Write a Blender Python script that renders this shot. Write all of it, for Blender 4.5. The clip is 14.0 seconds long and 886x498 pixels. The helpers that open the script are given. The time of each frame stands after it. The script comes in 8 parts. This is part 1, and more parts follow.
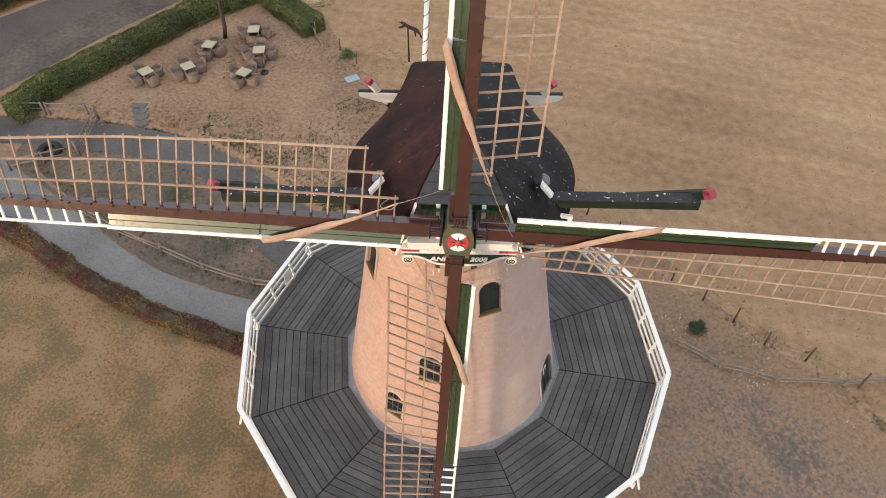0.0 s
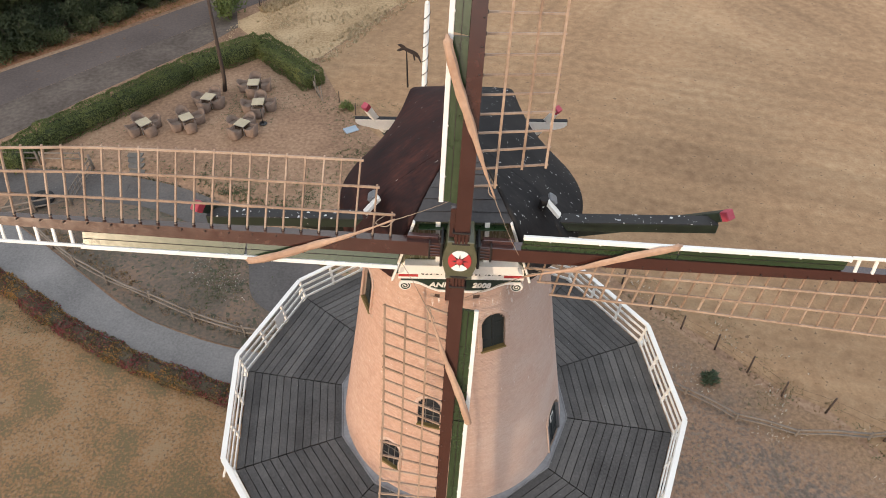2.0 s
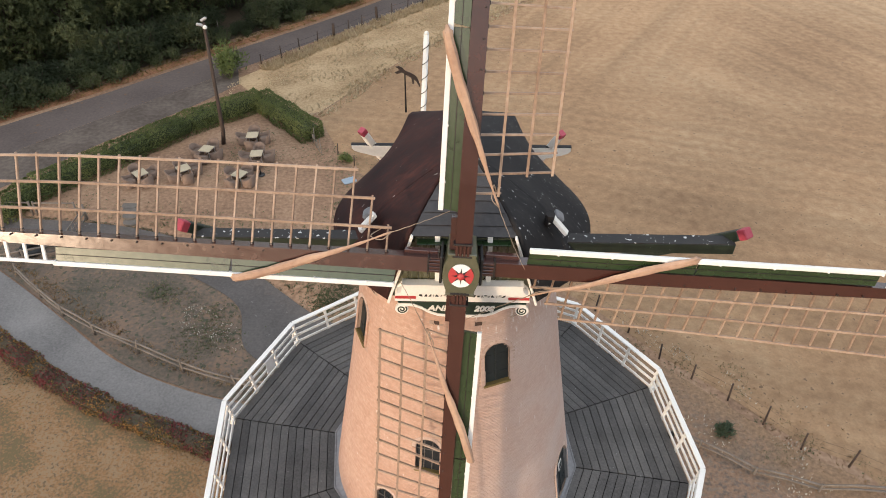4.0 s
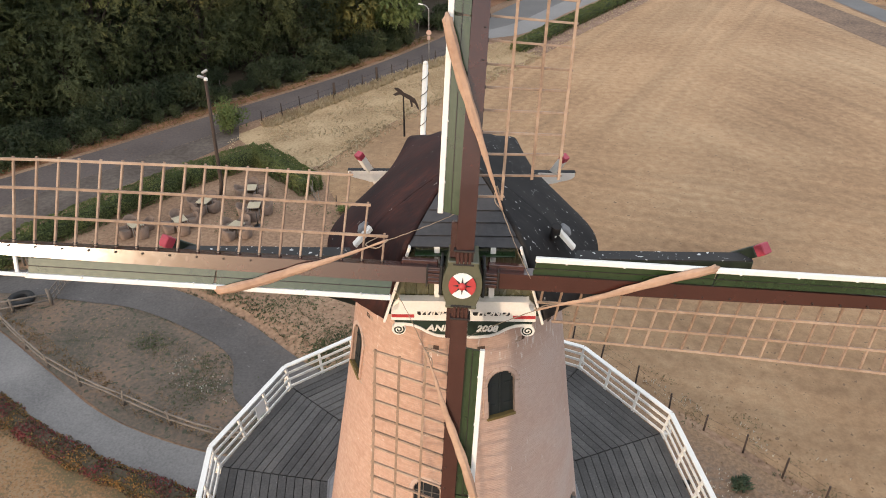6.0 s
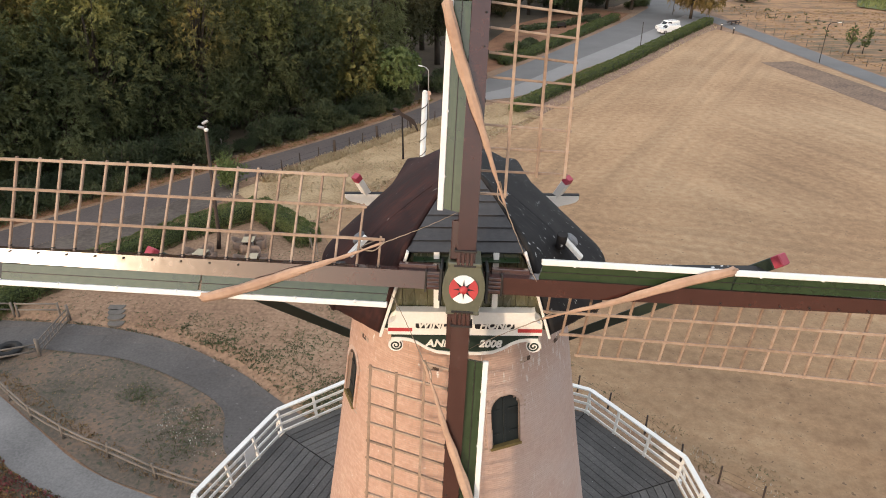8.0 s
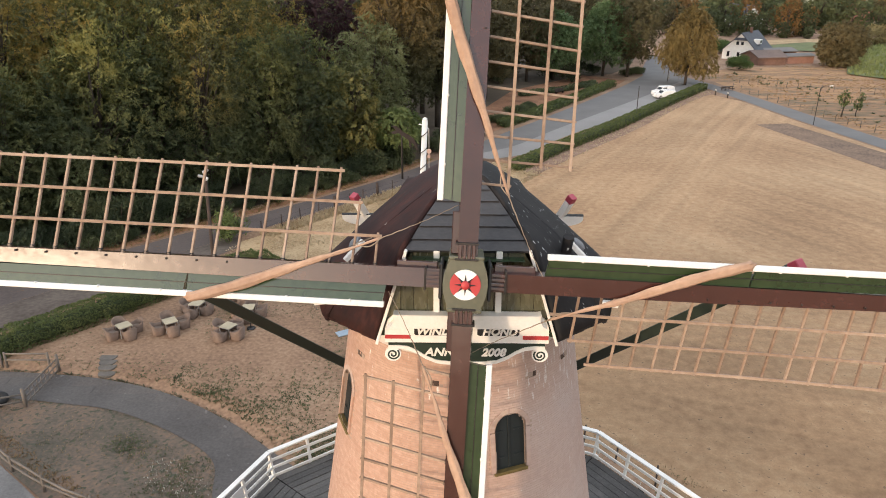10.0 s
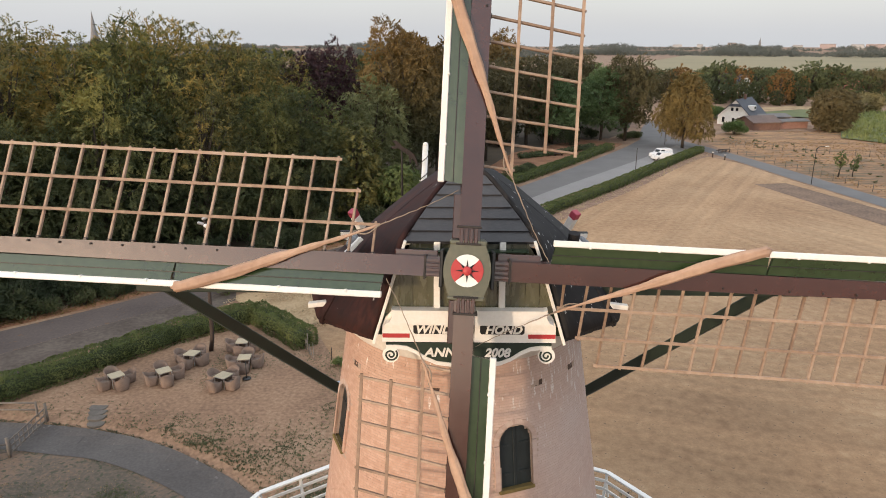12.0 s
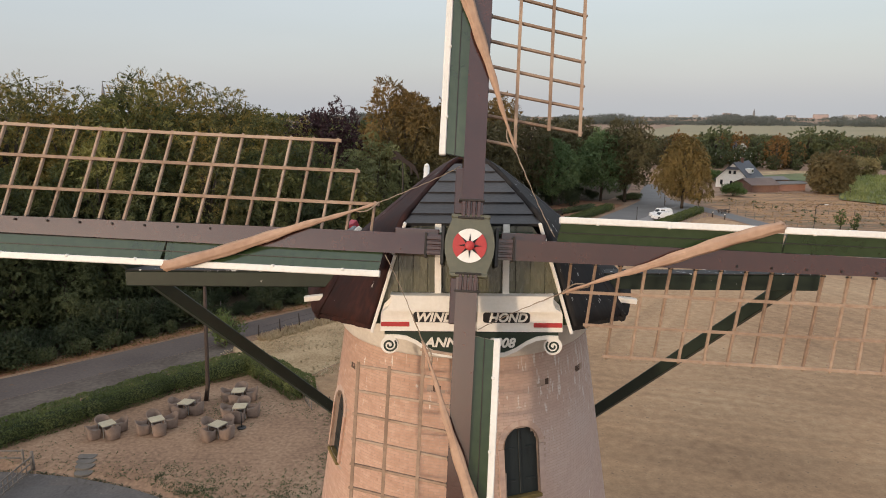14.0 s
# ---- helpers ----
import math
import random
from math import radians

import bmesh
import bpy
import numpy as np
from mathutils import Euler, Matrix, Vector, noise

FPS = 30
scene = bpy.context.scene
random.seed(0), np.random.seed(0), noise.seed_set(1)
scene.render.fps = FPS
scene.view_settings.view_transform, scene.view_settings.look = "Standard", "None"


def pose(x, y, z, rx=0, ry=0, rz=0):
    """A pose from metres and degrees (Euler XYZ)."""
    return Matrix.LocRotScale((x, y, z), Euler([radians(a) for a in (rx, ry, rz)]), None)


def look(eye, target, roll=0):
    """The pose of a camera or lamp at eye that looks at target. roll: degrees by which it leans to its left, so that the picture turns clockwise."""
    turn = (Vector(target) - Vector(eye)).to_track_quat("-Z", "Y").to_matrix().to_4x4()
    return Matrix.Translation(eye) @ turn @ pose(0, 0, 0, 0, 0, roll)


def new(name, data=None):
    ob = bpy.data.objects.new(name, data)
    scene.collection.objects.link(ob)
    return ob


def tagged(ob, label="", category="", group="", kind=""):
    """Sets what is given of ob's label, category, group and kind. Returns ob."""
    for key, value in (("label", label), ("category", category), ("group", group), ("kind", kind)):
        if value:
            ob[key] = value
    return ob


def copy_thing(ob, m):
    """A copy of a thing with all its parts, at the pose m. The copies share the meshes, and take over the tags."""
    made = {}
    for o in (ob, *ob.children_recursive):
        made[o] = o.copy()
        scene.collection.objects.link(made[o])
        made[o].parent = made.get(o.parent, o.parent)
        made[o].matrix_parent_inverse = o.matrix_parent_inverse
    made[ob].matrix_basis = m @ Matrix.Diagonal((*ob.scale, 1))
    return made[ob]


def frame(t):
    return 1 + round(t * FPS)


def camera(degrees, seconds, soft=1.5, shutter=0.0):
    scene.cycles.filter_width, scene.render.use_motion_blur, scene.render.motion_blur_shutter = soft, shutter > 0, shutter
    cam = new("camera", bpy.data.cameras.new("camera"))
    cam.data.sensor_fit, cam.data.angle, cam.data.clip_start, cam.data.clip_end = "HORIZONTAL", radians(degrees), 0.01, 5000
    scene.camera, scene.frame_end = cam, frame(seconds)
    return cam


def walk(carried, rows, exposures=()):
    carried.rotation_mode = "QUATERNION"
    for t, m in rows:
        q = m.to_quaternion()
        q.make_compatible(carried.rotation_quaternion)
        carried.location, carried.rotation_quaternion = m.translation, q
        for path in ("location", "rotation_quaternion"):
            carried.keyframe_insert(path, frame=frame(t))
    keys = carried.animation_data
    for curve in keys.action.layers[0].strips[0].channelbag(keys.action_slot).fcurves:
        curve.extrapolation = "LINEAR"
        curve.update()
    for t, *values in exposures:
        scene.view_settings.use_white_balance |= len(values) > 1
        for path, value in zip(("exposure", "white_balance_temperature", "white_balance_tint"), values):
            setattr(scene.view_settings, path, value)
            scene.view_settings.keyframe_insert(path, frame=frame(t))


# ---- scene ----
# ---- camera: a slow sinking flight that tilts up towards the horizon ----
cam = camera(65.09, 14.0, soft=0.95)
# seconds, x, y, z, yaw, pitch, lean
ROWS = [
    (0.0, -0.239, -15.123, 30.990, 0.70, -50.17, -0.57),
    (1.0, -0.249, -15.101, 30.119, 0.68, -47.41, -0.56),
    (2.0, -0.256, -15.079, 29.278, 0.67, -44.63, -0.54),
    (3.0, -0.260, -15.057, 28.462, 0.65, -41.83, -0.51),
    (4.0, -0.263, -15.034, 27.668, 0.64, -39.03, -0.47),
    (5.0, -0.264, -15.009, 26.893, 0.63, -36.21, -0.43),
    (6.0, -0.264, -14.984, 26.134, 0.63, -33.39, -0.38),
    (7.0, -0.262, -14.957, 25.386, 0.64, -30.56, -0.33),
    (8.0, -0.260, -14.928, 24.647, 0.65, -27.74, -0.28),
    (9.0, -0.258, -14.898, 23.914, 0.67, -24.93, -0.24),
    (10.0, -0.256, -14.865, 23.182, 0.70, -22.12, -0.21),
    (11.0, -0.254, -14.831, 22.449, 0.73, -19.33, -0.19),
    (12.0, -0.253, -14.793, 21.710, 0.78, -16.55, -0.17),
    (13.0, -0.254, -14.753, 20.963, 0.83, -13.80, -0.18),
    (14.0, -0.255, -14.710, 20.205, 0.89, -11.06, -0.20),
]
walk(cam, [(t, pose(x, y, z, 0, 0, yaw) @ pose(0, 0, 0, 90 + pitch, 0, 0) @ pose(0, 0, 0, 0, 0, -lean))
           for t, x, y, z, yaw, pitch, lean in ROWS],
     [(0.0, 0.0), (8.0, 0.0), (10.5, 0.08), (11.5, 0.0), (12.0, -0.10), (12.5, -0.20), (13.0, -0.30), (14.0, -0.40)])

# ---- world, sun and exposure ----
SUN_AZ, SUN_EL = radians(34.5), radians(4.5)      # low evening sun, ahead of the sails and to their left
to_sun = Vector((-math.sin(SUN_AZ) * math.cos(SUN_EL), -math.cos(SUN_AZ) * math.cos(SUN_EL), math.sin(SUN_EL)))

world = bpy.data.worlds.new("hazy_evening_sky")
scene.world = world
world.use_nodes = True
wt = world.node_tree
wt.nodes.clear()
w_out = wt.nodes.new("ShaderNodeOutputWorld")
w_bg = wt.nodes.new("ShaderNodeBackground")
w_sky = wt.nodes.new("ShaderNodeTexSky")
w_sky.sky_type = "NISHITA"
w_sky.sun_disc = False
w_sky.sun_elevation = SUN_EL
w_sky.sun_rotation = math.pi + SUN_AZ
w_sky.dust_density = 3.0
w_co = wt.nodes.new("ShaderNodeTexCoord")
w_sep = wt.nodes.new("ShaderNodeSeparateXYZ")
w_ramp = wt.nodes.new("ShaderNodeValToRGB")      # veil of high cloud: brighter overhead than at the horizon
w_noise = wt.nodes.new("ShaderNodeTexNoise")
w_noise.inputs["Scale"].default_value = 2.2
w_noise.inputs["Detail"].default_value = 5.0
w_map = wt.nodes.new("ShaderNodeMapping")
w_map.inputs["Scale"].default_value = (1.0, 1.0, 5.0)
w_cl = wt.nodes.new("ShaderNodeMapRange")
w_cl.inputs["To Min"].default_value = 0.93
w_cl.inputs["To Max"].default_value = 1.07
w_mul = wt.nodes.new("ShaderNodeVectorMath")
w_mul.operation = "SCALE"
w_dim = wt.nodes.new("ShaderNodeVectorMath")
w_dim.operation = "SCALE"
w_dim.inputs["Scale"].default_value = 0.10
w_add = wt.nodes.new("ShaderNodeVectorMath")
w_add.operation = "ADD"
e = w_ramp.color_ramp.elements
e[0].position, e[0].color = 0.0, (0.66, 0.68, 0.715, 1)
e[1].position, e[1].color = 1.0, (1.40, 1.45, 1.56, 1)
mid = e.new(0.12)
mid.color = (0.64, 0.69, 0.765, 1)
wt.links.new(w_co.outputs["Generated"], w_sep.inputs[0])
wt.links.new(w_sep.outputs["Z"], w_ramp.inputs["Fac"])
wt.links.new(w_co.outputs["Generated"], w_map.inputs["Vector"])
wt.links.new(w_map.outputs[0], w_noise.inputs["Vector"])
wt.links.new(w_noise.outputs["Fac"], w_cl.inputs["Value"])
wt.links.new(w_ramp.outputs["Color"], w_mul.inputs[0])
wt.links.new(w_cl.outputs["Result"], w_mul.inputs["Scale"])
wt.links.new(w_sky.outputs["Color"], w_dim.inputs[0])
wt.links.new(w_mul.outputs[0], w_add.inputs[0])
wt.links.new(w_dim.outputs[0], w_add.inputs[1])
w_dot = wt.nodes.new("ShaderNodeVectorMath")      # bright haze round the low sun
w_dot.operation = "DOT_PRODUCT"
w_dot.inputs[1].default_value = to_sun
w_halo = wt.nodes.new("ShaderNodeMapRange")
w_halo.interpolation_type = "SMOOTHSTEP"
w_halo.inputs["From Min"].default_value, w_halo.inputs["From Max"].default_value = 0.80, 1.0
w_halo.inputs["To Max"].default_value = 1.7
w_tint = wt.nodes.new("ShaderNodeVectorMath")
w_tint.operation = "SCALE"
w_tint.inputs[0].default_value = (1.0, 0.90, 0.78)
w_sum = wt.nodes.new("ShaderNodeVectorMath")
w_sum.operation = "ADD"
wt.links.new(w_co.outputs["Generated"], w_dot.inputs[0])
wt.links.new(w_dot.outputs["Value"], w_halo.inputs["Value"])
wt.links.new(w_halo.outputs["Result"], w_tint.inputs["Scale"])
wt.links.new(w_add.outputs[0], w_sum.inputs[0])
wt.links.new(w_tint.outputs[0], w_sum.inputs[1])
wt.links.new(w_sum.outputs[0], w_bg.inputs["Color"])
w_bg.inputs["Strength"].default_value = 1.0
wt.links.new(w_bg.outputs[0], w_out.inputs["Surface"])

sun_data = bpy.data.lights.new("sun", "SUN")
sun_data.energy, sun_data.angle, sun_data.color = 2.4, radians(2.6), (1.0, 0.765, 0.55)
sun = new("sun", sun_data)
sun.matrix_world = look(to_sun * 300, (0, 0, 0))

# ---- materials ----
def shade(name, cols, rough=0.7, big=0.5, small=12.0, bump=0.2, bump_scale=None, metal=0.0, rnd="", rnd_amt=0.25, stretch=(1, 1, 1), spots=None, depth=0.02, gain=1.0):
    """cols: two base colours mixed by noise at two scales. rnd: 'island' or 'object' varies the tone piece by piece.
    spots: (colour, scale, threshold) for droppings, lichen or wear."""
    m = bpy.data.materials.new(name)
    m.use_nodes = True
    nt = m.node_tree
    nd, ln = nt.nodes, nt.links
    bs = nd["Principled BSDF"]
    geo = nd.new("ShaderNodeNewGeometry")
    mp = nd.new("ShaderNodeMapping")
    mp.inputs["Scale"].default_value = stretch
    ln.new(geo.outputs["Position"], mp.inputs["Vector"])

    def noise_at(scale, detail):
        n = nd.new("ShaderNodeTexNoise")
        n.inputs["Scale"].default_value, n.inputs["Detail"].default_value = scale, detail
        ln.new(mp.outputs[0], n.inputs["Vector"])
        return n.outputs["Fac"]

    def maths(op, a, b):
        n = nd.new("ShaderNodeMath")
        n.operation = op
        for i, v in enumerate((a, b)):
            if isinstance(v, (int, float)):
                n.inputs[i].default_value = v
            else:
                ln.new(v, n.inputs[i])
        return n.outputs[0]

    fine = noise_at(small, 6)
    f = maths("ADD", maths("MULTIPLY", noise_at(big, 4), 0.5), maths("MULTIPLY", fine, 0.5))
    if gain != 1.0:
        f = maths("ADD", maths("MULTIPLY", maths("SUBTRACT", f, 0.5), gain), 0.5)
    if rnd:
        if rnd == "island":
            r = geo.outputs["Random Per Island"]
        else:
            oi = nd.new("ShaderNodeObjectInfo")
            r = oi.outputs["Random"]
        f = maths("ADD", f, maths("MULTIPLY", maths("SUBTRACT", r, 0.5), rnd_amt * 2))
    ramp = nd.new("ShaderNodeValToRGB")
    el = ramp.color_ramp.elements
    el[0].position, el[1].position = 0.30, 0.70
    el[0].color, el[1].color = (*cols[0], 1), (*cols[-1], 1)
    for k, c in enumerate(cols[1:-1]):
        q = el.new(0.30 + 0.40 * (k + 1) / (len(cols) - 1))
        q.color = (*c, 1)
    ln.new(f, ramp.inputs["Fac"])
    colour = ramp.outputs["Color"]
    if spots:
        sc, scale, thr = spots
        v = noise_at(scale, 3)
        st = nd.new("ShaderNodeMapRange")
        st.inputs["From Min"].default_value, st.inputs["From Max"].default_value = thr, thr + 0.04
        ln.new(v, st.inputs["Value"])
        mx = nd.new("ShaderNodeMix")
        mx.data_type = "RGBA"
        ln.new(st.outputs["Result"], mx.inputs[0])
        ln.new(colour, mx.inputs[6])
        mx.inputs[7].default_value = (*sc, 1)
        colour = mx.outputs[2]
    ln.new(colour, bs.inputs["Base Color"])
    bs.inputs["Roughness"].default_value, bs.inputs["Metallic"].default_value = rough, metal
    rr = nd.new("ShaderNodeMapRange")
    rr.inputs["To Min"].default_value, rr.inputs["To Max"].default_value = max(rough - 0.12, rough * 0.6), min(rough + 0.12, 1)
    ln.new(fine, rr.inputs["Value"])
    ln.new(rr.outputs["Result"], bs.inputs["Roughness"])
    if bump:
        bp = nd.new("ShaderNodeBump")
        bp.inputs["Strength"].default_value, bp.inputs["Distance"].default_value = bump, depth
        ln.new(noise_at(bump_scale or small * 2, 5), bp.inputs["Height"])
        ln.new(bp.outputs[0], bs.inputs["Normal"])
    return m


def grit(m, scale, low, high, bump=0.0):
    """Fine stalks, crumbs and pebbles: a sharp speckle over a ground's colour, with a little relief."""
    nd, ln = m.node_tree.nodes, m.node_tree.links
    bs = nd["Principled BSDF"]
    src = bs.inputs["Base Color"].links[0].from_socket
    geo = nd.new("ShaderNodeNewGeometry")
    n = nd.new("ShaderNodeTexNoise")
    n.inputs["Scale"].default_value, n.inputs["Detail"].default_value, n.inputs["Roughness"].default_value = scale, 5, 0.75
    ln.new(geo.outputs["Position"], n.inputs["Vector"])
    r = nd.new("ShaderNodeMapRange")
    r.inputs["From Min"].default_value, r.inputs["From Max"].default_value = 0.34, 0.66
    r.inputs["To Min"].default_value, r.inputs["To Max"].default_value = low, high
    ln.new(n.outputs["Fac"], r.inputs["Value"])
    t = nd.new("ShaderNodeVectorMath")
    t.operation = "SCALE"
    ln.new(src, t.inputs[0])
    ln.new(r.outputs["Result"], t.inputs["Scale"])
    ln.new(t.outputs[0], bs.inputs["Base Color"])
    if bump:
        bp = nd.new("ShaderNodeBump")
        bp.inputs["Strength"].default_value, bp.inputs["Distance"].default_value = bump, 0.04
        ln.new(n.outputs["Fac"], bp.inputs["Height"])
        ln.new(bp.outputs[0], bs.inputs["Normal"])


def fade_to(m, colour, way, start, end, ragged):
    """One ground gives way to another across a ragged border; way is the direction of the change."""
    nd, ln = m.node_tree.nodes, m.node_tree.links
    bs = nd["Principled BSDF"]
    src = bs.inputs["Base Color"].links[0].from_socket
    geo = nd.new("ShaderNodeNewGeometry")
    dot = nd.new("ShaderNodeVectorMath")
    dot.operation = "DOT_PRODUCT"
    dot.inputs[1].default_value = (*way, 0)
    ln.new(geo.outputs["Position"], dot.inputs[0])
    n = nd.new("ShaderNodeTexNoise")
    n.inputs["Scale"].default_value, n.inputs["Detail"].default_value, n.inputs["Roughness"].default_value = 0.55, 6, 0.7
    ln.new(geo.outputs["Position"], n.inputs["Vector"])
    add = nd.new("ShaderNodeMath")
    add.operation = "MULTIPLY_ADD"
    add.inputs[1].default_value = ragged
    ln.new(n.outputs["Fac"], add.inputs[0])
    ln.new(dot.outputs["Value"], add.inputs[2])
    r = nd.new("ShaderNodeMapRange")
    r.inputs["From Min"].default_value, r.inputs["From Max"].default_value = start + ragged * 0.5, end + ragged * 0.5
    ln.new(add.outputs[0], r.inputs["Value"])
    mx = nd.new("ShaderNodeMix")
    mx.data_type = "RGBA"
    ln.new(r.outputs["Result"], mx.inputs[0])
    ln.new(src, mx.inputs[6])
    mx.inputs[7].default_value = (*colour, 1)
    ln.new(mx.outputs[2], bs.inputs["Base Color"])


BRICK = ((0.388, 0.230, 0.166), (0.478, 0.303, 0.226), (0.562, 0.384, 0.298))
M_BRICK = shade("weathered_brick", BRICK, 0.88, 0.35, 9, 0.1, rnd="island", rnd_amt=0.065, spots=((0.62, 0.54, 0.48), 4.5, 0.72))
M_BRICK_P = shade("weathered_brick_piece", BRICK, 0.88, 0.35, 9, 0.1, rnd="object", rnd_amt=0.065, spots=((0.62, 0.54, 0.48), 4.5, 0.72))


def white_runs_and_shade(m):
    """Pale lime runs, drawn out downwards, below the cap, and a grey tint for that flank's shade."""
    nd, ln = m.node_tree.nodes, m.node_tree.links
    bs = nd["Principled BSDF"]
    src = bs.inputs["Base Color"].links[0].from_socket
    geo = nd.new("ShaderNodeNewGeometry")
    mp = nd.new("ShaderNodeMapping")
    mp.inputs["Scale"].default_value = (8.0, 8.0, 1.1)
    n = nd.new("ShaderNodeTexNoise")
    n.inputs["Scale"].default_value, n.inputs["Detail"].default_value = 1.6, 3.0
    sep = nd.new("ShaderNodeSeparateXYZ")
    band = nd.new("ShaderNodeMapRange")
    band.inputs["From Min"].default_value, band.inputs["From Max"].default_value = 13.6, 15.0
    band.inputs["To Min"].default_value, band.inputs["To Max"].default_value = -0.14, 0.0
    side = nd.new("ShaderNodeMapRange")
    side.inputs["From Min"].default_value, side.inputs["From Max"].default_value = 0.2, 1.6
    side.inputs["To Min"].default_value, side.inputs["To Max"].default_value = -0.10, 0.0
    a, b = nd.new("ShaderNodeMath"), nd.new("ShaderNodeMath")
    cut = nd.new("ShaderNodeMapRange")
    cut.inputs["From Min"].default_value, cut.inputs["From Max"].default_value = 0.555, 0.63
    mx = nd.new("ShaderNodeMix")
    mx.data_type = "RGBA"
    ln.new(geo.outputs["Position"], mp.inputs["Vector"])
    ln.new(geo.outputs["Position"], sep.inputs[0])
    ln.new(mp.outputs[0], n.inputs["Vector"])
    ln.new(sep.outputs["Z"], band.inputs["Value"])
    ln.new(sep.outputs["X"], side.inputs["Value"])
    ln.new(n.outputs["Fac"], a.inputs[0])
    ln.new(band.outputs["Result"], a.inputs[1])
    ln.new(a.outputs[0], b.inputs[0])
    ln.new(side.outputs["Result"], b.inputs[1])
    ln.new(b.outputs[0], cut.inputs["Value"])
    ln.new(cut.outputs["Result"], mx.inputs[0])
    ln.new(src, mx.inputs[6])
    mx.inputs[7].default_value = (0.74, 0.69, 0.64, 1)
    # shade of the same flank, put into the brick colour as a patchy grey
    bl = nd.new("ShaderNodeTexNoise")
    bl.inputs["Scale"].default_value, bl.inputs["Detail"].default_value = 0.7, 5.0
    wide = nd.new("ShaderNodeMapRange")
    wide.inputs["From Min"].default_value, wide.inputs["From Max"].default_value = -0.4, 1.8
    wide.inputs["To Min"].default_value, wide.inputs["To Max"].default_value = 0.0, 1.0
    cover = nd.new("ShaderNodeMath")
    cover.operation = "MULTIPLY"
    flank_shade = nd.new("ShaderNodeMix")
    flank_shade.data_type = "RGBA"
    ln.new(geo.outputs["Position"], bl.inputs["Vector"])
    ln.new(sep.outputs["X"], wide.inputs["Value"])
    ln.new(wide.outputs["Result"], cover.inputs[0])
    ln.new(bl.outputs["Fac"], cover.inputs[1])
    ln.new(cover.outputs[0], flank_shade.inputs[0])
    ln.new(mx.outputs[2], flank_shade.inputs[6])
    flank_shade.inputs[7].default_value = (0.50, 0.43, 0.40, 1)
    ln.new(flank_shade.outputs[2], bs.inputs["Base Color"])


white_runs_and_shade(M_BRICK)
white_runs_and_shade(M_BRICK_P)
M_MORTAR = shade("lime_mortar", ((0.34, 0.25, 0.196), (0.43, 0.328, 0.265)), 0.95, 0.5, 14, 0.3)
M_ARCH = shade("pale_arch_brick", ((0.44, 0.31, 0.25), (0.56, 0.43, 0.36)), 0.9, 1.5, 14, 0.2, rnd="object", rnd_amt=0.1)
M_PLASTER = shade("limewashed_plaster", ((0.55, 0.50, 0.44), (0.72, 0.67, 0.60)), 0.9, 1.2, 16, 0.2)
M_WHITE = shade("white_paint", ((0.66, 0.65, 0.61), (0.80, 0.79, 0.76)), 0.45, 1.5, 22, 0.06, rnd="island", rnd_amt=0.08)
M_CREAM = shade("cream_paint", ((0.72, 0.685, 0.62), (0.83, 0.80, 0.75)), 0.5, 1.2, 20, 0.06)
M_DECK = shade("tarred_deck_board", ((0.048, 0.046, 0.045), (0.082, 0.079, 0.077), (0.122, 0.117, 0.112)), 0.72, 0.9, 14, 0.35, rnd="object", rnd_amt=0.10, spots=((0.3, 0.3, 0.3), 9, 0.73))
# near-black: shade under and between timbers is put into the colour
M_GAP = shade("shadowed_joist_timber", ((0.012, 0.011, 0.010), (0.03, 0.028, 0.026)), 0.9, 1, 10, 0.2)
M_FELT = shade("tarred_felt", ((0.010, 0.010, 0.012), (0.022, 0.021, 0.022), (0.040, 0.036, 0.034)), 0.62, 0.8, 7, 0.35, bump_scale=9)
M_HIP = shade("tarred_weatherboard", ((0.024, 0.023, 0.025), (0.055, 0.052, 0.053)), 0.42, 1.0, 9, 0.3, rnd="object", rnd_amt=0.14)
M_GREEN = shade("dark_green_paint", ((0.010, 0.024, 0.008), (0.022, 0.044, 0.016)), 0.30, 0.8, 9, 0.05)
M_GREENGREY = shade("sheet_green_paint", ((0.016, 0.034, 0.012), (0.034, 0.058, 0.024)), 0.17, 0.9, 8, 0.04)
M_OLIVE = shade("green_gable_planks", ((0.050, 0.052, 0.024), (0.092, 0.087, 0.045)), 0.26, 1.2, 12, 0.25, rnd="object", rnd_amt=0.18, stretch=(1, 1, 0.25))
M_BROWN = shade("ox_brown_steel_paint", ((0.036, 0.011, 0.008), (0.062, 0.021, 0.015)), 0.17, 0.7, 7, 0.03)
for gl, lv in ((M_BROWN, 1.0), (M_GREENGREY, 0.9), (M_OLIVE, 1.0)):
    gl.node_tree.nodes["Principled BSDF"].inputs["Specular IOR Level"].default_value = lv
for gl in (M_FELT, M_GAP, M_DECK):
    gl.node_tree.nodes["Principled BSDF"].inputs["Specular IOR Level"].default_value = 0.22
M_LATH = shade("weathered_lath", ((0.215, 0.142, 0.098), (0.315, 0.218, 0.154), (0.405, 0.300, 0.224)), 0.8, 1.4, 10, 0.25, rnd="object", rnd_amt=0.14)
M_CLOTH = shade("tan_sailcloth", ((0.33, 0.205, 0.14), (0.48, 0.325, 0.23)), 0.9, 1.6, 10, 0.35)
M_ROPE = shade("hemp_rope", ((0.20, 0.15, 0.11), (0.34, 0.27, 0.20)), 0.9, 4, 30, 0.3)
M_IRON = shade("dark_iron", ((0.020, 0.018, 0.017), (0.045, 0.038, 0.034)), 0.5, 2, 16, 0.15, metal=0.5)
M_RED = shade("red_paint", ((0.36, 0.026, 0.028), (0.46, 0.045, 0.045)), 0.5, 2, 14, 0.05)
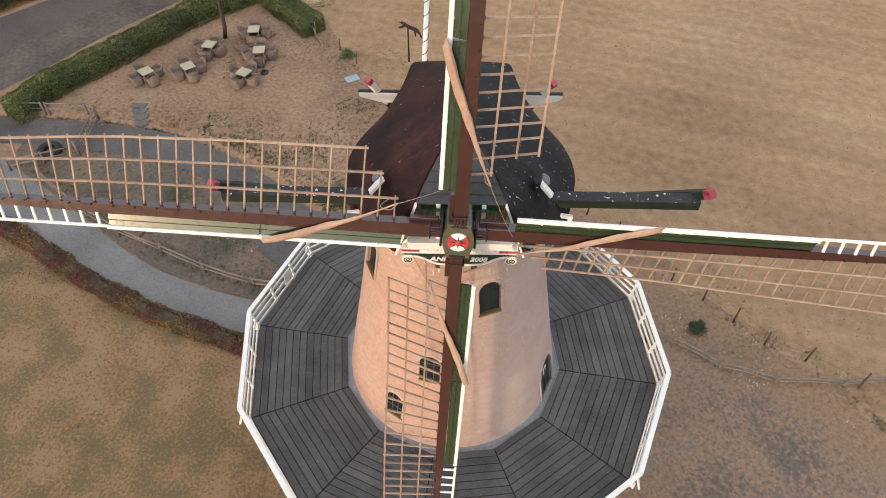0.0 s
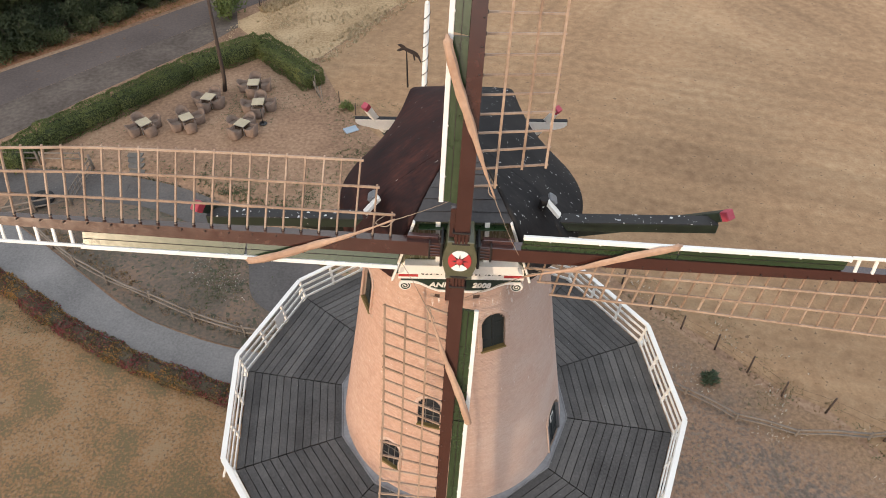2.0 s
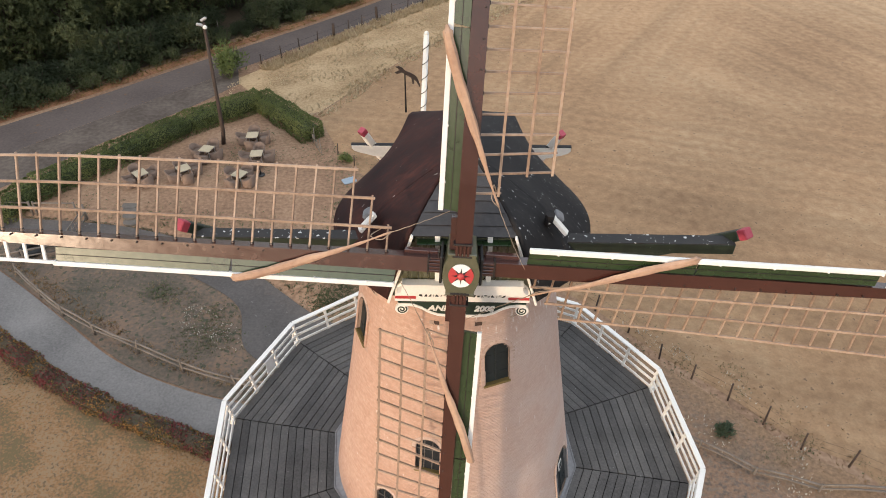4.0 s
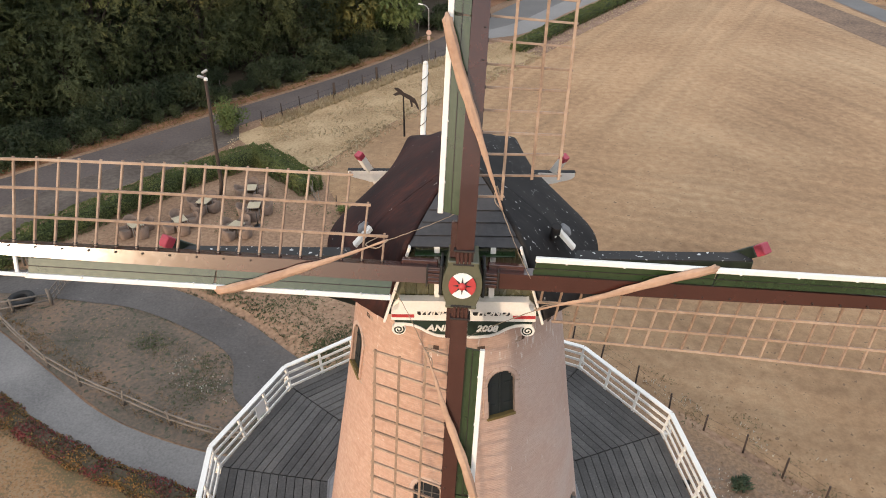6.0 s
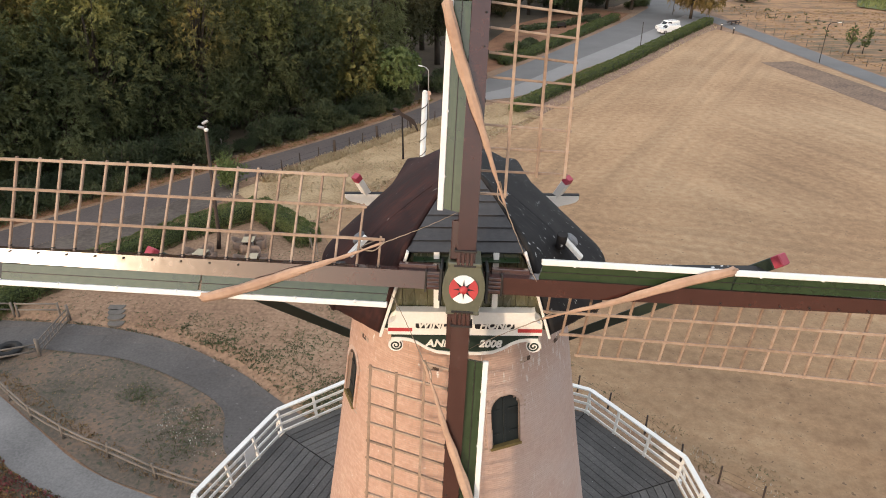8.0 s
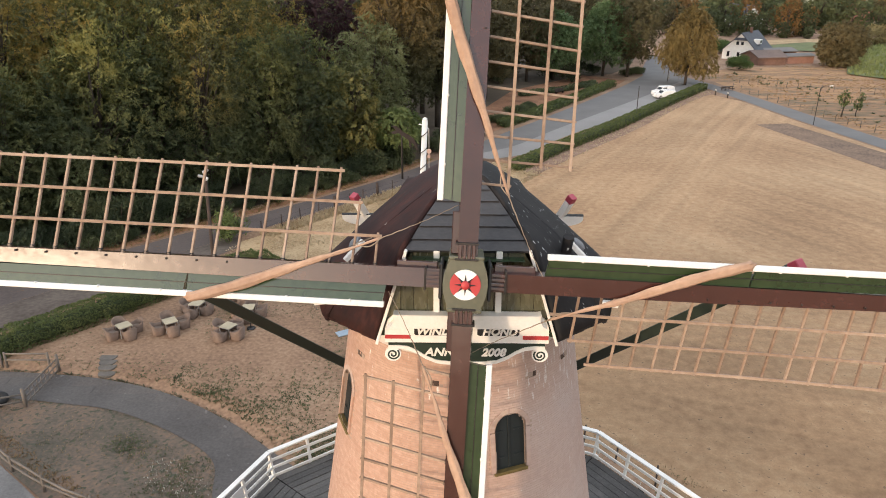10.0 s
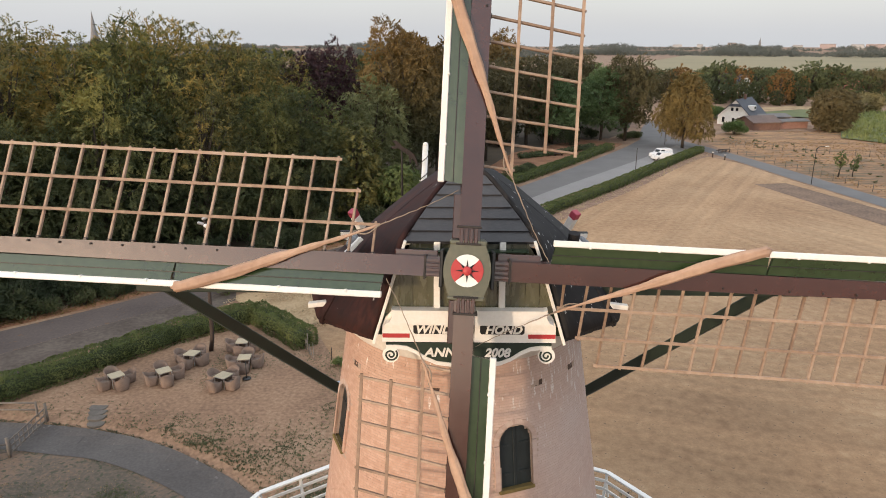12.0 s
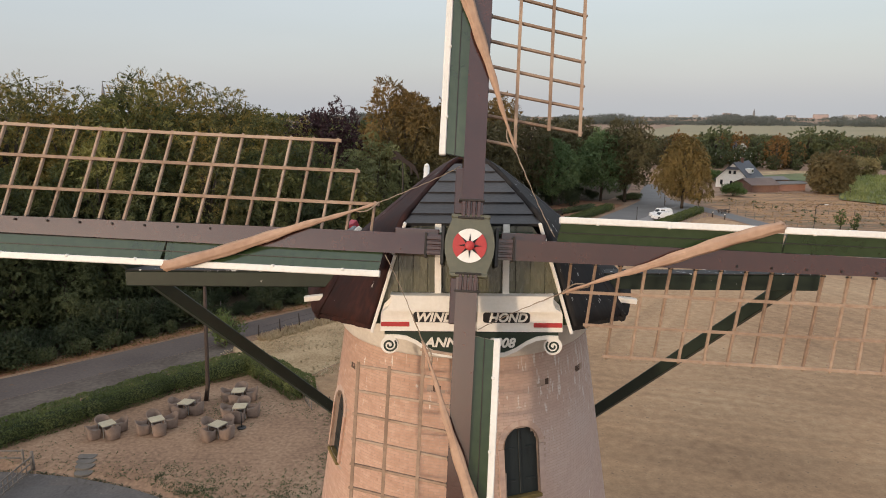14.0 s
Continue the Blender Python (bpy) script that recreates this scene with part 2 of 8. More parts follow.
M_PINKRED = shade("faded_red_paint", ((0.33, 0.035, 0.060), (0.45, 0.070, 0.10)), 0.5, 2, 14, 0.05)
M_BLACK = shade("black_paint", ((0.008, 0.008, 0.008), (0.016, 0.016, 0.016)), 0.4, 2, 14, 0.03)
M_LEAD = shade("lead_flashing", ((0.14, 0.14, 0.145), (0.25, 0.25, 0.26)), 0.55, 1.5, 10, 0.25, metal=0.3)
M_SHUTTER = shade("blue_black_shutter", ((0.008, 0.013, 0.014), (0.018, 0.025, 0.027)), 0.45, 2, 12, 0.12, stretch=(1, 1, 0.2), spots=((0.4, 0.4, 0.38), 11, 0.76))
M_SILL = shade("mossy_sill", ((0.10, 0.075, 0.02), (0.22, 0.15, 0.05)), 0.9, 3, 15, 0.3)

M_ASPHALT = shade("worn_asphalt", ((0.060, 0.053, 0.050), (0.086, 0.078, 0.074), (0.112, 0.102, 0.095)), 0.85, 0.25, 7, 0.25, gain=1.4, spots=((0.14, 0.13, 0.125), 2.6, 0.68))
M_GRAVEL = shade("pale_gravel", ((0.120, 0.114, 0.110), (0.172, 0.163, 0.156), (0.225, 0.213, 0.203)), 0.95, 0.35, 9, 0.6, bump_scale=18, gain=1.2)
M_LANE = shade("litter_strewn_asphalt", ((0.067, 0.053, 0.049), (0.100, 0.080, 0.073), (0.130, 0.103, 0.093)), 0.85, 0.22, 5, 0.2, gain=1.3, spots=((0.135, 0.085, 0.055), 1.6, 0.66))
M_STREET = shade("grey_street_asphalt", ((0.115, 0.111, 0.108), (0.175, 0.168, 0.163)), 0.85, 0.25, 5, 0.2)
M_BARS = shade("grey_glazing_bar", ((0.085, 0.075, 0.066), (0.15, 0.135, 0.12)), 0.7, 2, 14, 0.1)
M_CONCRETE = shade("pale_concrete_paving", ((0.20, 0.193, 0.188), (0.28, 0.27, 0.262)), 0.9, 0.2, 5, 0.2)
M_SHOULDER = shade("gravel_shoulder", ((0.066, 0.051, 0.042), (0.100, 0.080, 0.067), (0.140, 0.114, 0.094)), 0.95, 0.35, 3, 0.4, gain=1.6)
M_LITTER = shade("leaf_litter", ((0.14, 0.062, 0.030), (0.250, 0.116, 0.058), (0.30, 0.158, 0.084)), 0.95, 0.35, 6, 0.5, gain=1.8)
M_BARK = shade("dark_bark", ((0.035, 0.026, 0.02), (0.085, 0.065, 0.048)), 0.95, 2, 10, 0.6, stretch=(1, 1, 0.3))
M_POST = shade("grey_weathered_post", ((0.105, 0.088, 0.072), (0.205, 0.175, 0.150)), 0.9, 2, 14, 0.4, stretch=(1, 1, 0.3))
M_DPOST = shade("dark_timber_post", ((0.030, 0.021, 0.017), (0.07, 0.048, 0.038)), 0.9, 2, 14, 0.4, stretch=(1, 1, 0.3))
M_WICKER = shade("brown_wicker", ((0.115, 0.078, 0.058), (0.215, 0.150, 0.115)), 0.75, 3, 40, 0.5)
M_TABLE = shade("pale_table_slats", ((0.35, 0.30, 0.205), (0.46, 0.40, 0.285)), 0.6, 2, 16, 0.15)
M_ALU = shade("grey_aluminium", ((0.36, 0.35, 0.34), (0.46, 0.45, 0.44)), 0.4, 2, 12, 0.05, metal=0.6)
M_GLASS = shade("dark_window_glass", ((0.012, 0.014, 0.017), (0.025, 0.028, 0.032)), 0.12, 2, 6, 0.0)
M_CARWHITE = shade("white_car_paint", ((0.74, 0.74, 0.74), (0.80, 0.80, 0.80)), 0.25, 2, 6, 0.0)
M_TYRE = shade("black_rubber", ((0.012, 0.012, 0.012), (0.022, 0.022, 0.022)), 0.85, 2, 12, 0.1)
M_SLATE = shade("dark_slate_tiles", ((0.030, 0.034, 0.046), (0.065, 0.068, 0.082)), 0.6, 1, 6, 0.3)
M_TILE = shade("red_roof_tiles", ((0.24, 0.085, 0.055), (0.36, 0.15, 0.10)), 0.85, 0.8, 5, 0.3)
M_BARN = shade("brown_barn_boards", ((0.125, 0.068, 0.05), (0.20, 0.115, 0.085)), 0.9, 0.8, 5, 0.3)
M_TARP = shade("blue_grey_sheet", ((0.20, 0.26, 0.32), (0.28, 0.35, 0.42)), 0.5, 2, 9, 0.1)


def leaf_mat(name, cols, tone=0.20, big=0.10, gain=1.35):
    m = shade(name, cols, 0.75, big, 0.7, 0.0, rnd="island", rnd_amt=tone * 0.6, gain=gain)
    nd, ln = m.node_tree.nodes, m.node_tree.links
    bs = nd["Principled BSDF"]
    bs.inputs["Subsurface Weight"].default_value = 0.0
    tr = nd.new("ShaderNodeBsdfTranslucent")
    mix = nd.new("ShaderNodeMixShader")
    mix.inputs[0].default_value = 0.36
    src = bs.inputs["Base Color"].links[0].from_socket
    ln.new(src, tr.inputs["Color"])
    ln.new(bs.outputs[0], mix.inputs[1])
    ln.new(tr.outputs[0], mix.inputs[2])
    ln.new(mix.outputs[0], nd["Material Output"].inputs["Surface"])
    return m


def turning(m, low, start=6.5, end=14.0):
    """Gold high in the crown, darker green below: leaf colour mixed with painted sun and shade."""
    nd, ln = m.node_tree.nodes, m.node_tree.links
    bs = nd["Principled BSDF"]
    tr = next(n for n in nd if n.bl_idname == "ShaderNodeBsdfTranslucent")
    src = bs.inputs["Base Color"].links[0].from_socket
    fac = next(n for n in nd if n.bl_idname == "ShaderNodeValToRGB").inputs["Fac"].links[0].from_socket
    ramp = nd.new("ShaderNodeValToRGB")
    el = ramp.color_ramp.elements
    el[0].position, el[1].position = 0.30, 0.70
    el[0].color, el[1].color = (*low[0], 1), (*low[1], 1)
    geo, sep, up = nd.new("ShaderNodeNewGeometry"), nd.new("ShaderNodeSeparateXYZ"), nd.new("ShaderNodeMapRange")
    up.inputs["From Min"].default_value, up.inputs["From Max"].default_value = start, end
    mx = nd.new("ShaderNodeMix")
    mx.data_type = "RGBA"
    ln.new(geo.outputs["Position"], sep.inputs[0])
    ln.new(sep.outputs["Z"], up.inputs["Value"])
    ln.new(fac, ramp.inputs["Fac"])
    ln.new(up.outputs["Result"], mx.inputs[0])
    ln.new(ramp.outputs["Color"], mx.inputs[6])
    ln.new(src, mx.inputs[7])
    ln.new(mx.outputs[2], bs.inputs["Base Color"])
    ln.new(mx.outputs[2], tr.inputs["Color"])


# ramp ends also stand in for shaded gaps and lit sprays
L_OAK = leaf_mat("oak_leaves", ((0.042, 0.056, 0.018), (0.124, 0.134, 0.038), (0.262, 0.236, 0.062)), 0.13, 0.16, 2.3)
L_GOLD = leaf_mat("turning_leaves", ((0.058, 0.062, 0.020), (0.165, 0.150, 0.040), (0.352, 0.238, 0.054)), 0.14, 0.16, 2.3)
# the lower green is darkened for the shade under the crowns
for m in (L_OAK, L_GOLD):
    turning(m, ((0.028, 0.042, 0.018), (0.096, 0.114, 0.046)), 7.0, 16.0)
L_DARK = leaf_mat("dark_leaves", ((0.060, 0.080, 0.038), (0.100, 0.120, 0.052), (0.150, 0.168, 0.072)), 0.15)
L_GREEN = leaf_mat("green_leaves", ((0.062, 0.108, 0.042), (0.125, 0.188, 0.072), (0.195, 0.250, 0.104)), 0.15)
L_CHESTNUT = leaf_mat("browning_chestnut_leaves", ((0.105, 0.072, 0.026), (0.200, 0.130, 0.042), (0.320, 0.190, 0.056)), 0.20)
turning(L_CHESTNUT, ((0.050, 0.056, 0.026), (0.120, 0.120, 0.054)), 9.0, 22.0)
L_PURPLE = leaf_mat("copper_beech_leaves", ((0.025, 0.012, 0.014), (0.060, 0.026, 0.030), (0.10, 0.045, 0.045)))
L_BROWN = leaf_mat("russet_leaves", ((0.115, 0.088, 0.028), (0.180, 0.130, 0.042), (0.25, 0.175, 0.060)), 0.14)
L_RUSSET = leaf_mat("russet_willow_leaves", ((0.085, 0.074, 0.034), (0.130, 0.106, 0.048), (0.170, 0.132, 0.060)), 0.14)
# distance haze is mixed into this leaf colour as grey
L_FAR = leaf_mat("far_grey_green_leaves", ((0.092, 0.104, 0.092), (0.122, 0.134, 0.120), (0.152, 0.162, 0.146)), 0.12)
L_OLIVE = leaf_mat("olive_brown_leaves", ((0.078, 0.072, 0.034), (0.122, 0.106, 0.048), (0.170, 0.140, 0.062)), 0.16)
L_PALE = leaf_mat("pale_willow_leaves", ((0.170, 0.150, 0.070), (0.240, 0.205, 0.095), (0.300, 0.250, 0.120)), 0.12)
L_ORANGE = leaf_mat("orange_brown_leaves", ((0.130, 0.075, 0.026), (0.205, 0.115, 0.038), (0.280, 0.160, 0.055)), 0.16)
L_BUSH = leaf_mat("fresh_green_leaves", ((0.045, 0.085, 0.022), (0.080, 0.130, 0.035), (0.120, 0.165, 0.050)), 0.14)
L_CROP = leaf_mat("green_crop_leaves", ((0.150, 0.185, 0.060), (0.220, 0.245, 0.085), (0.290, 0.300, 0.115)), 0.14)
L_HEDGE = leaf_mat("hedge_leaves", ((0.080, 0.106, 0.032), (0.114, 0.142, 0.045), (0.155, 0.172, 0.060)), 0.15, 0.5)
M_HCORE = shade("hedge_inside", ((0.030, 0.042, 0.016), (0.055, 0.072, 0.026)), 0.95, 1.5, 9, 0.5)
L_HEATH = leaf_mat("low_heath_hedge", ((0.190, 0.040, 0.044), (0.100, 0.060, 0.044), (0.060, 0.080, 0.030), (0.290, 0.150, 0.044)), 0.40, 0.7)
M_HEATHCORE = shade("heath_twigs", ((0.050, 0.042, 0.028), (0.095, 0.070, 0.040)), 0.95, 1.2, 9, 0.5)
L_WILLOW = leaf_mat("grey_green_leaves", ((0.100, 0.116, 0.046), (0.165, 0.176, 0.072), (0.235, 0.236, 0.104)), 0.14)
L_MAPLE = leaf_mat("bright_maple_leaves", ((0.070, 0.105, 0.034), (0.115, 0.155, 0.048), (0.165, 0.200, 0.066)), 0.14)
L_ISLE = leaf_mat("dark_ground_weeds", ((0.050, 0.060, 0.034), (0.082, 0.090, 0.050), (0.120, 0.120, 0.070)))
# the trees' shade is put into this leaf green
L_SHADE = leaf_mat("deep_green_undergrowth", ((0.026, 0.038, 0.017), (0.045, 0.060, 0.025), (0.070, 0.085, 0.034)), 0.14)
L_DRY = leaf_mat("dry_grass_blades", ((0.36, 0.275, 0.165), (0.46, 0.365, 0.23), (0.54, 0.44, 0.29)))
L_WEED = leaf_mat("green_weeds", ((0.066, 0.078, 0.038), (0.110, 0.116, 0.056), (0.160, 0.150, 0.080)))
L_GREENWEED = leaf_mat("fresh_bank_weeds", ((0.048, 0.066, 0.026), (0.078, 0.096, 0.040), (0.115, 0.130, 0.058)), 0.14)
L_LAWN = leaf_mat("yellow_green_turf", ((0.110, 0.105, 0.035), (0.165, 0.145, 0.048), (0.215, 0.175, 0.065)), 0.14)
L_FLOWER = shade("pale_flower_heads", ((0.50, 0.48, 0.42), (0.70, 0.68, 0.60)), 0.9, 2, 9, 0.0)
L_SCRUB = leaf_mat("orange_brown_scrub", ((0.20, 0.138, 0.064), (0.31, 0.185, 0.080), (0.42, 0.250, 0.108)), 0.16)
L_SPRAY = leaf_mat("yellowing_maple_leaves", ((0.068, 0.078, 0.026), (0.125, 0.130, 0.040), (0.215, 0.188, 0.056)), 0.20)
L_JUNIPER = leaf_mat("blue_green_juniper", ((0.034, 0.060, 0.036), (0.058, 0.092, 0.054), (0.085, 0.120, 0.070)), 0.14)
L_MEADOW = leaf_mat("brown_meadow_grass", ((0.19, 0.120, 0.060), (0.25, 0.165, 0.085), (0.31, 0.215, 0.12)), 0.15)

# ---- mesh tools ----
def link_mesh(name, verts, faces, material, parent=None, label="", smooth=False):
    me = bpy.data.meshes.new(name)
    me.from_pydata([tuple(v) for v in verts], [], [tuple(f) for f in faces])
    if smooth:
        me.polygons.foreach_set("use_smooth", [True] * len(me.polygons))
    me.materials.append(material)
    me.update()
    ob = new(name, me)
    if parent is not None:
        ob.parent = parent
    if label:
        tagged(ob, label)
    return ob


class Build:
    """Collects faces for one mesh."""

    def __init__(self):
        self.v, self.f = [], []

    def add(self, verts, faces):
        k = len(self.v)
        self.v += [tuple(p) for p in verts]
        self.f += [tuple(i + k for i in q) for q in faces]
        return self

    def box(self, sx, sy, sz, m=Matrix(), c=0.0):
        """A box round the origin of m, its edges cut back by c."""
        hx, hy, hz = sx / 2, sy / 2, sz / 2
        if c <= 0:
            vs = [(x, y, z) for x in (-hx, hx) for y in (-hy, hy) for z in (-hz, hz)]
            fs = [(0, 1, 3, 2), (4, 6, 7, 5), (0, 4, 5, 1), (2, 3, 7, 6), (0, 2, 6, 4), (1, 5, 7, 3)]
        else:
            rings = [(hx - c, hy - c, -hz), (hx, hy, -hz + c), (hx, hy, hz - c), (hx - c, hy - c, hz)]
            vs = []
            for ax, ay, z in rings:
                k = min(c, ax, ay)
                vs += [(-ax + k, -ay, z), (ax - k, -ay, z), (ax, -ay + k, z), (ax, ay - k, z), (ax - k, ay, z), (-ax + k, ay, z), (-ax, ay - k, z), (-ax, -ay + k, z)]
            fs = [tuple(range(7, -1, -1)), tuple(range(24, 32))]
            for r in range(3):
                for i in range(8):
                    j = (i + 1) % 8
                    fs.append((r * 8 + i, r * 8 + j, r * 8 + 8 + j, r * 8 + 8 + i))
        return self.add([m @ Vector(p) for p in vs], fs)

    def bar(self, a, b, w, h, up=(0, 0, 1), c=0.0):
        """A straight bar from a to b."""
        a, b = Vector(a), Vector(b)
        x = (b - a).normalized()
        y = Vector(up).cross(x)
        if y.length < 1e-4:
            y = Vector((0, 1, 0)).cross(x)
        y.normalize()
        z = x.cross(y)
        m = Matrix((x, y, z)).transposed().to_4x4()
        m.translation = (a + b) / 2
        return self.box((b - a).length, w, h, m, c)

    def tube(self, pts, radii, n=8, cap=True, flat=1.0):
        pts = [Vector(p) for p in pts]
        k = len(self.v)
        side = None
        for i, p in enumerate(pts):
            d = (pts[min(i + 1, len(pts) - 1)] - pts[max(i - 1, 0)]).normalized()
            if side is None:
                side = d.orthogonal().normalized()
            side = (side - d * side.dot(d)).normalized()
            up = d.cross(side)
            r = radii[i] if hasattr(radii, "__len__") else radii
            for j in range(n):
                a = 2 * math.pi * j / n
                self.v.append(tuple(p + side * (r * math.cos(a)) + up * (r * flat * math.sin(a))))
        for i in range(len(pts) - 1):
            for j in range(n):
                a, b = k + i * n + j, k + i * n + (j + 1) % n
                self.f.append((a, b, b + n, a + n))
        if cap:
            self.f.append(tuple(k + j for j in range(n - 1, -1, -1)))
            self.f.append(tuple(k + (len(pts) - 1) * n + j for j in range(n)))
        return self

    def plate(self, outline, y0, y1, m=Matrix()):
        """An outline in x, z pulled from y0 (front) to y1."""
        n = len(outline)
        vs = [m @ Vector((x, y, z)) for y in (y0, y1) for x, z in outline]
        fs = [tuple(range(n)), tuple(range(2 * n - 1, n - 1, -1))]
        for i in range(n):
            j = (i + 1) % n
            fs.append((i, i + n, j + n, j))
        return self.add(vs, fs)

    def lathe(self, prof, m=Matrix(), n=24):
        k = len(self.v)
        for r, z in prof:
            for j in range(n):
                a = 2 * math.pi * j / n
                self.v.append(tuple(m @ Vector((r * math.cos(a), r * math.sin(a), z))))
        for i in range(len(prof) - 1):
            for j in range(n):
                a, b = k + i * n + j, k + i * n + (j + 1) % n
                self.f.append((a, b, b + n, a + n))
        return self

    def done(self, name, material, parent=None, label="", smooth=False):
        return link_mesh(name, self.v, self.f, material, parent, label, smooth)


def part(name, b, material, parent, label="", smooth=False):
    return b.done(name, material, parent, label, smooth)


def thing(name, label, category, group="", m=None):
    ob = new(name)
    ob.empty_display_size = 0.2
    if m is not None:
        ob.matrix_world = m
    return tagged(ob, label, category, group)


def share(ob, name, m, parent=None):
    """Another object on the same mesh."""
    o = new(name, ob.data)
    o.parent = parent
    o.matrix_basis = m
    return o


def spline(pts, n):
    """n points along a smooth curve through pts."""
    P = [Vector(p) for p in pts]
    P = [2 * P[0] - P[1]] + P + [2 * P[-1] - P[-2]]
    out = []
    for k in range(n):
        s = k / (n - 1) * (len(P) - 3)
        i = min(int(s), len(P) - 4)
        t = s - i
        a, b, c, d = P[i:i + 4]
        out.append(0.5 * (2 * b + (c - a) * t + (2 * a - 5 * b + 4 * c - d) * t * t + (3 * b - a - 3 * c + d) * t ** 3))
    return out


def words(name, text, size, material, parent, m, depth=0.012, shear=0.25, width=None):
    cu = bpy.data.curves.new(name, "FONT")
    cu.body, cu.size, cu.extrude, cu.shear = text, size, depth, shear
    cu.align_x, cu.align_y = "CENTER", "CENTER"
    cu.offset = 0.007
    ob = new(name, cu)
    deps = bpy.context.evaluated_depsgraph_get()
    me = bpy.data.meshes.new_from_object(ob.evaluated_get(deps))
    bpy.data.objects.remove(ob)
    me.name = name
    me.materials.clear()
    me.materials.append(material)
    xs = [v.co.x for v in me.vertices]
    if width:
        k, c = width / (max(xs) - min(xs)), (max(xs) + min(xs)) / 2
        for v in me.vertices:
            v.co.x = (v.co.x - c) * k
    o = new(name, me)
    o.parent = parent
    o.matrix_basis = m
    return o


def leaves(rng, centres, radii, n, size, squash=0.8, droop=0.0):
    """n small pointed leaf sprays on the skins of the given clumps."""
    centres, radii = np.array(centres, float), np.array(radii, float)
    w = radii ** 2 / np.sum(radii ** 2)
    pick = rng.choice(len(radii), n, p=w)
    d = rng.normal(size=(n, 3))
    d /= np.linalg.norm(d, axis=1)[:, None]
    d[:, 2] = np.where(rng.random(n) < 0.35, np.abs(d[:, 2]), d[:, 2])
    r = radii[pick] * (0.30 + 0.85 * rng.random(n) ** 0.7)
    p = centres[pick] + d * r[:, None] * np.array([1, 1, squash])
    nrm = d * 0.7 + np.array([0, 0, 0.35]) + rng.normal(size=(n, 3)) * 0.55
    nrm /= np.linalg.norm(nrm, axis=1)[:, None]
    t = np.cross(nrm, rng.normal(size=(n, 3)))
    t /= np.linalg.norm(t, axis=1)[:, None]
    t += d * 0.75
    t[:, 2] += 0.35 - droop
    t /= np.linalg.norm(t, axis=1)[:, None]
    b = np.cross(nrm, t)
    s = (size * (0.55 + 0.8 * rng.random(n)))[:, None]
    v = np.stack([p - t * s + b * s * 0.42, p + t * s, p - t * s * 0.7 - b * s * 0.42], 1).reshape(-1, 3)
    return v, np.arange(3 * n).reshape(-1, 3)


def leaf_object(name, v, f, material, parent=None):
    me = bpy.data.meshes.new(name)
    me.vertices.add(len(v))
    me.vertices.foreach_set("co", np.asarray(v, np.float32).ravel())
    n, k = f.shape
    me.loops.add(n * k)
    me.loops.foreach_set("vertex_index", np.asarray(f, np.int32).ravel())
    me.polygons.add(n)
    me.polygons.foreach_set("loop_start", np.arange(0, n * k, k, dtype=np.int32))
    me.materials.append(material)
    me.update(calc_edges=True)
    ob = new(name, me)
    ob.parent = parent
    return ob

# ---- the lie of the land: a terrace bank falls half a metre to the paved path and the mill's yard ----
BANK = [(-60, 24), (-30, 23.6), (-24.2, 22.6), (-20, 22.2), (-16.5, 21.0), (-12.5, 18.9), (-9, 16.2), (-6, 13.4), (0, 10), (6, 6), (9, 0), (10, -10), (10, -80)]


def bank_distance(x, y):
    """Signed distance to the bank's upper edge, positive on the yard's side."""
    best, sign = 1e9, 1
    for (ax, ay), (bx, by) in zip(BANK, BANK[1:]):
        dx, dy = bx - ax, by - ay
        t = max(0.0, min(1.0, ((x - ax) * dx + (y - ay) * dy) / (dx * dx + dy * dy)))
        px, py = ax + t * dx - x, ay + t * dy - y
        d = math.hypot(px, py)
        if d < best - 1e-9:
            best, sign = d, (1 if dx * -py - dy * -px < 0 else -1)
    return best * sign


def height(x, y):
    d = bank_distance(x, y)
    t = max(0.0, min(1.0, d / 2.2))
    return -0.45 * t * t * (3 - 2 * t)


def steps_of(spans):
    out = []
    for a, b, s in spans:
        out += list(np.arange(a, b - 1e-6, s))
    return out + [spans[-1][1]]


gx = steps_of([(-4600, -600, 1000), (-600, -100, 125), (-100, -44, 14), (-44, 14, 0.8), (14, 44, 5), (44, 100, 14), (100, 600, 125), (600, 4600, 1000)])
gy = steps_of([(-4600, -600, 1000), (-600, -100, 125), (-100, -20, 16), (-20, 30, 0.8), (30, 60, 6), (60, 100, 10), (100, 600, 125), (600, 4600, 1000)])
gv = [(x, y, height(x, y)) for y in gy for x in gx]
nx = len(gx)
gf = [(j * nx + i, j * nx + i + 1, (j + 1) * nx + i + 1, (j + 1) * nx + i) for j in range(len(gy) - 1) for i in range(nx - 1)]

M_LAND = shade("dry_land", ((0.165, 0.098, 0.060), (0.250, 0.153, 0.094), (0.318, 0.214, 0.138)), 0.95, 0.19, 4.0, 0.10, bump_scale=12, depth=0.04, gain=1.7)
tagged(link_mesh("ground", gv, gf, M_LAND, smooth=True), "dry sandy earth with thin parched grass", "ground", kind="structure")


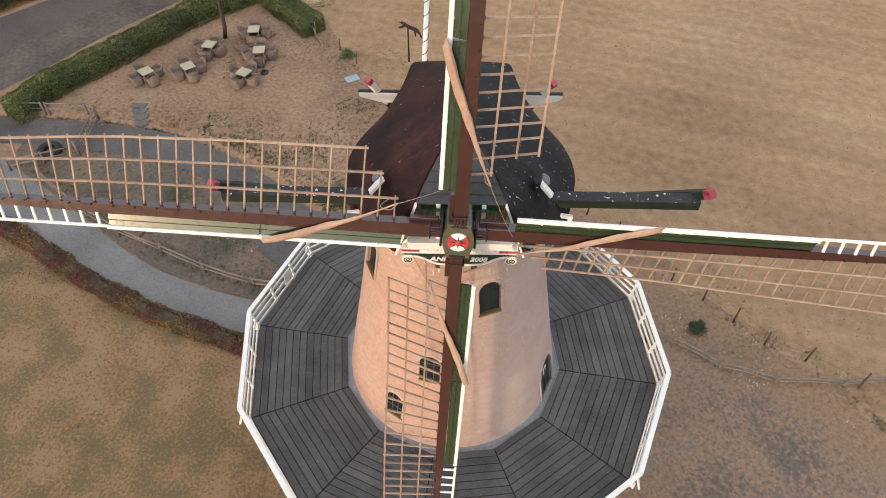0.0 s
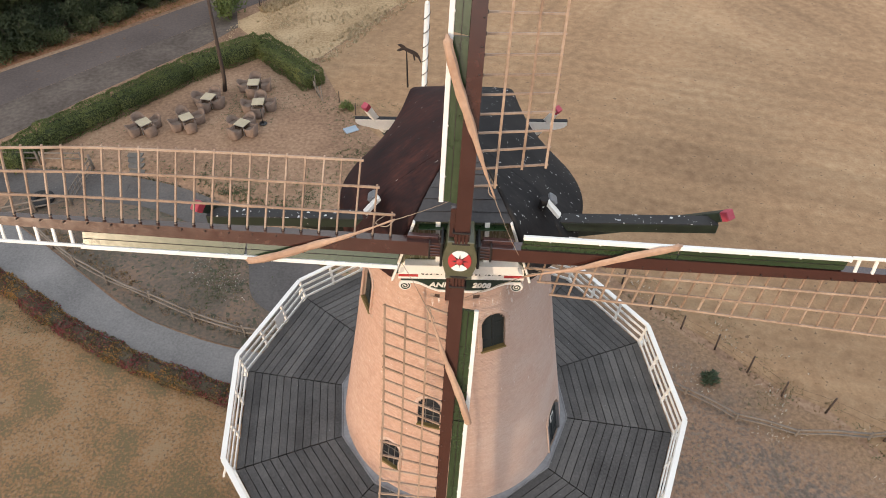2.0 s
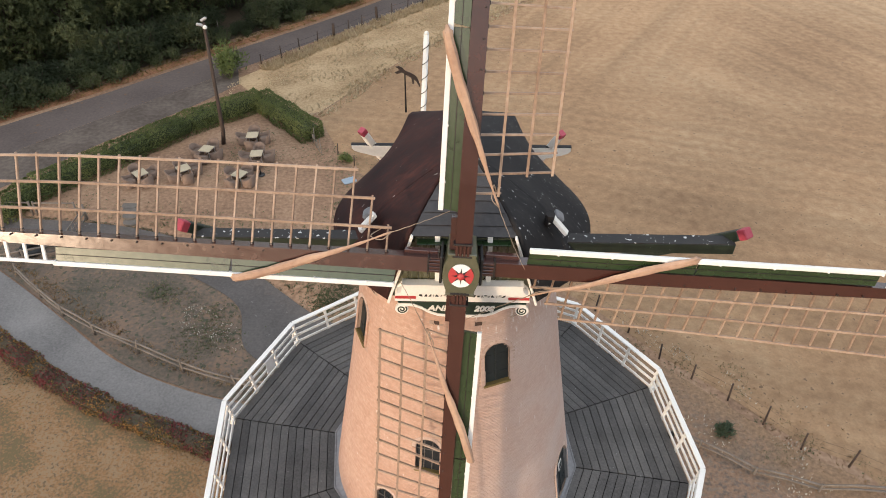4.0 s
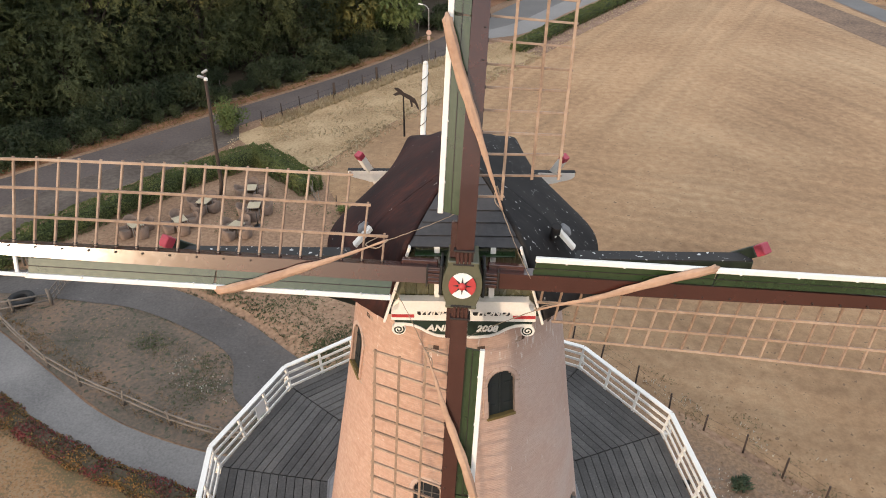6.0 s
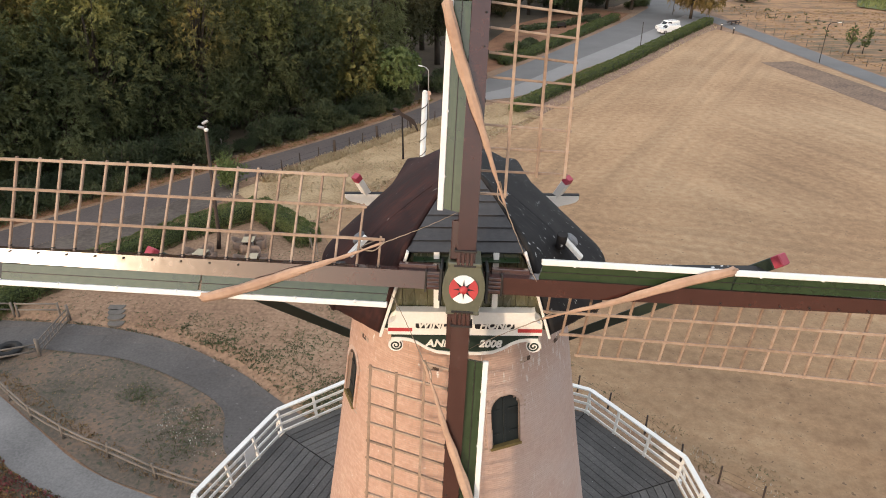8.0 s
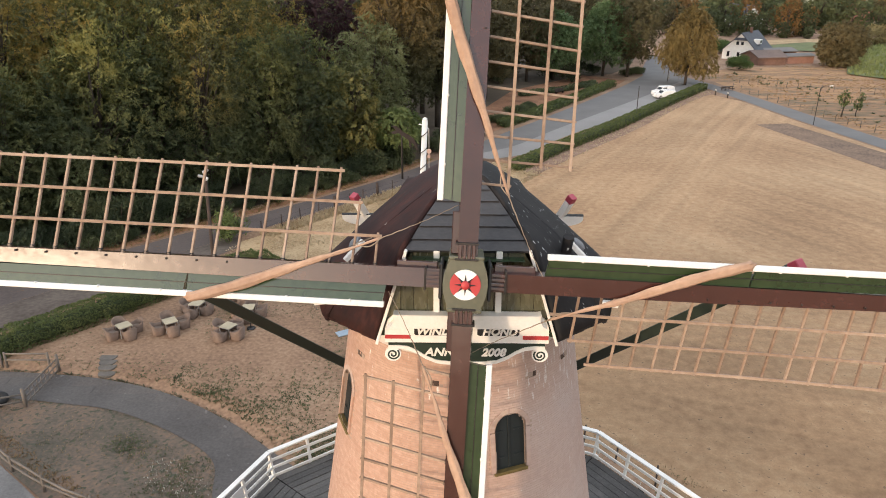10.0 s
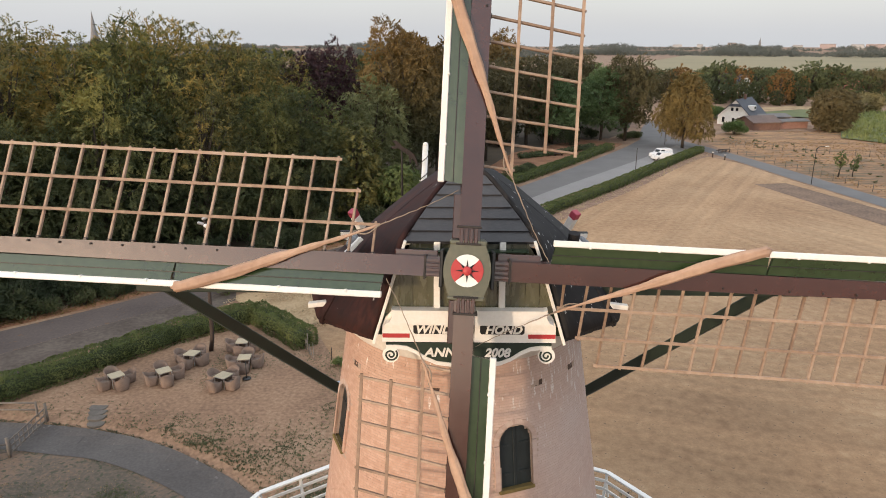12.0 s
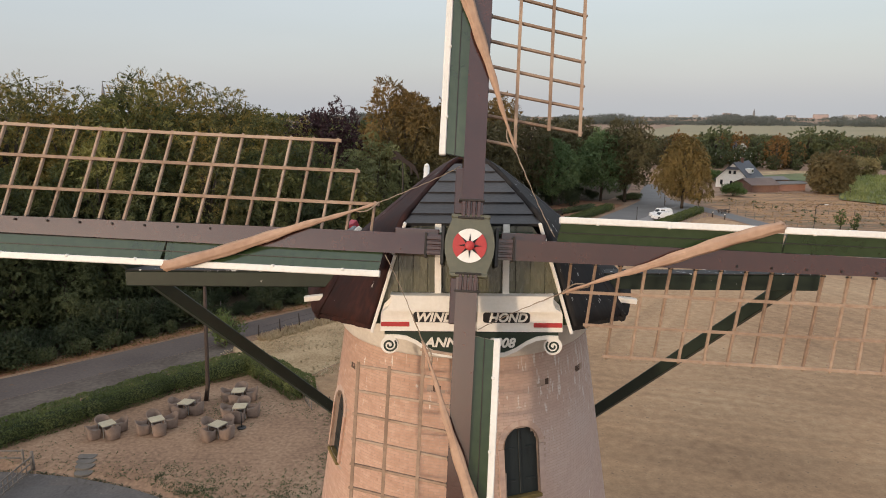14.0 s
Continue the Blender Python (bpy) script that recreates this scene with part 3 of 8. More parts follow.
def lay(name, outline, material, lift, label, category, cell=0.0):
    """A surface laid over the ground inside an outline of x, y."""
    bm = bmesh.new()
    vs = [bm.verts.new((x, y, 0)) for x, y in outline]
    bm.faces.new(vs)
    bmesh.ops.triangulate(bm, faces=bm.faces[:])
    if cell:
        xs, ys = [p[0] for p in outline], [p[1] for p in outline]
        for axis, lo, hi in (((1, 0, 0), min(xs), max(xs)), ((0, 1, 0), min(ys), max(ys))):
            c = lo + cell
            while c < hi:
                co = (c, 0, 0) if axis[0] else (0, c, 0)
                bmesh.ops.bisect_plane(bm, geom=bm.verts[:] + bm.edges[:] + bm.faces[:], plane_co=co, plane_no=axis)
                c += cell
    bmesh.ops.recalc_face_normals(bm, faces=bm.faces[:])
    for f in bm.faces:
        if f.normal.z < 0:
            f.normal_flip()
    for v in bm.verts:
        v.co.z = height(v.co.x, v.co.y) + lift
    me = bpy.data.meshes.new(name)
    bm.to_mesh(me)
    bm.free()
    me.materials.append(material)
    return tagged(new(name, me), label, category, kind="structure")


def ribbon(left, right, n=60):
    """An outline between two edge lines, both smoothed."""
    a = [(p.x, p.y) for p in spline([(x, y, 0) for x, y in left], n)]
    b = [(p.x, p.y) for p in spline([(x, y, 0) for x, y in right], n)]
    return a + b[::-1]


# stubble field with mowing lines that follow its two long sides
M_FIELD = shade("stubble_field", ((0.240, 0.140, 0.072), (0.332, 0.206, 0.111), (0.410, 0.276, 0.158)), 0.95, 0.07, 1.6, 0.0, gain=1.25, spots=((0.185, 0.118, 0.070), 3.2, 0.655))
nt = M_FIELD.node_tree
nd, ln = nt.nodes, nt.links
geo = nd.new("ShaderNodeNewGeometry")


def mowing(angle, width):
    """Streaks that run at the given angle from the x axis."""
    co = nd.new("ShaderNodeCombineXYZ")
    for k, way in enumerate(((-math.sin(angle), math.cos(angle), 0), (math.cos(angle) * 0.035, math.sin(angle) * 0.035, 0))):
        dot = nd.new("ShaderNodeVectorMath")
        dot.operation = "DOT_PRODUCT"
        dot.inputs[1].default_value = way
        ln.new(geo.outputs["Position"], dot.inputs[0])
        ln.new(dot.outputs["Value"], co.inputs[k])
    n = nd.new("ShaderNodeTexNoise")
    n.inputs["Scale"].default_value, n.inputs["Detail"].default_value = width, 2.5
    ln.new(co.outputs[0], n.inputs["Vector"])
    return n.outputs["Fac"]


bs = nd["Principled BSDF"]
base = bs.inputs["Base Color"].links[0].from_socket
sep = nd.new("ShaderNodeSeparateXYZ")
ln.new(geo.outputs["Position"], sep.inputs[0])
side = nd.new("ShaderNodeVectorMath")                # distance from the street's side of the field
side.operation = "DOT_PRODUCT"
side.inputs[1].default_value = (0.83, -0.56, 0)
ln.new(geo.outputs["Position"], side.inputs[0])
where = nd.new("ShaderNodeMapRange")
where.inputs["From Min"].default_value, where.inputs["From Max"].default_value = -14.0, -4.0
ln.new(side.outputs["Value"], where.inputs["Value"])
mixl = nd.new("ShaderNodeMix")
mixl.data_type = "FLOAT"
ln.new(where.outputs["Result"], mixl.inputs[0])
ln.new(mowing(radians(60.5), 0.75), mixl.inputs[2])
ln.new(mowing(radians(-63), 0.75), mixl.inputs[3])
near = nd.new("ShaderNodeMapRange")                  # near the mill the lines run across
near.inputs["From Min"].default_value, near.inputs["From Max"].default_value = 34.0, 46.0
ln.new(sep.outputs["Y"], near.inputs["Value"])
lines = nd.new("ShaderNodeMix")
lines.data_type = "FLOAT"
ln.new(near.outputs["Result"], lines.inputs[0])
ln.new(mowing(radians(-18), 0.75), lines.inputs[2])
ln.new(mixl.outputs[0], lines.inputs[3])
stripe = nd.new("ShaderNodeMapRange")
stripe.inputs["From Min"].default_value, stripe.inputs["From Max"].default_value = 0.36, 0.64
stripe.inputs["To Min"].default_value, stripe.inputs["To Max"].default_value = 0.89, 1.10
ln.new(lines.outputs[0], stripe.inputs["Value"])
tint = nd.new("ShaderNodeVectorMath")
tint.operation = "SCALE"
ln.new(base, tint.inputs[0])
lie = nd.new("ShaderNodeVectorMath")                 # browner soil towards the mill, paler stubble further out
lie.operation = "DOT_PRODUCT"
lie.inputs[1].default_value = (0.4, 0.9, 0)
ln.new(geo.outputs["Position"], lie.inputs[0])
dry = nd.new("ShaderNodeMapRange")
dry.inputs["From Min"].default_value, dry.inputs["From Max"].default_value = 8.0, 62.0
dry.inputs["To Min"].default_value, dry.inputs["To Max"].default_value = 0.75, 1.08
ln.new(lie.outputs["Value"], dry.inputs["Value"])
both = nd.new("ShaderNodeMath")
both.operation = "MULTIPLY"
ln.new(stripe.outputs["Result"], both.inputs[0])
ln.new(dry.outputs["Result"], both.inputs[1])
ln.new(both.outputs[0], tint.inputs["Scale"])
ln.new(tint.outputs[0], bs.inputs["Base Color"])
grit(M_FIELD, 6.0, 0.88, 1.12, 0.25)

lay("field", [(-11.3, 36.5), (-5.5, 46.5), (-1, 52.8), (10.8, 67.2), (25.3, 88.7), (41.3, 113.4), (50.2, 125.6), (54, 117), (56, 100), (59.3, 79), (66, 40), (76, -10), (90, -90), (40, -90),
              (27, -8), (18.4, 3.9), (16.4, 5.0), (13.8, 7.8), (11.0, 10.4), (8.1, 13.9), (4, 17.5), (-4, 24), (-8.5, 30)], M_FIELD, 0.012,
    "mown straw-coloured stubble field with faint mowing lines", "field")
M_TILLED = shade("tilled_soil", ((0.130, 0.085, 0.058), (0.185, 0.121, 0.081), (0.225, 0.146, 0.096)), 0.95, 0.3, 3, 0.6, gain=1.8)
grit(M_TILLED, 3.0, 0.75, 1.25)
lay("tilled_strip", [(48.3, 96.0), (53.8, 97.0), (58.6, 77.4), (63, 55), (57, 55), (53.6, 69.6)], M_TILLED, 0.03, "strip of bare brown tilled soil along the lane", "field", 0.9)
M_MEADOW = shade("pale_dry_meadow", ((0.28, 0.187, 0.098), (0.37, 0.258, 0.141), (0.45, 0.325, 0.19)), 0.95, 0.3, 4.5, 0.6, bump_scale=8, depth=0.06, gain=2.2)
lay("meadow", [(-14, 35.8), (-19.8, 42.8), (-12.2, 52.2), (-7, 58.6), (-2, 64.5), (3, 70), (7, 72.6), (10.5, 67.4), (-1, 53), (-5.5, 46.7), (-11.2, 37.0)],
    M_MEADOW, 0.02, "pale dry grass beside the lane", "grass")

lay("hedge_strip", ribbon([(8.4, 67.7), (14.8, 77.1), (26.2, 92.5), (42.4, 116.5), (51.6, 129.0)], [(10.2, 66.5), (16.6, 75.9), (27.9, 91.3), (43.8, 115.4), (52.2, 126.0)], 40),
    shade("bare_pinkish_soil", ((0.170, 0.100, 0.068), (0.240, 0.150, 0.104), (0.300, 0.205, 0.145)), 0.95, 0.5, 4, 0.4, gain=1.6), 0.024, "strip of bare pinkish soil between hedge and stubble", "ground")

# the asphalt lane that comes from the woods and bends past the meadow
LANE_N = [(-60, 2.0), (-47, 14.5), (-40.5, 21.8), (-34.1, 29.2), (-28.8, 35.4), (-22.2, 42.6), (-18.0, 47.2), (-12.6, 53.2), (-6.4, 59.8), (-1.0, 66.5), (4.0, 73.4)]
LANE_F = [(-64, 6.0), (-51, 18.5), (-43, 26.5), (-36.4, 33.8), (-30.4, 39.7), (-25.0, 45.6), (-18.6, 52.2), (-13.6, 57.5), (-8.0, 64.0), (-2.2, 72.5), (2.0, 79.5)]
lay("road", ribbon(LANE_N, LANE_F), M_LANE, 0.03, "narrow grey asphalt lane", "road")
lay("road_shoulder", ribbon([(-40.5, 21.8), (-34.1, 29.2), (-28.8, 35.4), (-22.2, 42.6), (-20.0, 45.0)], [(-36, 20.6), (-31.2, 26.0), (-27.4, 31.3), (-22.0, 37.8), (-19.2, 42.0)], 30), M_SHOULDER, 0.022,
    "gravel shoulder between lane and hedge", "road edge")
lay("verge", ribbon([(-64.5, 6.6), (-51.4, 19), (-43.4, 27), (-36.8, 34.2), (-30.8, 40.1), (-25.4, 46.0), (-19, 52.6), (-14, 57.9), (-8.5, 64.4), (-2.8, 72.7)],
                    [(-65.2, 7.6), (-52.2, 20), (-44.2, 27.9), (-37.6, 35.0), (-31.6, 41.0), (-26.2, 46.9), (-19.7, 53.5), (-14.7, 58.7), (-9.2, 65.1), (-3.6, 73.0)]), M_LITTER, 0.02,
    "verge of fallen rust-brown leaves below the trees", "verge")
lay("woodland_floor", [(-66, 8.6), (-53, 21), (-45, 28.7), (-38.6, 35.6), (-32.2, 41.6), (-26.8, 47.6), (-20.2, 54.2), (-15.2, 59.4), (-9.8, 65.5), (-4.4, 73.2), (2, 86), (12, 102), (18, 124), (30, 148), (37, 152), (44, 164), (52, 190), (50, 230), (-140, 230), (-150, 0)],
    shade("woodland_soil", ((0.05, 0.036, 0.022), (0.11, 0.078, 0.046)), 0.95, 0.4, 3, 0.5), 0.008, "dark leaf-strewn woodland floor", "ground")

# the broader street behind the field, half of it paved in pale concrete
ST_N = [(4.0, 73.0), (9.6, 76.2), (16.5, 86.6), (28.2, 101.4), (38, 114.5), (44.3, 123.0), (52.2, 133.6)]
ST_M = [(3.5, 76.2), (8.6, 80.8), (15.6, 91.2), (27.2, 107.6), (36.6, 121.0), (42.2, 129.5), (49.5, 140.5)]
ST_F = [(2.0, 79.5), (7.3, 88.2), (14.0, 98.5), (26.0, 117.8), (34.8, 132.5), (39.2, 140.6), (44.0, 150)]
lay("pavement", ribbon(ST_N, ST_M), M_CONCRETE, 0.034, "pale concrete half of the street", "pavement")
lay("street", ribbon(ST_M, ST_F), M_STREET, 0.031, "grey asphalt half of the street", "road")
lay("junction", [(49.5, 140.5), (44.0, 150), (45.5, 158), (50, 172), (56, 190), (61, 189), (55, 170), (52.5, 157), (53.5, 146), (55.5, 137.5), (52.2, 133.6)], M_STREET, 0.033, "asphalt road junction", "road")
lay("side_lane", [(52.2, 133.6), (55.5, 137.5), (57.2, 128), (60.2, 108), (63.0, 84.7), (70, 40), (80, -20), (76.5, -20), (66.5, 40), (59.8, 79), (56.6, 100), (54.4, 119)], M_STREET, 0.028,
    "narrow asphalt lane along the field", "road")

# the mill's yard
lay("gravel_path", ribbon([(-40, 25), (-30.5, 18.6), (-25.5, 15.2), (-21.7, 12.4), (-17.4, 9.4), (-11.9, 7.3), (-6, 6.6), (0, 7)], [(-42, 22.0), (-31.25, 15.15), (-25.55, 11.75), (-21.05, 8.90), (-16.5, 6.60), (-11.4, 4.85), (-6, 3.5), (0, 3)]),
    M_GRAVEL, 0.05, "pale grey gravel drive", "path", 0.8)
lay("paved_path", ribbon([(-36, 22.6), (-29, 22.0), (-24.2, 21.5), (-20.4, 20.9), (-16.5, 19.5), (-12.5, 17.1), (-10.3, 15.3), (-7.2, 12.8), (-3, 11)],
                         [(-36, 19.6), (-29, 19.6), (-26.2, 19.3), (-22.7, 18.8), (-19.2, 18.1), (-15.2, 16.1), (-12.4, 13.9), (-11.2, 10.6), (-8, 8.6)]), M_ASPHALT, 0.065,
    "dark asphalt footpath that curves to the mill", "path", 0.8)
M_YARD = shade("bare_yard_soil", ((0.105, 0.084, 0.066), (0.150, 0.112, 0.086), (0.225, 0.138, 0.088), (0.175, 0.136, 0.106)), 0.95, 0.30, 3.5, 0.5, bump_scale=9, depth=0.05, gain=1.9)
fade_to(M_YARD, (0.228, 0.144, 0.084), (0.72, 0.69), 11.6, 14.6, 5.0)
grit(M_YARD, 6.0, 0.66, 1.30)
lay("yard_soil", [(27, -9), (18.2, 3.3), (16.2, 4.4), (13.6, 7.2), (10.8, 9.8), (7.9, 13.3), (3.8, 16.9), (-3, 12.5), (-6, 8.8), (2, 3), (8, -4), (11, -40), (40, -40)],
    M_YARD, 0.03, "bare grey-brown soil beside the mill", "ground", 1.0)
lay("island_soil", ribbon([(-29, 19.7), (-26.0, 19.5), (-22.7, 19.0), (-19.2, 18.2), (-15.2, 16.2), (-12.3, 14.1), (-11.1, 10.9), (-8.4, 8.9)], [(-29, 17.7), (-25.5, 15.3), (-21.7, 12.5), (-17.4, 9.5), (-14.4, 8.2), (-11.9, 7.4), (-10, 7.1), (-8.0, 7.0)], 40),
    shade("dark_weedy_soil", ((0.078, 0.068, 0.050), (0.125, 0.094, 0.070), (0.180, 0.118, 0.080)), 0.95, 0.35, 4.5, 0.6, bump_scale=9, depth=0.05, gain=1.7, spots=((0.060, 0.062, 0.040), 3.0, 0.60)), 0.04, "grey-brown soil with thin weeds between the paths", "ground", 0.8)
lay("parched_lawn", [(-44, 15), (-33.6, 15.7), (-25.2, 10.9), (-20.7, 8.05), (-16.3, 5.9), (-11.2, 4.1), (-7.5, 2.8), (-4, 0), (-3, -30), (-44, -30)],
    shade("parched_turf", ((0.124, 0.092, 0.042), (0.170, 0.108, 0.053), (0.240, 0.124, 0.052), (0.235, 0.156, 0.086)), 0.95, 0.45, 7.0, 0.45, bump_scale=12, depth=0.06, gain=3.0, spots=((0.120, 0.082, 0.046), 6.5, 0.60)), 0.03, "parched orange-brown lawn", "grass", 1.0)

# ---- the windmill's brick tower ----
DECK = 6.09


def tower_radius(z):
    return float(np.interp(z, [-0.5, 6.09, 11.2, 15.9, 16.6], [5.25, 4.15, 3.30, 2.58, 2.48]))


def round_tower(phi, z, out=0.0):
    """A point on the tower's skin; phi in degrees from its front, towards +x."""
    r = tower_radius(z) + out
    return Vector((r * math.sin(radians(phi)), -r * math.cos(radians(phi)), z))


tower = thing("windmill_tower", "round tapering tower of weathered orange-red brick", "windmill")

# openings: angle, sill height, width, height, kind
OPENINGS = [(21.3, 13.16, 0.72, 1.32, "shutter"), (-13.3, 9.93, 0.72, 1.22, "window"), (-33.2, 7.22, 0.74, 1.22, "window"), (-67.5, 13.12, 0.74, 1.38, "shutter"), (67.0, 6.12, 1.05, 2.15, "door")]


def in_opening(phi, z, grow=0.0):
    for a, z0, w, h, kind in OPENINGS:
        r = tower_radius(z)
        x = radians(phi - a) * r
        if abs(x) < w / 2 + grow and z0 - grow < z < z0 + h + grow:
            spring = z0 + h - w / 2
            if z < spring or math.hypot(x, z - spring) < w / 2 + grow:
                return True
    return False


core = Build()
NA, NZ = 240, 170
zs = [-0.5 + (16.55 + 0.5) * k / NZ for k in range(NZ + 1)]
for z in zs:
    for i in range(NA):
        core.v.append(tuple(round_tower(360 * i / NA, z, -0.0025)))
for k in range(NZ):
    for i in range(NA):
        if not in_opening(360 * (i + 0.5) / NA if i < NA / 2 else 360 * (i + 0.5) / NA - 360, (zs[k] + zs[k + 1]) / 2, 0.0):
            j = (i + 1) % NA
            core.f.append((k * NA + i, k * NA + j, (k + 1) * NA + j, (k + 1) * NA + i))
part("wall_core", core, M_MORTAR, tower, "lime mortar between the bricks", True)

part("wall_head", Build().lathe([(2.44, 15.79), (2.615, 15.79), (2.66, 15.84), (2.70, 16.10), (2.70, 16.52), (2.44, 16.52)], n=72), M_PLASTER, tower, "pale limewashed band under the cap", True)

jamb_brick = None
for a, z0, w, h, kind in OPENINGS:
    zc = z0 + h / 2
    o = round_tower(a, zc)
    slope = math.degrees(math.atan2(tower_radius(z0) - tower_radius(z0 + h), h))
    m = Matrix.Translation(o) @ pose(0, 0, 0, 0, 0, a) @ pose(0, 0, 0, -slope)       # x along the wall, -y outwards
    name = "door" if kind == "door" else "window"
    leaf = part(name, Build().plate([(-w / 2, -h / 2), (w / 2, -h / 2)] + [(w / 2 * math.cos(t), h / 2 - w / 2 + w / 2 * math.sin(t)) for t in np.linspace(0, math.pi, 13)], 0.10, 0.16, m),
                M_GLASS if kind == "window" else M_SHUTTER, tower,
                {"door": "black-green plank door to the gallery", "window": "small arched window with dark panes", "shutter": "arched opening closed with black-green shutters"}[kind])
    b = Build()                                         # arched reveal
    arc = [(-w / 2, -h / 2)] + [(w / 2 * math.cos(t), h / 2 - w / 2 + w / 2 * math.sin(t)) for t in np.linspace(math.pi, 0, 15)] + [(w / 2, -h / 2)]
    k = len(arc)
    vs = [m @ Vector((x, y, z)) for y in (-0.012, 0.15) for x, z in arc]
    b.add(vs, [(i, i + 1, i + 1 + k, i + k) for i in range(k - 1)] + [(k - 1, 0, k, 2 * k - 1)])
    part("reveal", b, M_MORTAR, leaf)
    b = Build()                                         # courses that frame the opening
    for k2 in range(int((h - w / 2) / 0.0625)):
        for sd in (-1, 1):
            at = m @ pose(sd * (w / 2 + 0.054), 0.020, -h / 2 + 0.031 + 0.0625 * k2)
            if jamb_brick is None:
                jamb_brick = part("jamb_brick", b.box(0.108, 0.05, 0.0605), M_BRICK_P, leaf)
                jamb_brick.matrix_basis = at
            else:
                share(jamb_brick, "jamb_brick", at, leaf)
    if kind != "door":
        part("sill", Build().box(w + 0.06, 0.17, 0.075, m @ pose(0, 0.05, -h / 2 - 0.036), 0.012), M_SILL, leaf, "mossy ochre window sill")
    if kind == "window":
        for x in (-w / 6, w / 6):
            part("glazing_bar", Build().box(0.022, 0.03, h - 0.12, m @ pose(x, 0.085, -0.05), 0.004), M_BARS, leaf)
        for z in (-h * 0.18, h * 0.14):
            part("glazing_bar", Build().box(w - 0.02, 0.03, 0.022, m @ pose(0, 0.083, z), 0.004), M_BARS, leaf)
    else:
        part("joint_strip", Build().box(0.05, 0.03, h - 0.12, m @ pose(0, 0.088, -0.03), 0.006), M_SHUTTER, leaf)
        for z in (-h * 0.28, h * 0.18):
            for s in (-1, 1):
                part("hinge", Build().box(w * 0.3, 0.014, 0.04, m @ pose(s * w * 0.3, 0.086, z), 0.004), M_SHUTTER, leaf)
    if kind == "door":
        part("notice", Build().box(0.30, 0.02, 0.36, m @ pose(0.02, 0.075, 0.30), 0.004), M_WHITE, leaf, "small white framed notice")
        part("notice_field", Build().box(0.19, 0.02, 0.24, m @ pose(0.02, 0.068, 0.30), 0.003), M_SHUTTER, leaf)
        part("jamb", Build().bar(m @ Vector((-w / 2 - 0.04, 0.05, -h / 2)), m @ Vector((-w / 2 - 0.04, 0.05, h / 2 - w / 2)), 0.09, 0.12, c=0.01), M_LEAD, leaf)
        part("jamb", Build().bar(m @ Vector((w / 2 + 0.04, 0.05, -h / 2)), m @ Vector((w / 2 + 0.04, 0.05, h / 2 - w / 2)), 0.09, 0.12, c=0.01), M_LEAD, leaf)
    # ring of upright bricks round the arch
    for t in np.linspace(radians(3), radians(177), 26):
        c = Vector(((w / 2 + 0.062) * math.cos(t), 0.021, h / 2 - w / 2 + (w / 2 + 0.062) * math.sin(t)))
        part("arch_brick", Build().box(0.112, 0.05, 0.056, m @ Matrix.Translation(c) @ Euler((0, -t, 0)).to_matrix().to_4x4(), 0.006), M_ARCH, leaf)

# blocks that stand for putlog holes, the lowest near-black for shade
for a, z in ((32.5, 15.2), (-54, 15.2), (-14.5, 15.2), (60, 15.2), (2, 11.9)):
    m = Matrix.Translation(round_tower(a, z)) @ pose(0, 0, 0, 0, 0, a)
    b = Build()
    b.box(0.12, 0.05, 0.14, m @ pose(0, 0.018, 0), 0.004)
    part("putlog_block", b, M_MORTAR if z > 15 else M_GAP, tower)

# ---- poll end with the painted disc ----
TILT_AX = radians(14)
HUB = Vector((0, -3.79, 18.10))
E_UP = Vector((0, math.sin(TILT_AX), math.cos(TILT_AX)))
E_X = Vector((math.cos(radians(1.2)), -math.sin(radians(1.2)), 0))      # the sails stand a touch askew
E_N = E_X.cross(E_UP).normalized()
E_UP = E_N.cross(E_X).normalized()


def sail_matrix(turn, lift):
    """u outwards along the arm, w towards its leading edge, n out of the sail plane."""
    a = radians(turn)
    u = E_X * math.cos(a) + E_UP * math.sin(a)
    w = E_X * -math.sin(a) + E_UP * math.cos(a)
    m = Matrix((u, w, E_N)).transposed().to_4x4()
    m.translation = HUB + E_N * lift
    return m


SLANT = -2.2
hm = sail_matrix(SLANT, 0)
poll = thing("poll_end", "dark olive cast-iron poll end with a red and white painted disc", "windmill hub")
b = Build()
bulge = [(0.275, 0.44), (0.30, 0.36), (0.345, 0.24), (0.375, 0.12), (0.385, 0.0)]
prof = [(x, -y) for x, y in bulge] + [(x, y) for x, y in bulge[3::-1]]
prof = prof + [(-x, -y) for x, y in prof]
n = len(prof)
b.add([hm @ Vector((x, y, z)) for z in (0.46, -0.55) for x, y in prof], [tuple(range(n)), tuple(range(2 * n - 1, n - 1, -1))] + [(i, i + n, (i + 1) % n + n, (i + 1) % n) for i in range(n)])
M_POLL = shade("green_cast_iron", ((0.052, 0.054, 0.026), (0.094, 0.090, 0.046)), 0.34, 2, 12, 0.15)
M_POLL.node_tree.nodes["Principled BSDF"].inputs["Specular IOR Level"].default_value = 1.0
part("casting", b, M_POLL, poll)
for s in (-1, 1):
    part("flange", Build().box(0.60, 0.07, 1.02, hm @ pose(0, s * 0.45, -0.04), 0.015), M_POLL, poll)
    part("side_plate", Build().box(0.06, 0.62, 0.80, hm @ pose(s * 0.42, 0, -0.12), 0.015), M_BLACK, poll)
part("neck", Build().lathe([(0.30, -2.6), (0.34, -0.9), (0.42, -0.6)], hm, 20), M_IRON, poll, "windshaft that runs into the cap", True)
R0 = 0.262
seg = 12
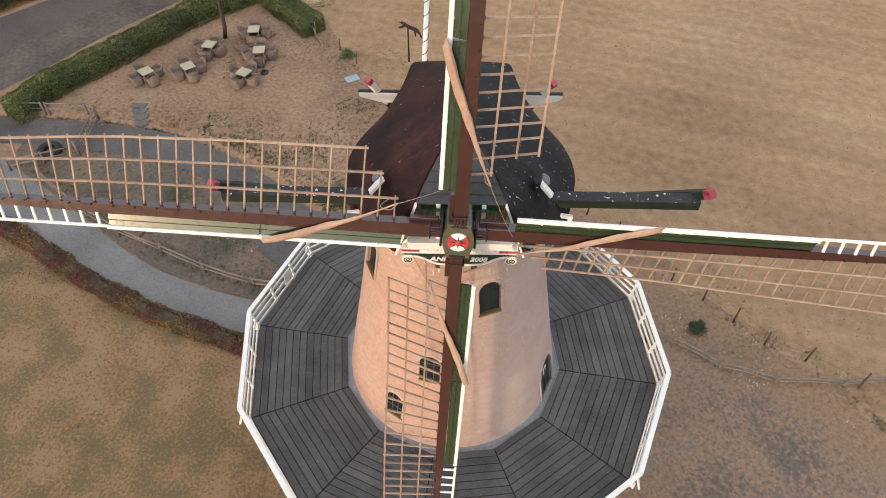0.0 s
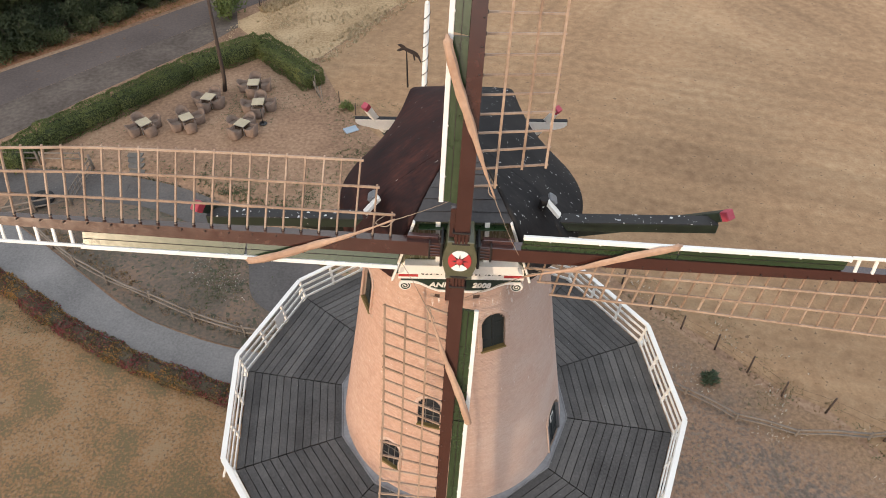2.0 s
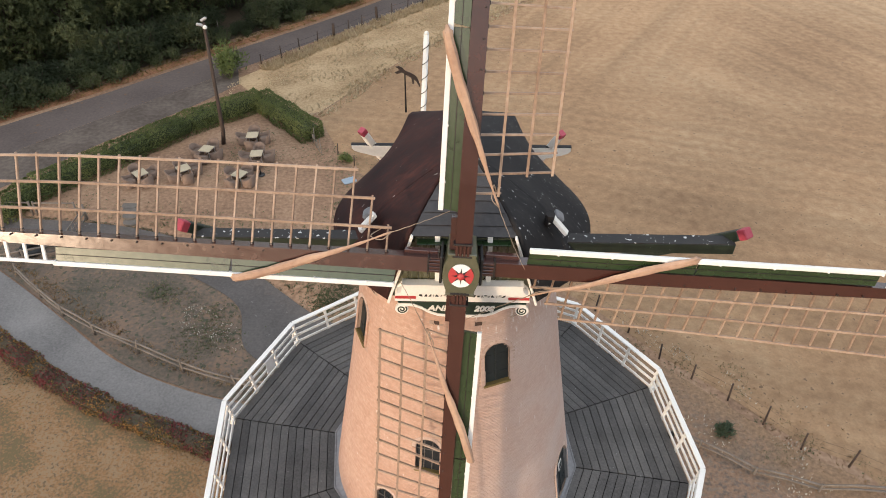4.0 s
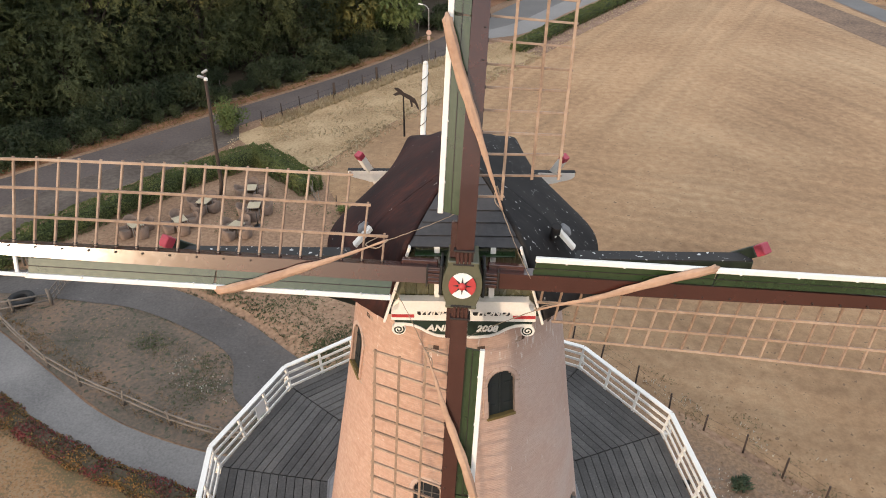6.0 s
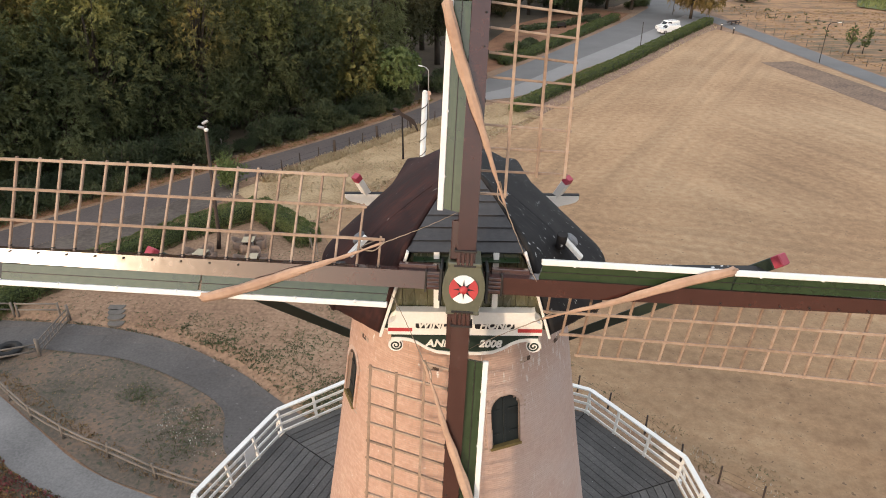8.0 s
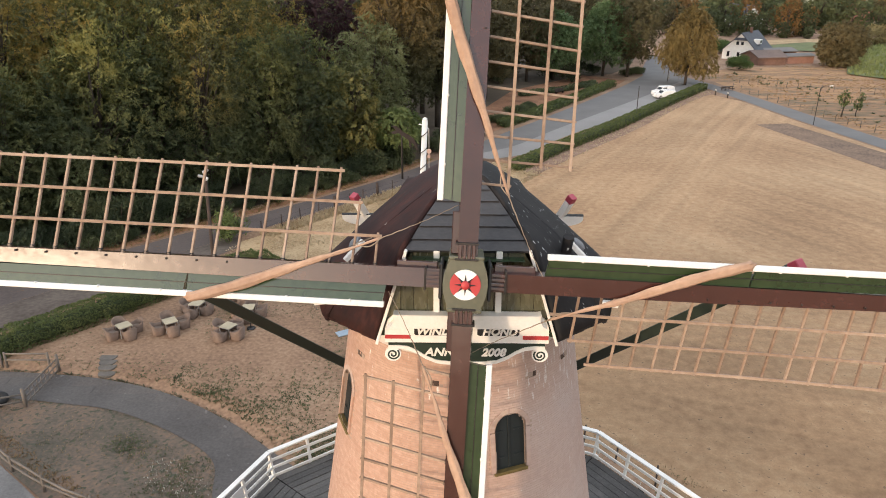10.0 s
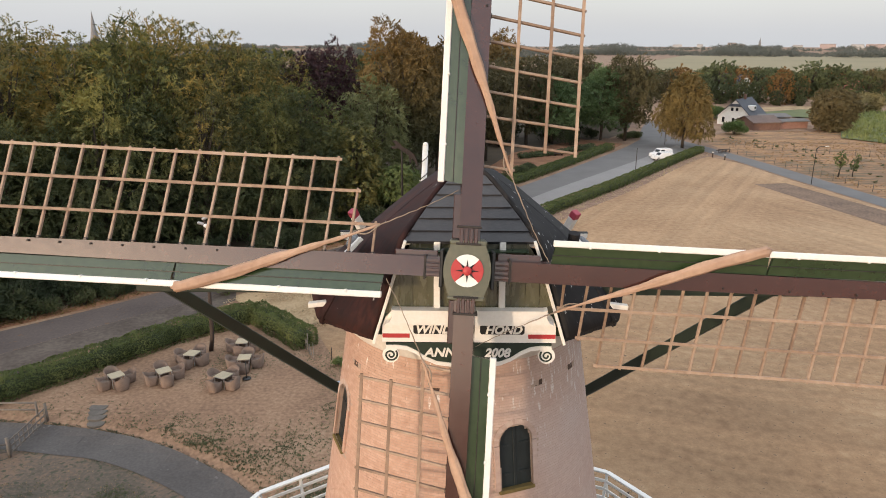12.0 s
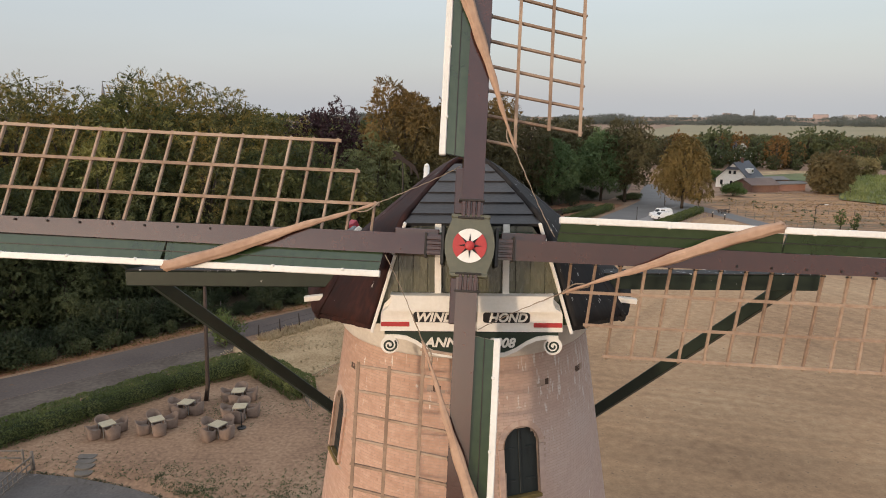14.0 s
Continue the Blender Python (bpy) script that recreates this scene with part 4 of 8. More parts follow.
for k in range(4):                                       # quarters, white and red by turns
    a0, a1 = radians(45 + 90 * k), radians(135 + 90 * k)
    pts = [(0, 0)] + [(R0 * math.cos(t), R0 * math.sin(t)) for t in np.linspace(a0, a1, seg)]
    b = Build()
    m = len(pts)
    b.add([hm @ Vector((x, y, z)) for z in (0.485, 0.46) for x, y in pts], [tuple(range(m))] + [(i, i + m, (i + 1) % m + m, (i + 1) % m) for i in range(m)])
    part("disc_quarter", b, M_WHITE if k % 2 == 0 else M_RED, poll, "white quarter of the disc" if k % 2 == 0 else "red quarter of the disc")
b = Build()
star = []
for k in range(16):
    r = 0.185 if k % 2 == 0 else 0.055
    star.append((r * math.cos(math.pi * k / 8), r * math.sin(math.pi * k / 8)))
b.add([hm @ Vector((x, y, z)) for z in (0.498, 0.484) for x, y in star] + [hm @ Vector((0, 0, 0.515))],
      [(i, (i + 1) % 16, 32) for i in range(16)] + [(i, i + 16, (i + 1) % 16 + 16, (i + 1) % 16) for i in range(16)])
part("star", b, M_BLACK, poll, "black eight-pointed star")
part("boss", Build().lathe([(0.075, 0.49), (0.075, 0.53), (0.055, 0.55), (0.0, 0.552)], hm, 16), M_RED, poll, "red round boss", True)


# ---- one sail, built along u and copied four times ----
def make_sail(m, first, pitch, wide, weather, root, skew, heel, lean, clamp):
    sail = thing("windmill_sail", "lattice sail with brown stock, green white-edged boards and furled cloth", "windmill sail", "sails of the windmill")
    b = Build()
    us = [0.25, 2.0, 4.5, 8.0, 11.85]
    half = [0.165, 0.165, 0.155, 0.135, 0.10]
    for u, h in zip(us, half):
        for y, z in ((-h, -h), (h, -h), (h, h), (-h, h)):
            b.v.append((u, y - 0.08 * z, z + 0.08 * y))
    for i in range(4):
        for j in range(4):
            b.f.append((i * 4 + j, i * 4 + (j + 1) % 4, i * 4 + 4 + (j + 1) % 4, i * 4 + 4 + j))
    b.f += [(3, 2, 1, 0), (16, 17, 18, 19)]
    part("stock", b, M_BROWN, sail, "brown-painted steel stock")
    # wedges and straps at the poll end
    for y in (-0.115, -0.04, 0.04, 0.115):
        part("wedge", Build().box(0.30, 0.055, 0.05, pose(0.56, y, 0.175), 0.008), M_BROWN, sail)
    for u in (0.43, 0.70):
        part("strap", Build().box(0.035, 0.40, 0.40, pose(u, 0, 0.012), 0.006), M_IRON, sail, "iron strap round the stock")
    part("clamp_plank", Build().box(0.72, 0.12, 0.16, pose(0.86, clamp * 0.21, -0.06), 0.012), M_BROWN, sail, "brown clamp timber along the stock")
    # leading boards
    for k, (u0, u1) in enumerate(((1.38, 4.9), (4.92, 8.7))):
        b = Build()
        n = 5
        for u in (u0, u1):
            for i in range(n):
                t = i / (n - 1)
                b.v.append((u + (0.06 * t if u == u0 else 0), 0.15 + 0.34 * t, 0.115 + lean * t))
            for i in range(n - 1, -1, -1):
                t = i / (n - 1)
                b.v.append((u + (0.06 * t if u == u0 else 0), 0.15 + 0.34 * t, 0.035 + lean * t))
        b.f = [(i, (i + 1) % 10, (i + 1) % 10 + 10, i + 10) for i in range(10)] + [tuple(range(9, -1, -1)), tuple(range(10, 20))]
        part("leading_board", b, M_GREENGREY, sail, "dark green sheet-metal leading board")
    part("board_seam", Build().box(7.3, 0.012, 0.016, pose(5.04, 0.30, 0.119 + lean * 0.44), 0), M_IRON, sail)
    part("edge_board", Build().box(7.36, 0.105, 0.10, pose(5.08, 0.495, 0.10 + lean), 0.012), M_WHITE, sail, "white-painted leading edge")
    part("edge_lath", Build().box(3.06, 0.075, 0.06, pose(10.31, 0.505, 0.15), 0.01), M_WHITE, sail, "white outer edge lath")
    for k in range(7):
        part("bracket", Build().box(0.045, 0.05, 0.10, pose(2.0 + 1.12 * k, 0.455, 0.115 + lean), 0.01), M_WHITE, sail)
    for k in range(8):                                   # white rungs beyond the boards
        part("rung", Build().box(0.075, 0.42, 0.045, pose(8.98 + 0.40 * k, 0.30, 0.11), 0.008), M_WHITE, sail, "white cross lath")

    # lattice: its bars pass through the stock and it hangs back, most at the heel
    def lattice(u, w):
        back = math.tan(radians(float(np.interp(u, [2.2, 5.5, 8.5, 11.8], weather))))
        return Vector((u + skew * (1 - w / wide), -w, root - w * back))

    last = first + pitch * 23
    for k in range(-len(heel), 24):
        u = first + pitch * k
        w1 = wide * (heel[-k - 1] if k < 0 else 1)
        part("lattice_bar", Build().bar(lattice(u, 0.10), lattice(u + 0.012 * math.sin(k * 2.1), w1 + 0.05), 0.058, 0.042, (1, 0, 0), 0.006), M_LATH, sail)
        part("cleat", Build().box(0.075, 0.03, 0.06, Matrix.Translation(lattice(u, 0.175)), 0.006), M_IRON, sail)
    for k in range(15):
        part("bolt", Build().box(0.03, 0.035, 0.05, pose(4.2 + 0.54 * k, -0.10, 0.145), 0.006), M_IRON, sail)
    for f in (0.37, 0.69, 1.0):
        w = wide * f
        u0 = first - pitch * sum(1 for h in heel if h > f - 0.05)
        pts = [lattice(u, w) + Vector((0, 0, 0.04)) for u in np.linspace(u0 - 0.07, last + 0.06, 14)]
        b = Build()
        for p in pts:
            for y, z in ((-0.026, -0.02), (0.026, -0.02), (0.026, 0.02), (-0.026, 0.02)):
                b.v.append(tuple(p + Vector((0, y, z))))
        for i in range(13):
            for j in range(4):
                b.f.append((i * 4 + j, i * 4 + (j + 1) % 4, i * 4 + 4 + (j + 1) % 4, i * 4 + 4 + j))
        b.f += [(3, 2, 1, 0), (52, 53, 54, 55)]
        part("long_lath", b, M_LATH, sail)
    # furled cloth that crosses from the heel of the lattice to the leading edge
    way = spline([(1.5, -0.66, 0.02), (2.1, -0.42, 0.13), (2.6, -0.24, 0.22), (3.3, 0.02, 0.24), (4.0, 0.29, 0.27), (4.7, 0.51, 0.285), (4.95, 0.565, 0.19)], 34)
    rr = [float(np.interp(i, [0, 6, 9, 15, 24, 33], [0.018, 0.026, 0.042, 0.074, 0.094, 0.07])) + 0.006 * math.sin(i * 1.3) for i in range(34)]
    rr[-1], rr[-2], rr[-3] = 0.02, 0.035, 0.045
    b = Build()
    b.tube(way, rr, 20)
    for i, v in enumerate(b.v):                          # folds
        ring, j = divmod(i, 20)
        c = way[ring]
        d = Vector(v) - c
        d.z *= 0.45
        b.v[i] = tuple(c + d * (1 + 0.16 * math.sin(j * math.pi * 0.6 + ring * 0.22) + 0.10 * math.sin(j * math.pi * 0.2 + ring * 0.5)))
    part("furled_cloth", b, M_CLOTH, sail, "furled tan sailcloth wound round the sail", True)
    part("loose_fold", Build().tube([p + Vector((0.10, 0.07, 0.015)) for p in way[8:29]], [0.012 + 0.016 * math.sin(math.pi * i / 20) for i in range(21)], 6), M_CLOTH, sail, "", True)
    part("tie", Build().tube(spline([(1.5, -0.66, 0.02), (1.7, -0.50, 0.10), (1.95, -0.52, -0.02), (1.72, -0.60, -0.3)], 12), 0.012, 6), M_ROPE, sail)
    # rope and chain from the cloth to the neighbouring arm
    rope = spline([(1.62, -0.60, 0.03), (1.1, -0.84, 0.06), (0.62, -1.07, 0.08), (0.20, -1.30, 0.10)], 24)
    b = Build()
    b.tube([p + Vector((0, 0.005 * math.sin(i * 1.9), 0.005 * math.cos(i * 1.9))) for i, p in enumerate(rope)], [0.0065 if i > 8 else 0.010 for i in range(24)], 6)
    part("sheet_rope", b, M_ROPE, sail, "rope and chain that hold the cloth", True)
    sail.matrix_basis = m
    return sail


make_sail(sail_matrix(SLANT, -0.09), 2.434, 0.401, 1.70, [26.9, 19.4, 7.4, -6.4], -0.07, 0.03, (0.69, 0.37), 0.085, 1)
make_sail(sail_matrix(SLANT + 180, -0.09), 2.366, 0.4115, 1.768, [20.2, 18.4, 12.4, -7.3], 0.01, 0.08, (0.69, 0.37), 0.085, -1)
make_sail(sail_matrix(SLANT + 90, 0.28), 2.037, 0.403, 1.75, [22.3, 22.2, -4.0, -5.0], -0.061, 0.078, (0.37,), -0.02, 1)
make_sail(sail_matrix(SLANT + 270, 0.28), 2.037, 0.403, 1.75, [22.3, 22.2, -4.0, -5.0], -0.061, 0.078, (0.37,), -0.02, -1)

# ---- the cap ----
cap = thing("mill_roof", "boat-shaped dark tarred cap with white verge boards", "windmill cap", "", pose(0.06, 0, 0))
FRONT = [(0, -1.32, 19.40), (0.30, -1.62, 19.27), (0.60, -2.08, 18.99), (0.90, -2.62, 18.67), (1.15, -3.10, 18.37), (1.45, -3.16, 17.45), (1.72, -3.20, 16.60)]
SECT = [
    (-1.45, [(0, 19.40), (0.45, 19.16), (0.90, 18.83), (1.38, 18.44), (1.95, 17.92), (2.46, 17.34), (2.94, 16.66)]),
    (-0.5, [(0, 19.36), (0.48, 19.12), (0.95, 18.78), (1.44, 18.38), (2.06, 17.86), (2.70, 17.30), (3.29, 16.72)]),
    (0.8, [(0, 19.10), (0.48, 18.92), (0.95, 18.62), (1.40, 18.26), (1.98, 17.78), (2.56, 17.24), (3.10, 16.72)]),
    (2.2, [(0, 18.60), (0.50, 18.50), (0.94, 18.30), (1.30, 18.04), (1.70, 17.66), (2.06, 17.20), (2.40, 16.72)]),
    (3.65, [(0, 17.74), (0.50, 17.74), (0.95, 17.72), (1.32, 17.70), (1.52, 17.64), (1.66, 17.22), (1.80, 16.72)]),
]
stations = [[Vector(p) for p in FRONT]] + [[Vector((x, y, z)) for x, z in pr] for y, pr in SECT]
stations[1][5], stations[1][6] = Vector((2.44, -1.75, 17.24)), Vector((2.93, -2.0, 16.48))     # the eave comes forward at its corner
stations.insert(1, [a.lerp(c, 0.5) for a, c in zip(stations[0], stations[1])])
stations.insert(2, [a.lerp(c, 0.85) for a, c in zip(stations[0], stations[2])])
rows = []
NS = 48
for c in range(7):
    rows.append(spline([s[c] for s in stations], NS))


def roof_point(side, s, c):
    """s: 0 front to 1 back; c: 0 ridge to 6 eave."""
    k = s * (NS - 1)
    i = min(int(k), NS - 2)
    col = spline([rows[j][i].lerp(rows[j][i + 1], k - i) for j in range(7)], 25)
    q = col[min(24, max(0, round(c * 4)))].copy()
    q.x *= side
    return q


def roof_side(side, offset):
    vs = []
    for i in range(NS):
        col = spline([rows[j][i] for j in range(7)], 25)
        vs += [Vector((side * p.x, p.y, p.z)) for p in col]
    fs = []
    for i in range(NS - 1):
        for j in range(24):
            a = i * 25 + j
            q = (a, a + 1, a + 26, a + 25)
            fs.append(q if side < 0 else q[::-1])
    return vs, fs


# the left slope's felt is redder and browner than the right's
M_ROOF_L = shade("brown_stained_felt", ((0.010, 0.006, 0.006), (0.030, 0.012, 0.011), (0.074, 0.026, 0.020)), 0.78, 0.9, 7, 0.35, bump_scale=8, stretch=(0.55, 1.3, 0.55), spots=((0.5, 0.48, 0.46), 8.0, 0.73))
M_ROOF_R = shade("bird_stained_felt", ((0.009, 0.009, 0.010), (0.020, 0.019, 0.020), (0.036, 0.034, 0.033)), 0.82, 0.8, 6, 0.4, bump_scale=8, stretch=(0.5, 1.4, 0.5), spots=((0.60, 0.60, 0.60), 12.0, 0.68))
for side, mt, lb in ((-1, M_ROOF_L, "red-brown tarred felt slope"), (1, M_ROOF_R, "black tarred felt slope spattered with white droppings")):
    vs, fs = roof_side(side, 0)
    o = link_mesh("roof_slope", vs, fs, mt, cap, lb, True)
    so = o.modifiers.new("thick", "SOLIDIFY")
    so.thickness, so.offset = 0.09, -1
    # lapped felt courses along the slope
    for c in range(1, 12):
        pts = [roof_point(side, s, 0.25 + c * 0.5) for s in np.linspace(0.02, 0.985, 30)]
        b = Build()
        nn = [(p + Vector((side * 0.022, 0, 0.026))) for p in pts]
        k = len(pts)
        lo = [p + (roof_point(side, s, min(6, 0.5 + c * 0.5)) - p).normalized() * 0.10 + Vector((side * 0.004, 0, 0.004)) for p, s in zip(pts, np.linspace(0.02, 0.985, 30))]
        b.add(nn + lo + pts, [(i, i + 1, k + i + 1, k + i) for i in range(k - 1)] + [(i + 1, i, 2 * k + i, 2 * k + i + 1) for i in range(k - 1)])
        part("felt_lap", b, mt, o)
    for i in range(0, 40):                               # eave edge of short boards
        p, q = roof_point(side, i / 40, 6), roof_point(side, (i + 1) / 40, 6)
        part("eave_board", Build().bar(p + Vector((0, 0, -0.03)), q + Vector((0, 0, -0.03)), 0.05, 0.08 + 0.012 * (i % 3), c=0.006), mt if side < 0 else M_FELT, o)
    for i in range(1, 10):                               # upright seams on the flared foot of the slope
        s0 = i / 26
        part("seam", Build().tube([roof_point(side, s0, c) + Vector((side * 0.012, -0.01, 0.008)) for c in (4.25, 4.75, 5.25, 5.75, 6)], 0.014, 5), mt, o)

for gl in (M_ROOF_L, M_ROOF_R):
    gl.node_tree.nodes["Principled BSDF"].inputs["Specular IOR Level"].default_value = 0.22
# back wall and floor of the cap
back = [(x, z) for x, z in SECT[-1][1]]
part("back_wall", Build().plate([(-x, z) for x, z in back[::-1]] + back[1:] + [(1.9, 16.5), (-1.9, 16.5)], 3.60, 3.50), M_FELT, cap, "dark boarded back wall")
part("curb", Build().lathe([(2.2, 16.5), (2.72, 16.5), (2.78, 16.62), (2.72, 16.74), (2.2, 16.74)], n=48), M_GAP, cap, "timber curb ring", True)

# hipped front: lapped boards
for k in range(6):
    t0, t1 = k / 6, (k + 1) / 6
    def hip(t, drop=0.0):
        q = spline([FRONT[4], FRONT[3], FRONT[2], FRONT[1]], 40)[min(39, int(t * 39.99))]
        return q.x + 0.01, q.y, q.z
    x0, y0, z0 = hip(t0)
    x1, y1, z1 = hip(t1)
    nrm = Vector((0, -(z1 - z0), (y1 - y0))).normalized()
    if nrm.z < 0:
        nrm = -nrm
    a, bb = Vector((0, y0, z0)) + nrm * 0.036, Vector((0, y1, z1)) + nrm * 0.012
    dn = (a - bb).normalized() * 0.03
    b = Build()
    b.add([(-x0, a.y + dn.y, a.z + dn.z), (x0, a.y + dn.y, a.z + dn.z), (x1, bb.y, bb.z), (-x1, bb.y, bb.z),
           (-x0, a.y + dn.y - nrm.y * 0.06, a.z + dn.z - nrm.z * 0.06), (x0, a.y + dn.y - nrm.y * 0.06, a.z + dn.z - nrm.z * 0.06), (x1, bb.y - nrm.y * 0.06, bb.z - nrm.z * 0.06), (-x1, bb.y - nrm.y * 0.06, bb.z - nrm.z * 0.06)],
          [(0, 1, 2, 3), (4, 7, 6, 5), (0, 4, 5, 1), (1, 5, 6, 2), (2, 6, 7, 3), (3, 7, 4, 0)])
    part("hip_board", b, M_HIP, cap)

# gable: upright olive planks, white posts, verge boards
LEAN = math.tan(radians(6.5))
GABLE = Matrix(((1, 0, 0, 0), (0, 1, LEAN, -2.97 - LEAN * 18.36), (0, 0, 1, 0), (0, 0, 0, 1)))       # the gable leans back
for k in range(12):
    x0, x1 = -1.50 + 0.25 * k, -1.50 + 0.25 * (k + 1) - 0.008
    def top(x):
        return float(np.interp(abs(x), [0, 1.12, 1.42, 1.55], [18.36, 18.36, 17.45, 17.1]))
    part("gable_plank", Build().plate([(x0, 17.05), (x1, 17.05), (x1, max(top(x1), 17.06)), (x0, max(top(x0), 17.06))], -0.07 - 0.006 * (k % 2), 0.0, GABLE), M_OLIVE, cap)
for s in (-1, 1):
    part("gable_post", Build().box(0.115, 0.07, 1.36, GABLE @ pose(s * 0.575, -0.14, 17.70), 0.008), M_CREAM, cap, "white gable post")
    part("verge_board", Build().bar((s * 1.13, -3.17, 18.40), (s * 1.72, -3.24, 16.50), 0.055, 0.135, (0, 1, 0), 0.008), M_CREAM, cap, "white verge board")
    part("verge_green", Build().plate([(s * 1.40, 17.08), (s * 1.52, 17.12), (s * 1.66, 16.62), (s * 1.50, 16.62)][::s], -3.15, -3.05), M_GREEN, cap)
part("gable_ledge", Build().box(2.06, 0.24, 0.03, pose(0, -3.13, 18.22), 0.006), M_GREEN, cap, "dark green mossy ledge below the eave")

# the beard: painted board with the mill's name and year
LIFT = 0.11
beard = part("beard", Build().plate([(-1.365, 17.060 + LIFT), (-1.40, 16.980 + LIFT), (-1.50, 16.880 + LIFT), (-1.56, 16.720 + LIFT), (-1.57, 16.400 + LIFT), (1.57, 16.400 + LIFT), (1.56, 16.720 + LIFT), (1.50, 16.880 + LIFT), (1.40, 16.980 + LIFT), (1.365, 17.060 + LIFT)], -3.22, -3.16), M_CREAM, cap,
             "cream beard board with scrolls, the name WINDHOND and ANNO 2008")
part("name_hood", Build().plate([(-1.50, 16.925), (1.50, 16.925), (1.41, 16.98), (1.365, 17.07), (1.36, 17.15), (1.375, 17.215), (1.31, 17.20), (-1.31, 17.20), (-1.375, 17.215), (-1.36, 17.15), (-1.365, 17.07), (-1.41, 16.98)], -3.43, -3.23), M_CREAM, beard, "cream upper board that overhangs the name")
M_PANEL = shade("bottle_green_panel", ((0.010, 0.022, 0.014), (0.018, 0.034, 0.022)), 0.5, 2, 12, 0.04)
low = [(-1.50, 16.385 + LIFT), (-1.50, 16.330 + LIFT), (-1.30, 16.335 + LIFT), (-1.12, 16.310 + LIFT), (-0.95, 16.230 + LIFT), (-0.78, 16.110 + LIFT), (-0.58, 16.020 + LIFT), (-0.30, 15.985 + LIFT), (0, 15.980 + LIFT)]
low = low + [(-x, z) for x, z in low[-2::-1]]
yp = Build()
for (xa, za), (xb, zb) in zip(low[1:-1], low[2:-1]):
    yp.plate([(xa, za), (xb, zb), (xb, 16.385 + LIFT), (xa, 16.385 + LIFT)], -3.225, -3.17)
part("year_panel", yp, M_PANEL, beard, "bottle-green panel")
rib = low[1:-1]
b = Build()
kk = len(rib)
b.add([Vector((x, y, z + dz)) for y in (-3.245, -3.17) for dz in (0.012, -0.062) for x, z in rib],
      [(i + 1, i, kk + i, kk + i + 1) for i in range(kk - 1)] + [(kk + i + 1, kk + i, 3 * kk + i, 3 * kk + i + 1) for i in range(kk - 1)] + [(i, i + 1, 2 * kk + i + 1, 2 * kk + i) for i in range(kk - 1)])
part("ribbon", b, M_CREAM, beard, "cream scrolled edge")
for s in (-1, 1):
    c = Vector((s * 1.415, 0, 16.150 + LIFT))
    part("scroll", Build().plate([(c.x + 0.155 * math.cos(t), c.z + 0.155 * math.sin(t)) for t in np.linspace(0, 2 * math.pi, 20, endpoint=False)], -3.235, -3.17), M_CREAM, beard)
    sp = [(c.x + s * (0.125 - 0.105 * k / 30) * math.cos(2.4 + k * 0.36), -3.238, c.z + (0.125 - 0.105 * k / 30) * math.sin(2.4 + k * 0.36)) for k in range(31)]
    part("scroll_line", Build().tube(sp, 0.017, 6), M_PANEL, beard)
    part("name_panel", Build().plate([(s * (0.60 + dx), 16.655 + LIFT + dz) for dx, dz in ((-0.40, -0.06), (-0.37, -0.09), (0.37, -0.09), (0.40, -0.06), (0.40, 0.06), (0.37, 0.09), (-0.37, 0.09), (-0.40, 0.06))][::s], -3.235, -3.20), M_BLACK, beard, "black name panel")
    part("red_bar", Build().box(0.49, 0.03, 0.078, pose(s * 1.315, -3.222, 16.525 + LIFT), 0.004), M_RED, beard, "red painted bar")
face = pose(0, 0, 0, 90)
for txt, x, z, sz, wd in (("WIND", -0.62, 16.655 + LIFT, 0.215, 0.64), ("HOND", 0.63, 16.655 + LIFT, 0.215, 0.66), ("ANNO", -0.42, 16.200 + LIFT, 0.23, 0.80), ("2008", 0.53, 16.200 + LIFT, 0.23, 0.48)):
    words("lettering", txt, sz, M_CREAM, beard, Matrix.Translation((x, -3.25 if z > 16.5 else -3.24, z)) @ face, width=wd)

# ---- beams that turn the cap ----
FOOT = Vector((0, 8.2, 6.5))
M_DGREEN = shade("dark_green_timber", ((0.009, 0.016, 0.010), (0.020, 0.032, 0.020)), 0.5, 1.0, 9, 0.12, spots=((0.45, 0.45, 0.45), 10, 0.74))
part("long_beam", Build().bar((-6.62, -1.66, 17.07), (6.62, -1.66, 17.07), 0.34, 0.30, c=0.02), M_DGREEN, cap, "long dark green cross beam")
part("long_beam_top", Build().bar((-6.60, -1.66, 17.235), (6.60, -1.66, 17.235), 0.35, 0.02), shade("fouled_felt", ((0.012, 0.012, 0.013), (0.034, 0.032, 0.031)), 0.8, 0.8, 7, 0.3, spots=((0.55, 0.55, 0.55), 9.0, 0.64)), cap, "tarred felt strip on the beam")
tail = [(3.34, 16.78), (3.34, 16.68), (3.27, 16.60), (3.12, 16.54), (2.94, 16.50), (2.72, 16.43), (2.45, 16.40)]
part("short_beam", Build().plate([(-x, z) for x, z in tail] + tail[::-1], 3.335, 3.505), M_CREAM, cap, "white short cross beam with carved ends")
part("short_beam_top", Build().bar((-3.36, 3.42, 16.785), (3.36, 3.43, 16.79), 0.15, 0.02), M_FELT, cap)
part("vent_cowl", Build().tube([(1.98, -2.04, 17.95), (2.00, -2.10, 18.27)], 0.11, 14), M_ROOF_R, cap, "dull lead vent cowl streaked with droppings")
part("tail_pole", Build().bar((0, 3.3, 16.4), FOOT + Vector((0, 0.25, -0.3)), 0.36, 0.36, c=0.03), M_DGREEN, cap, "dark green tail pole")
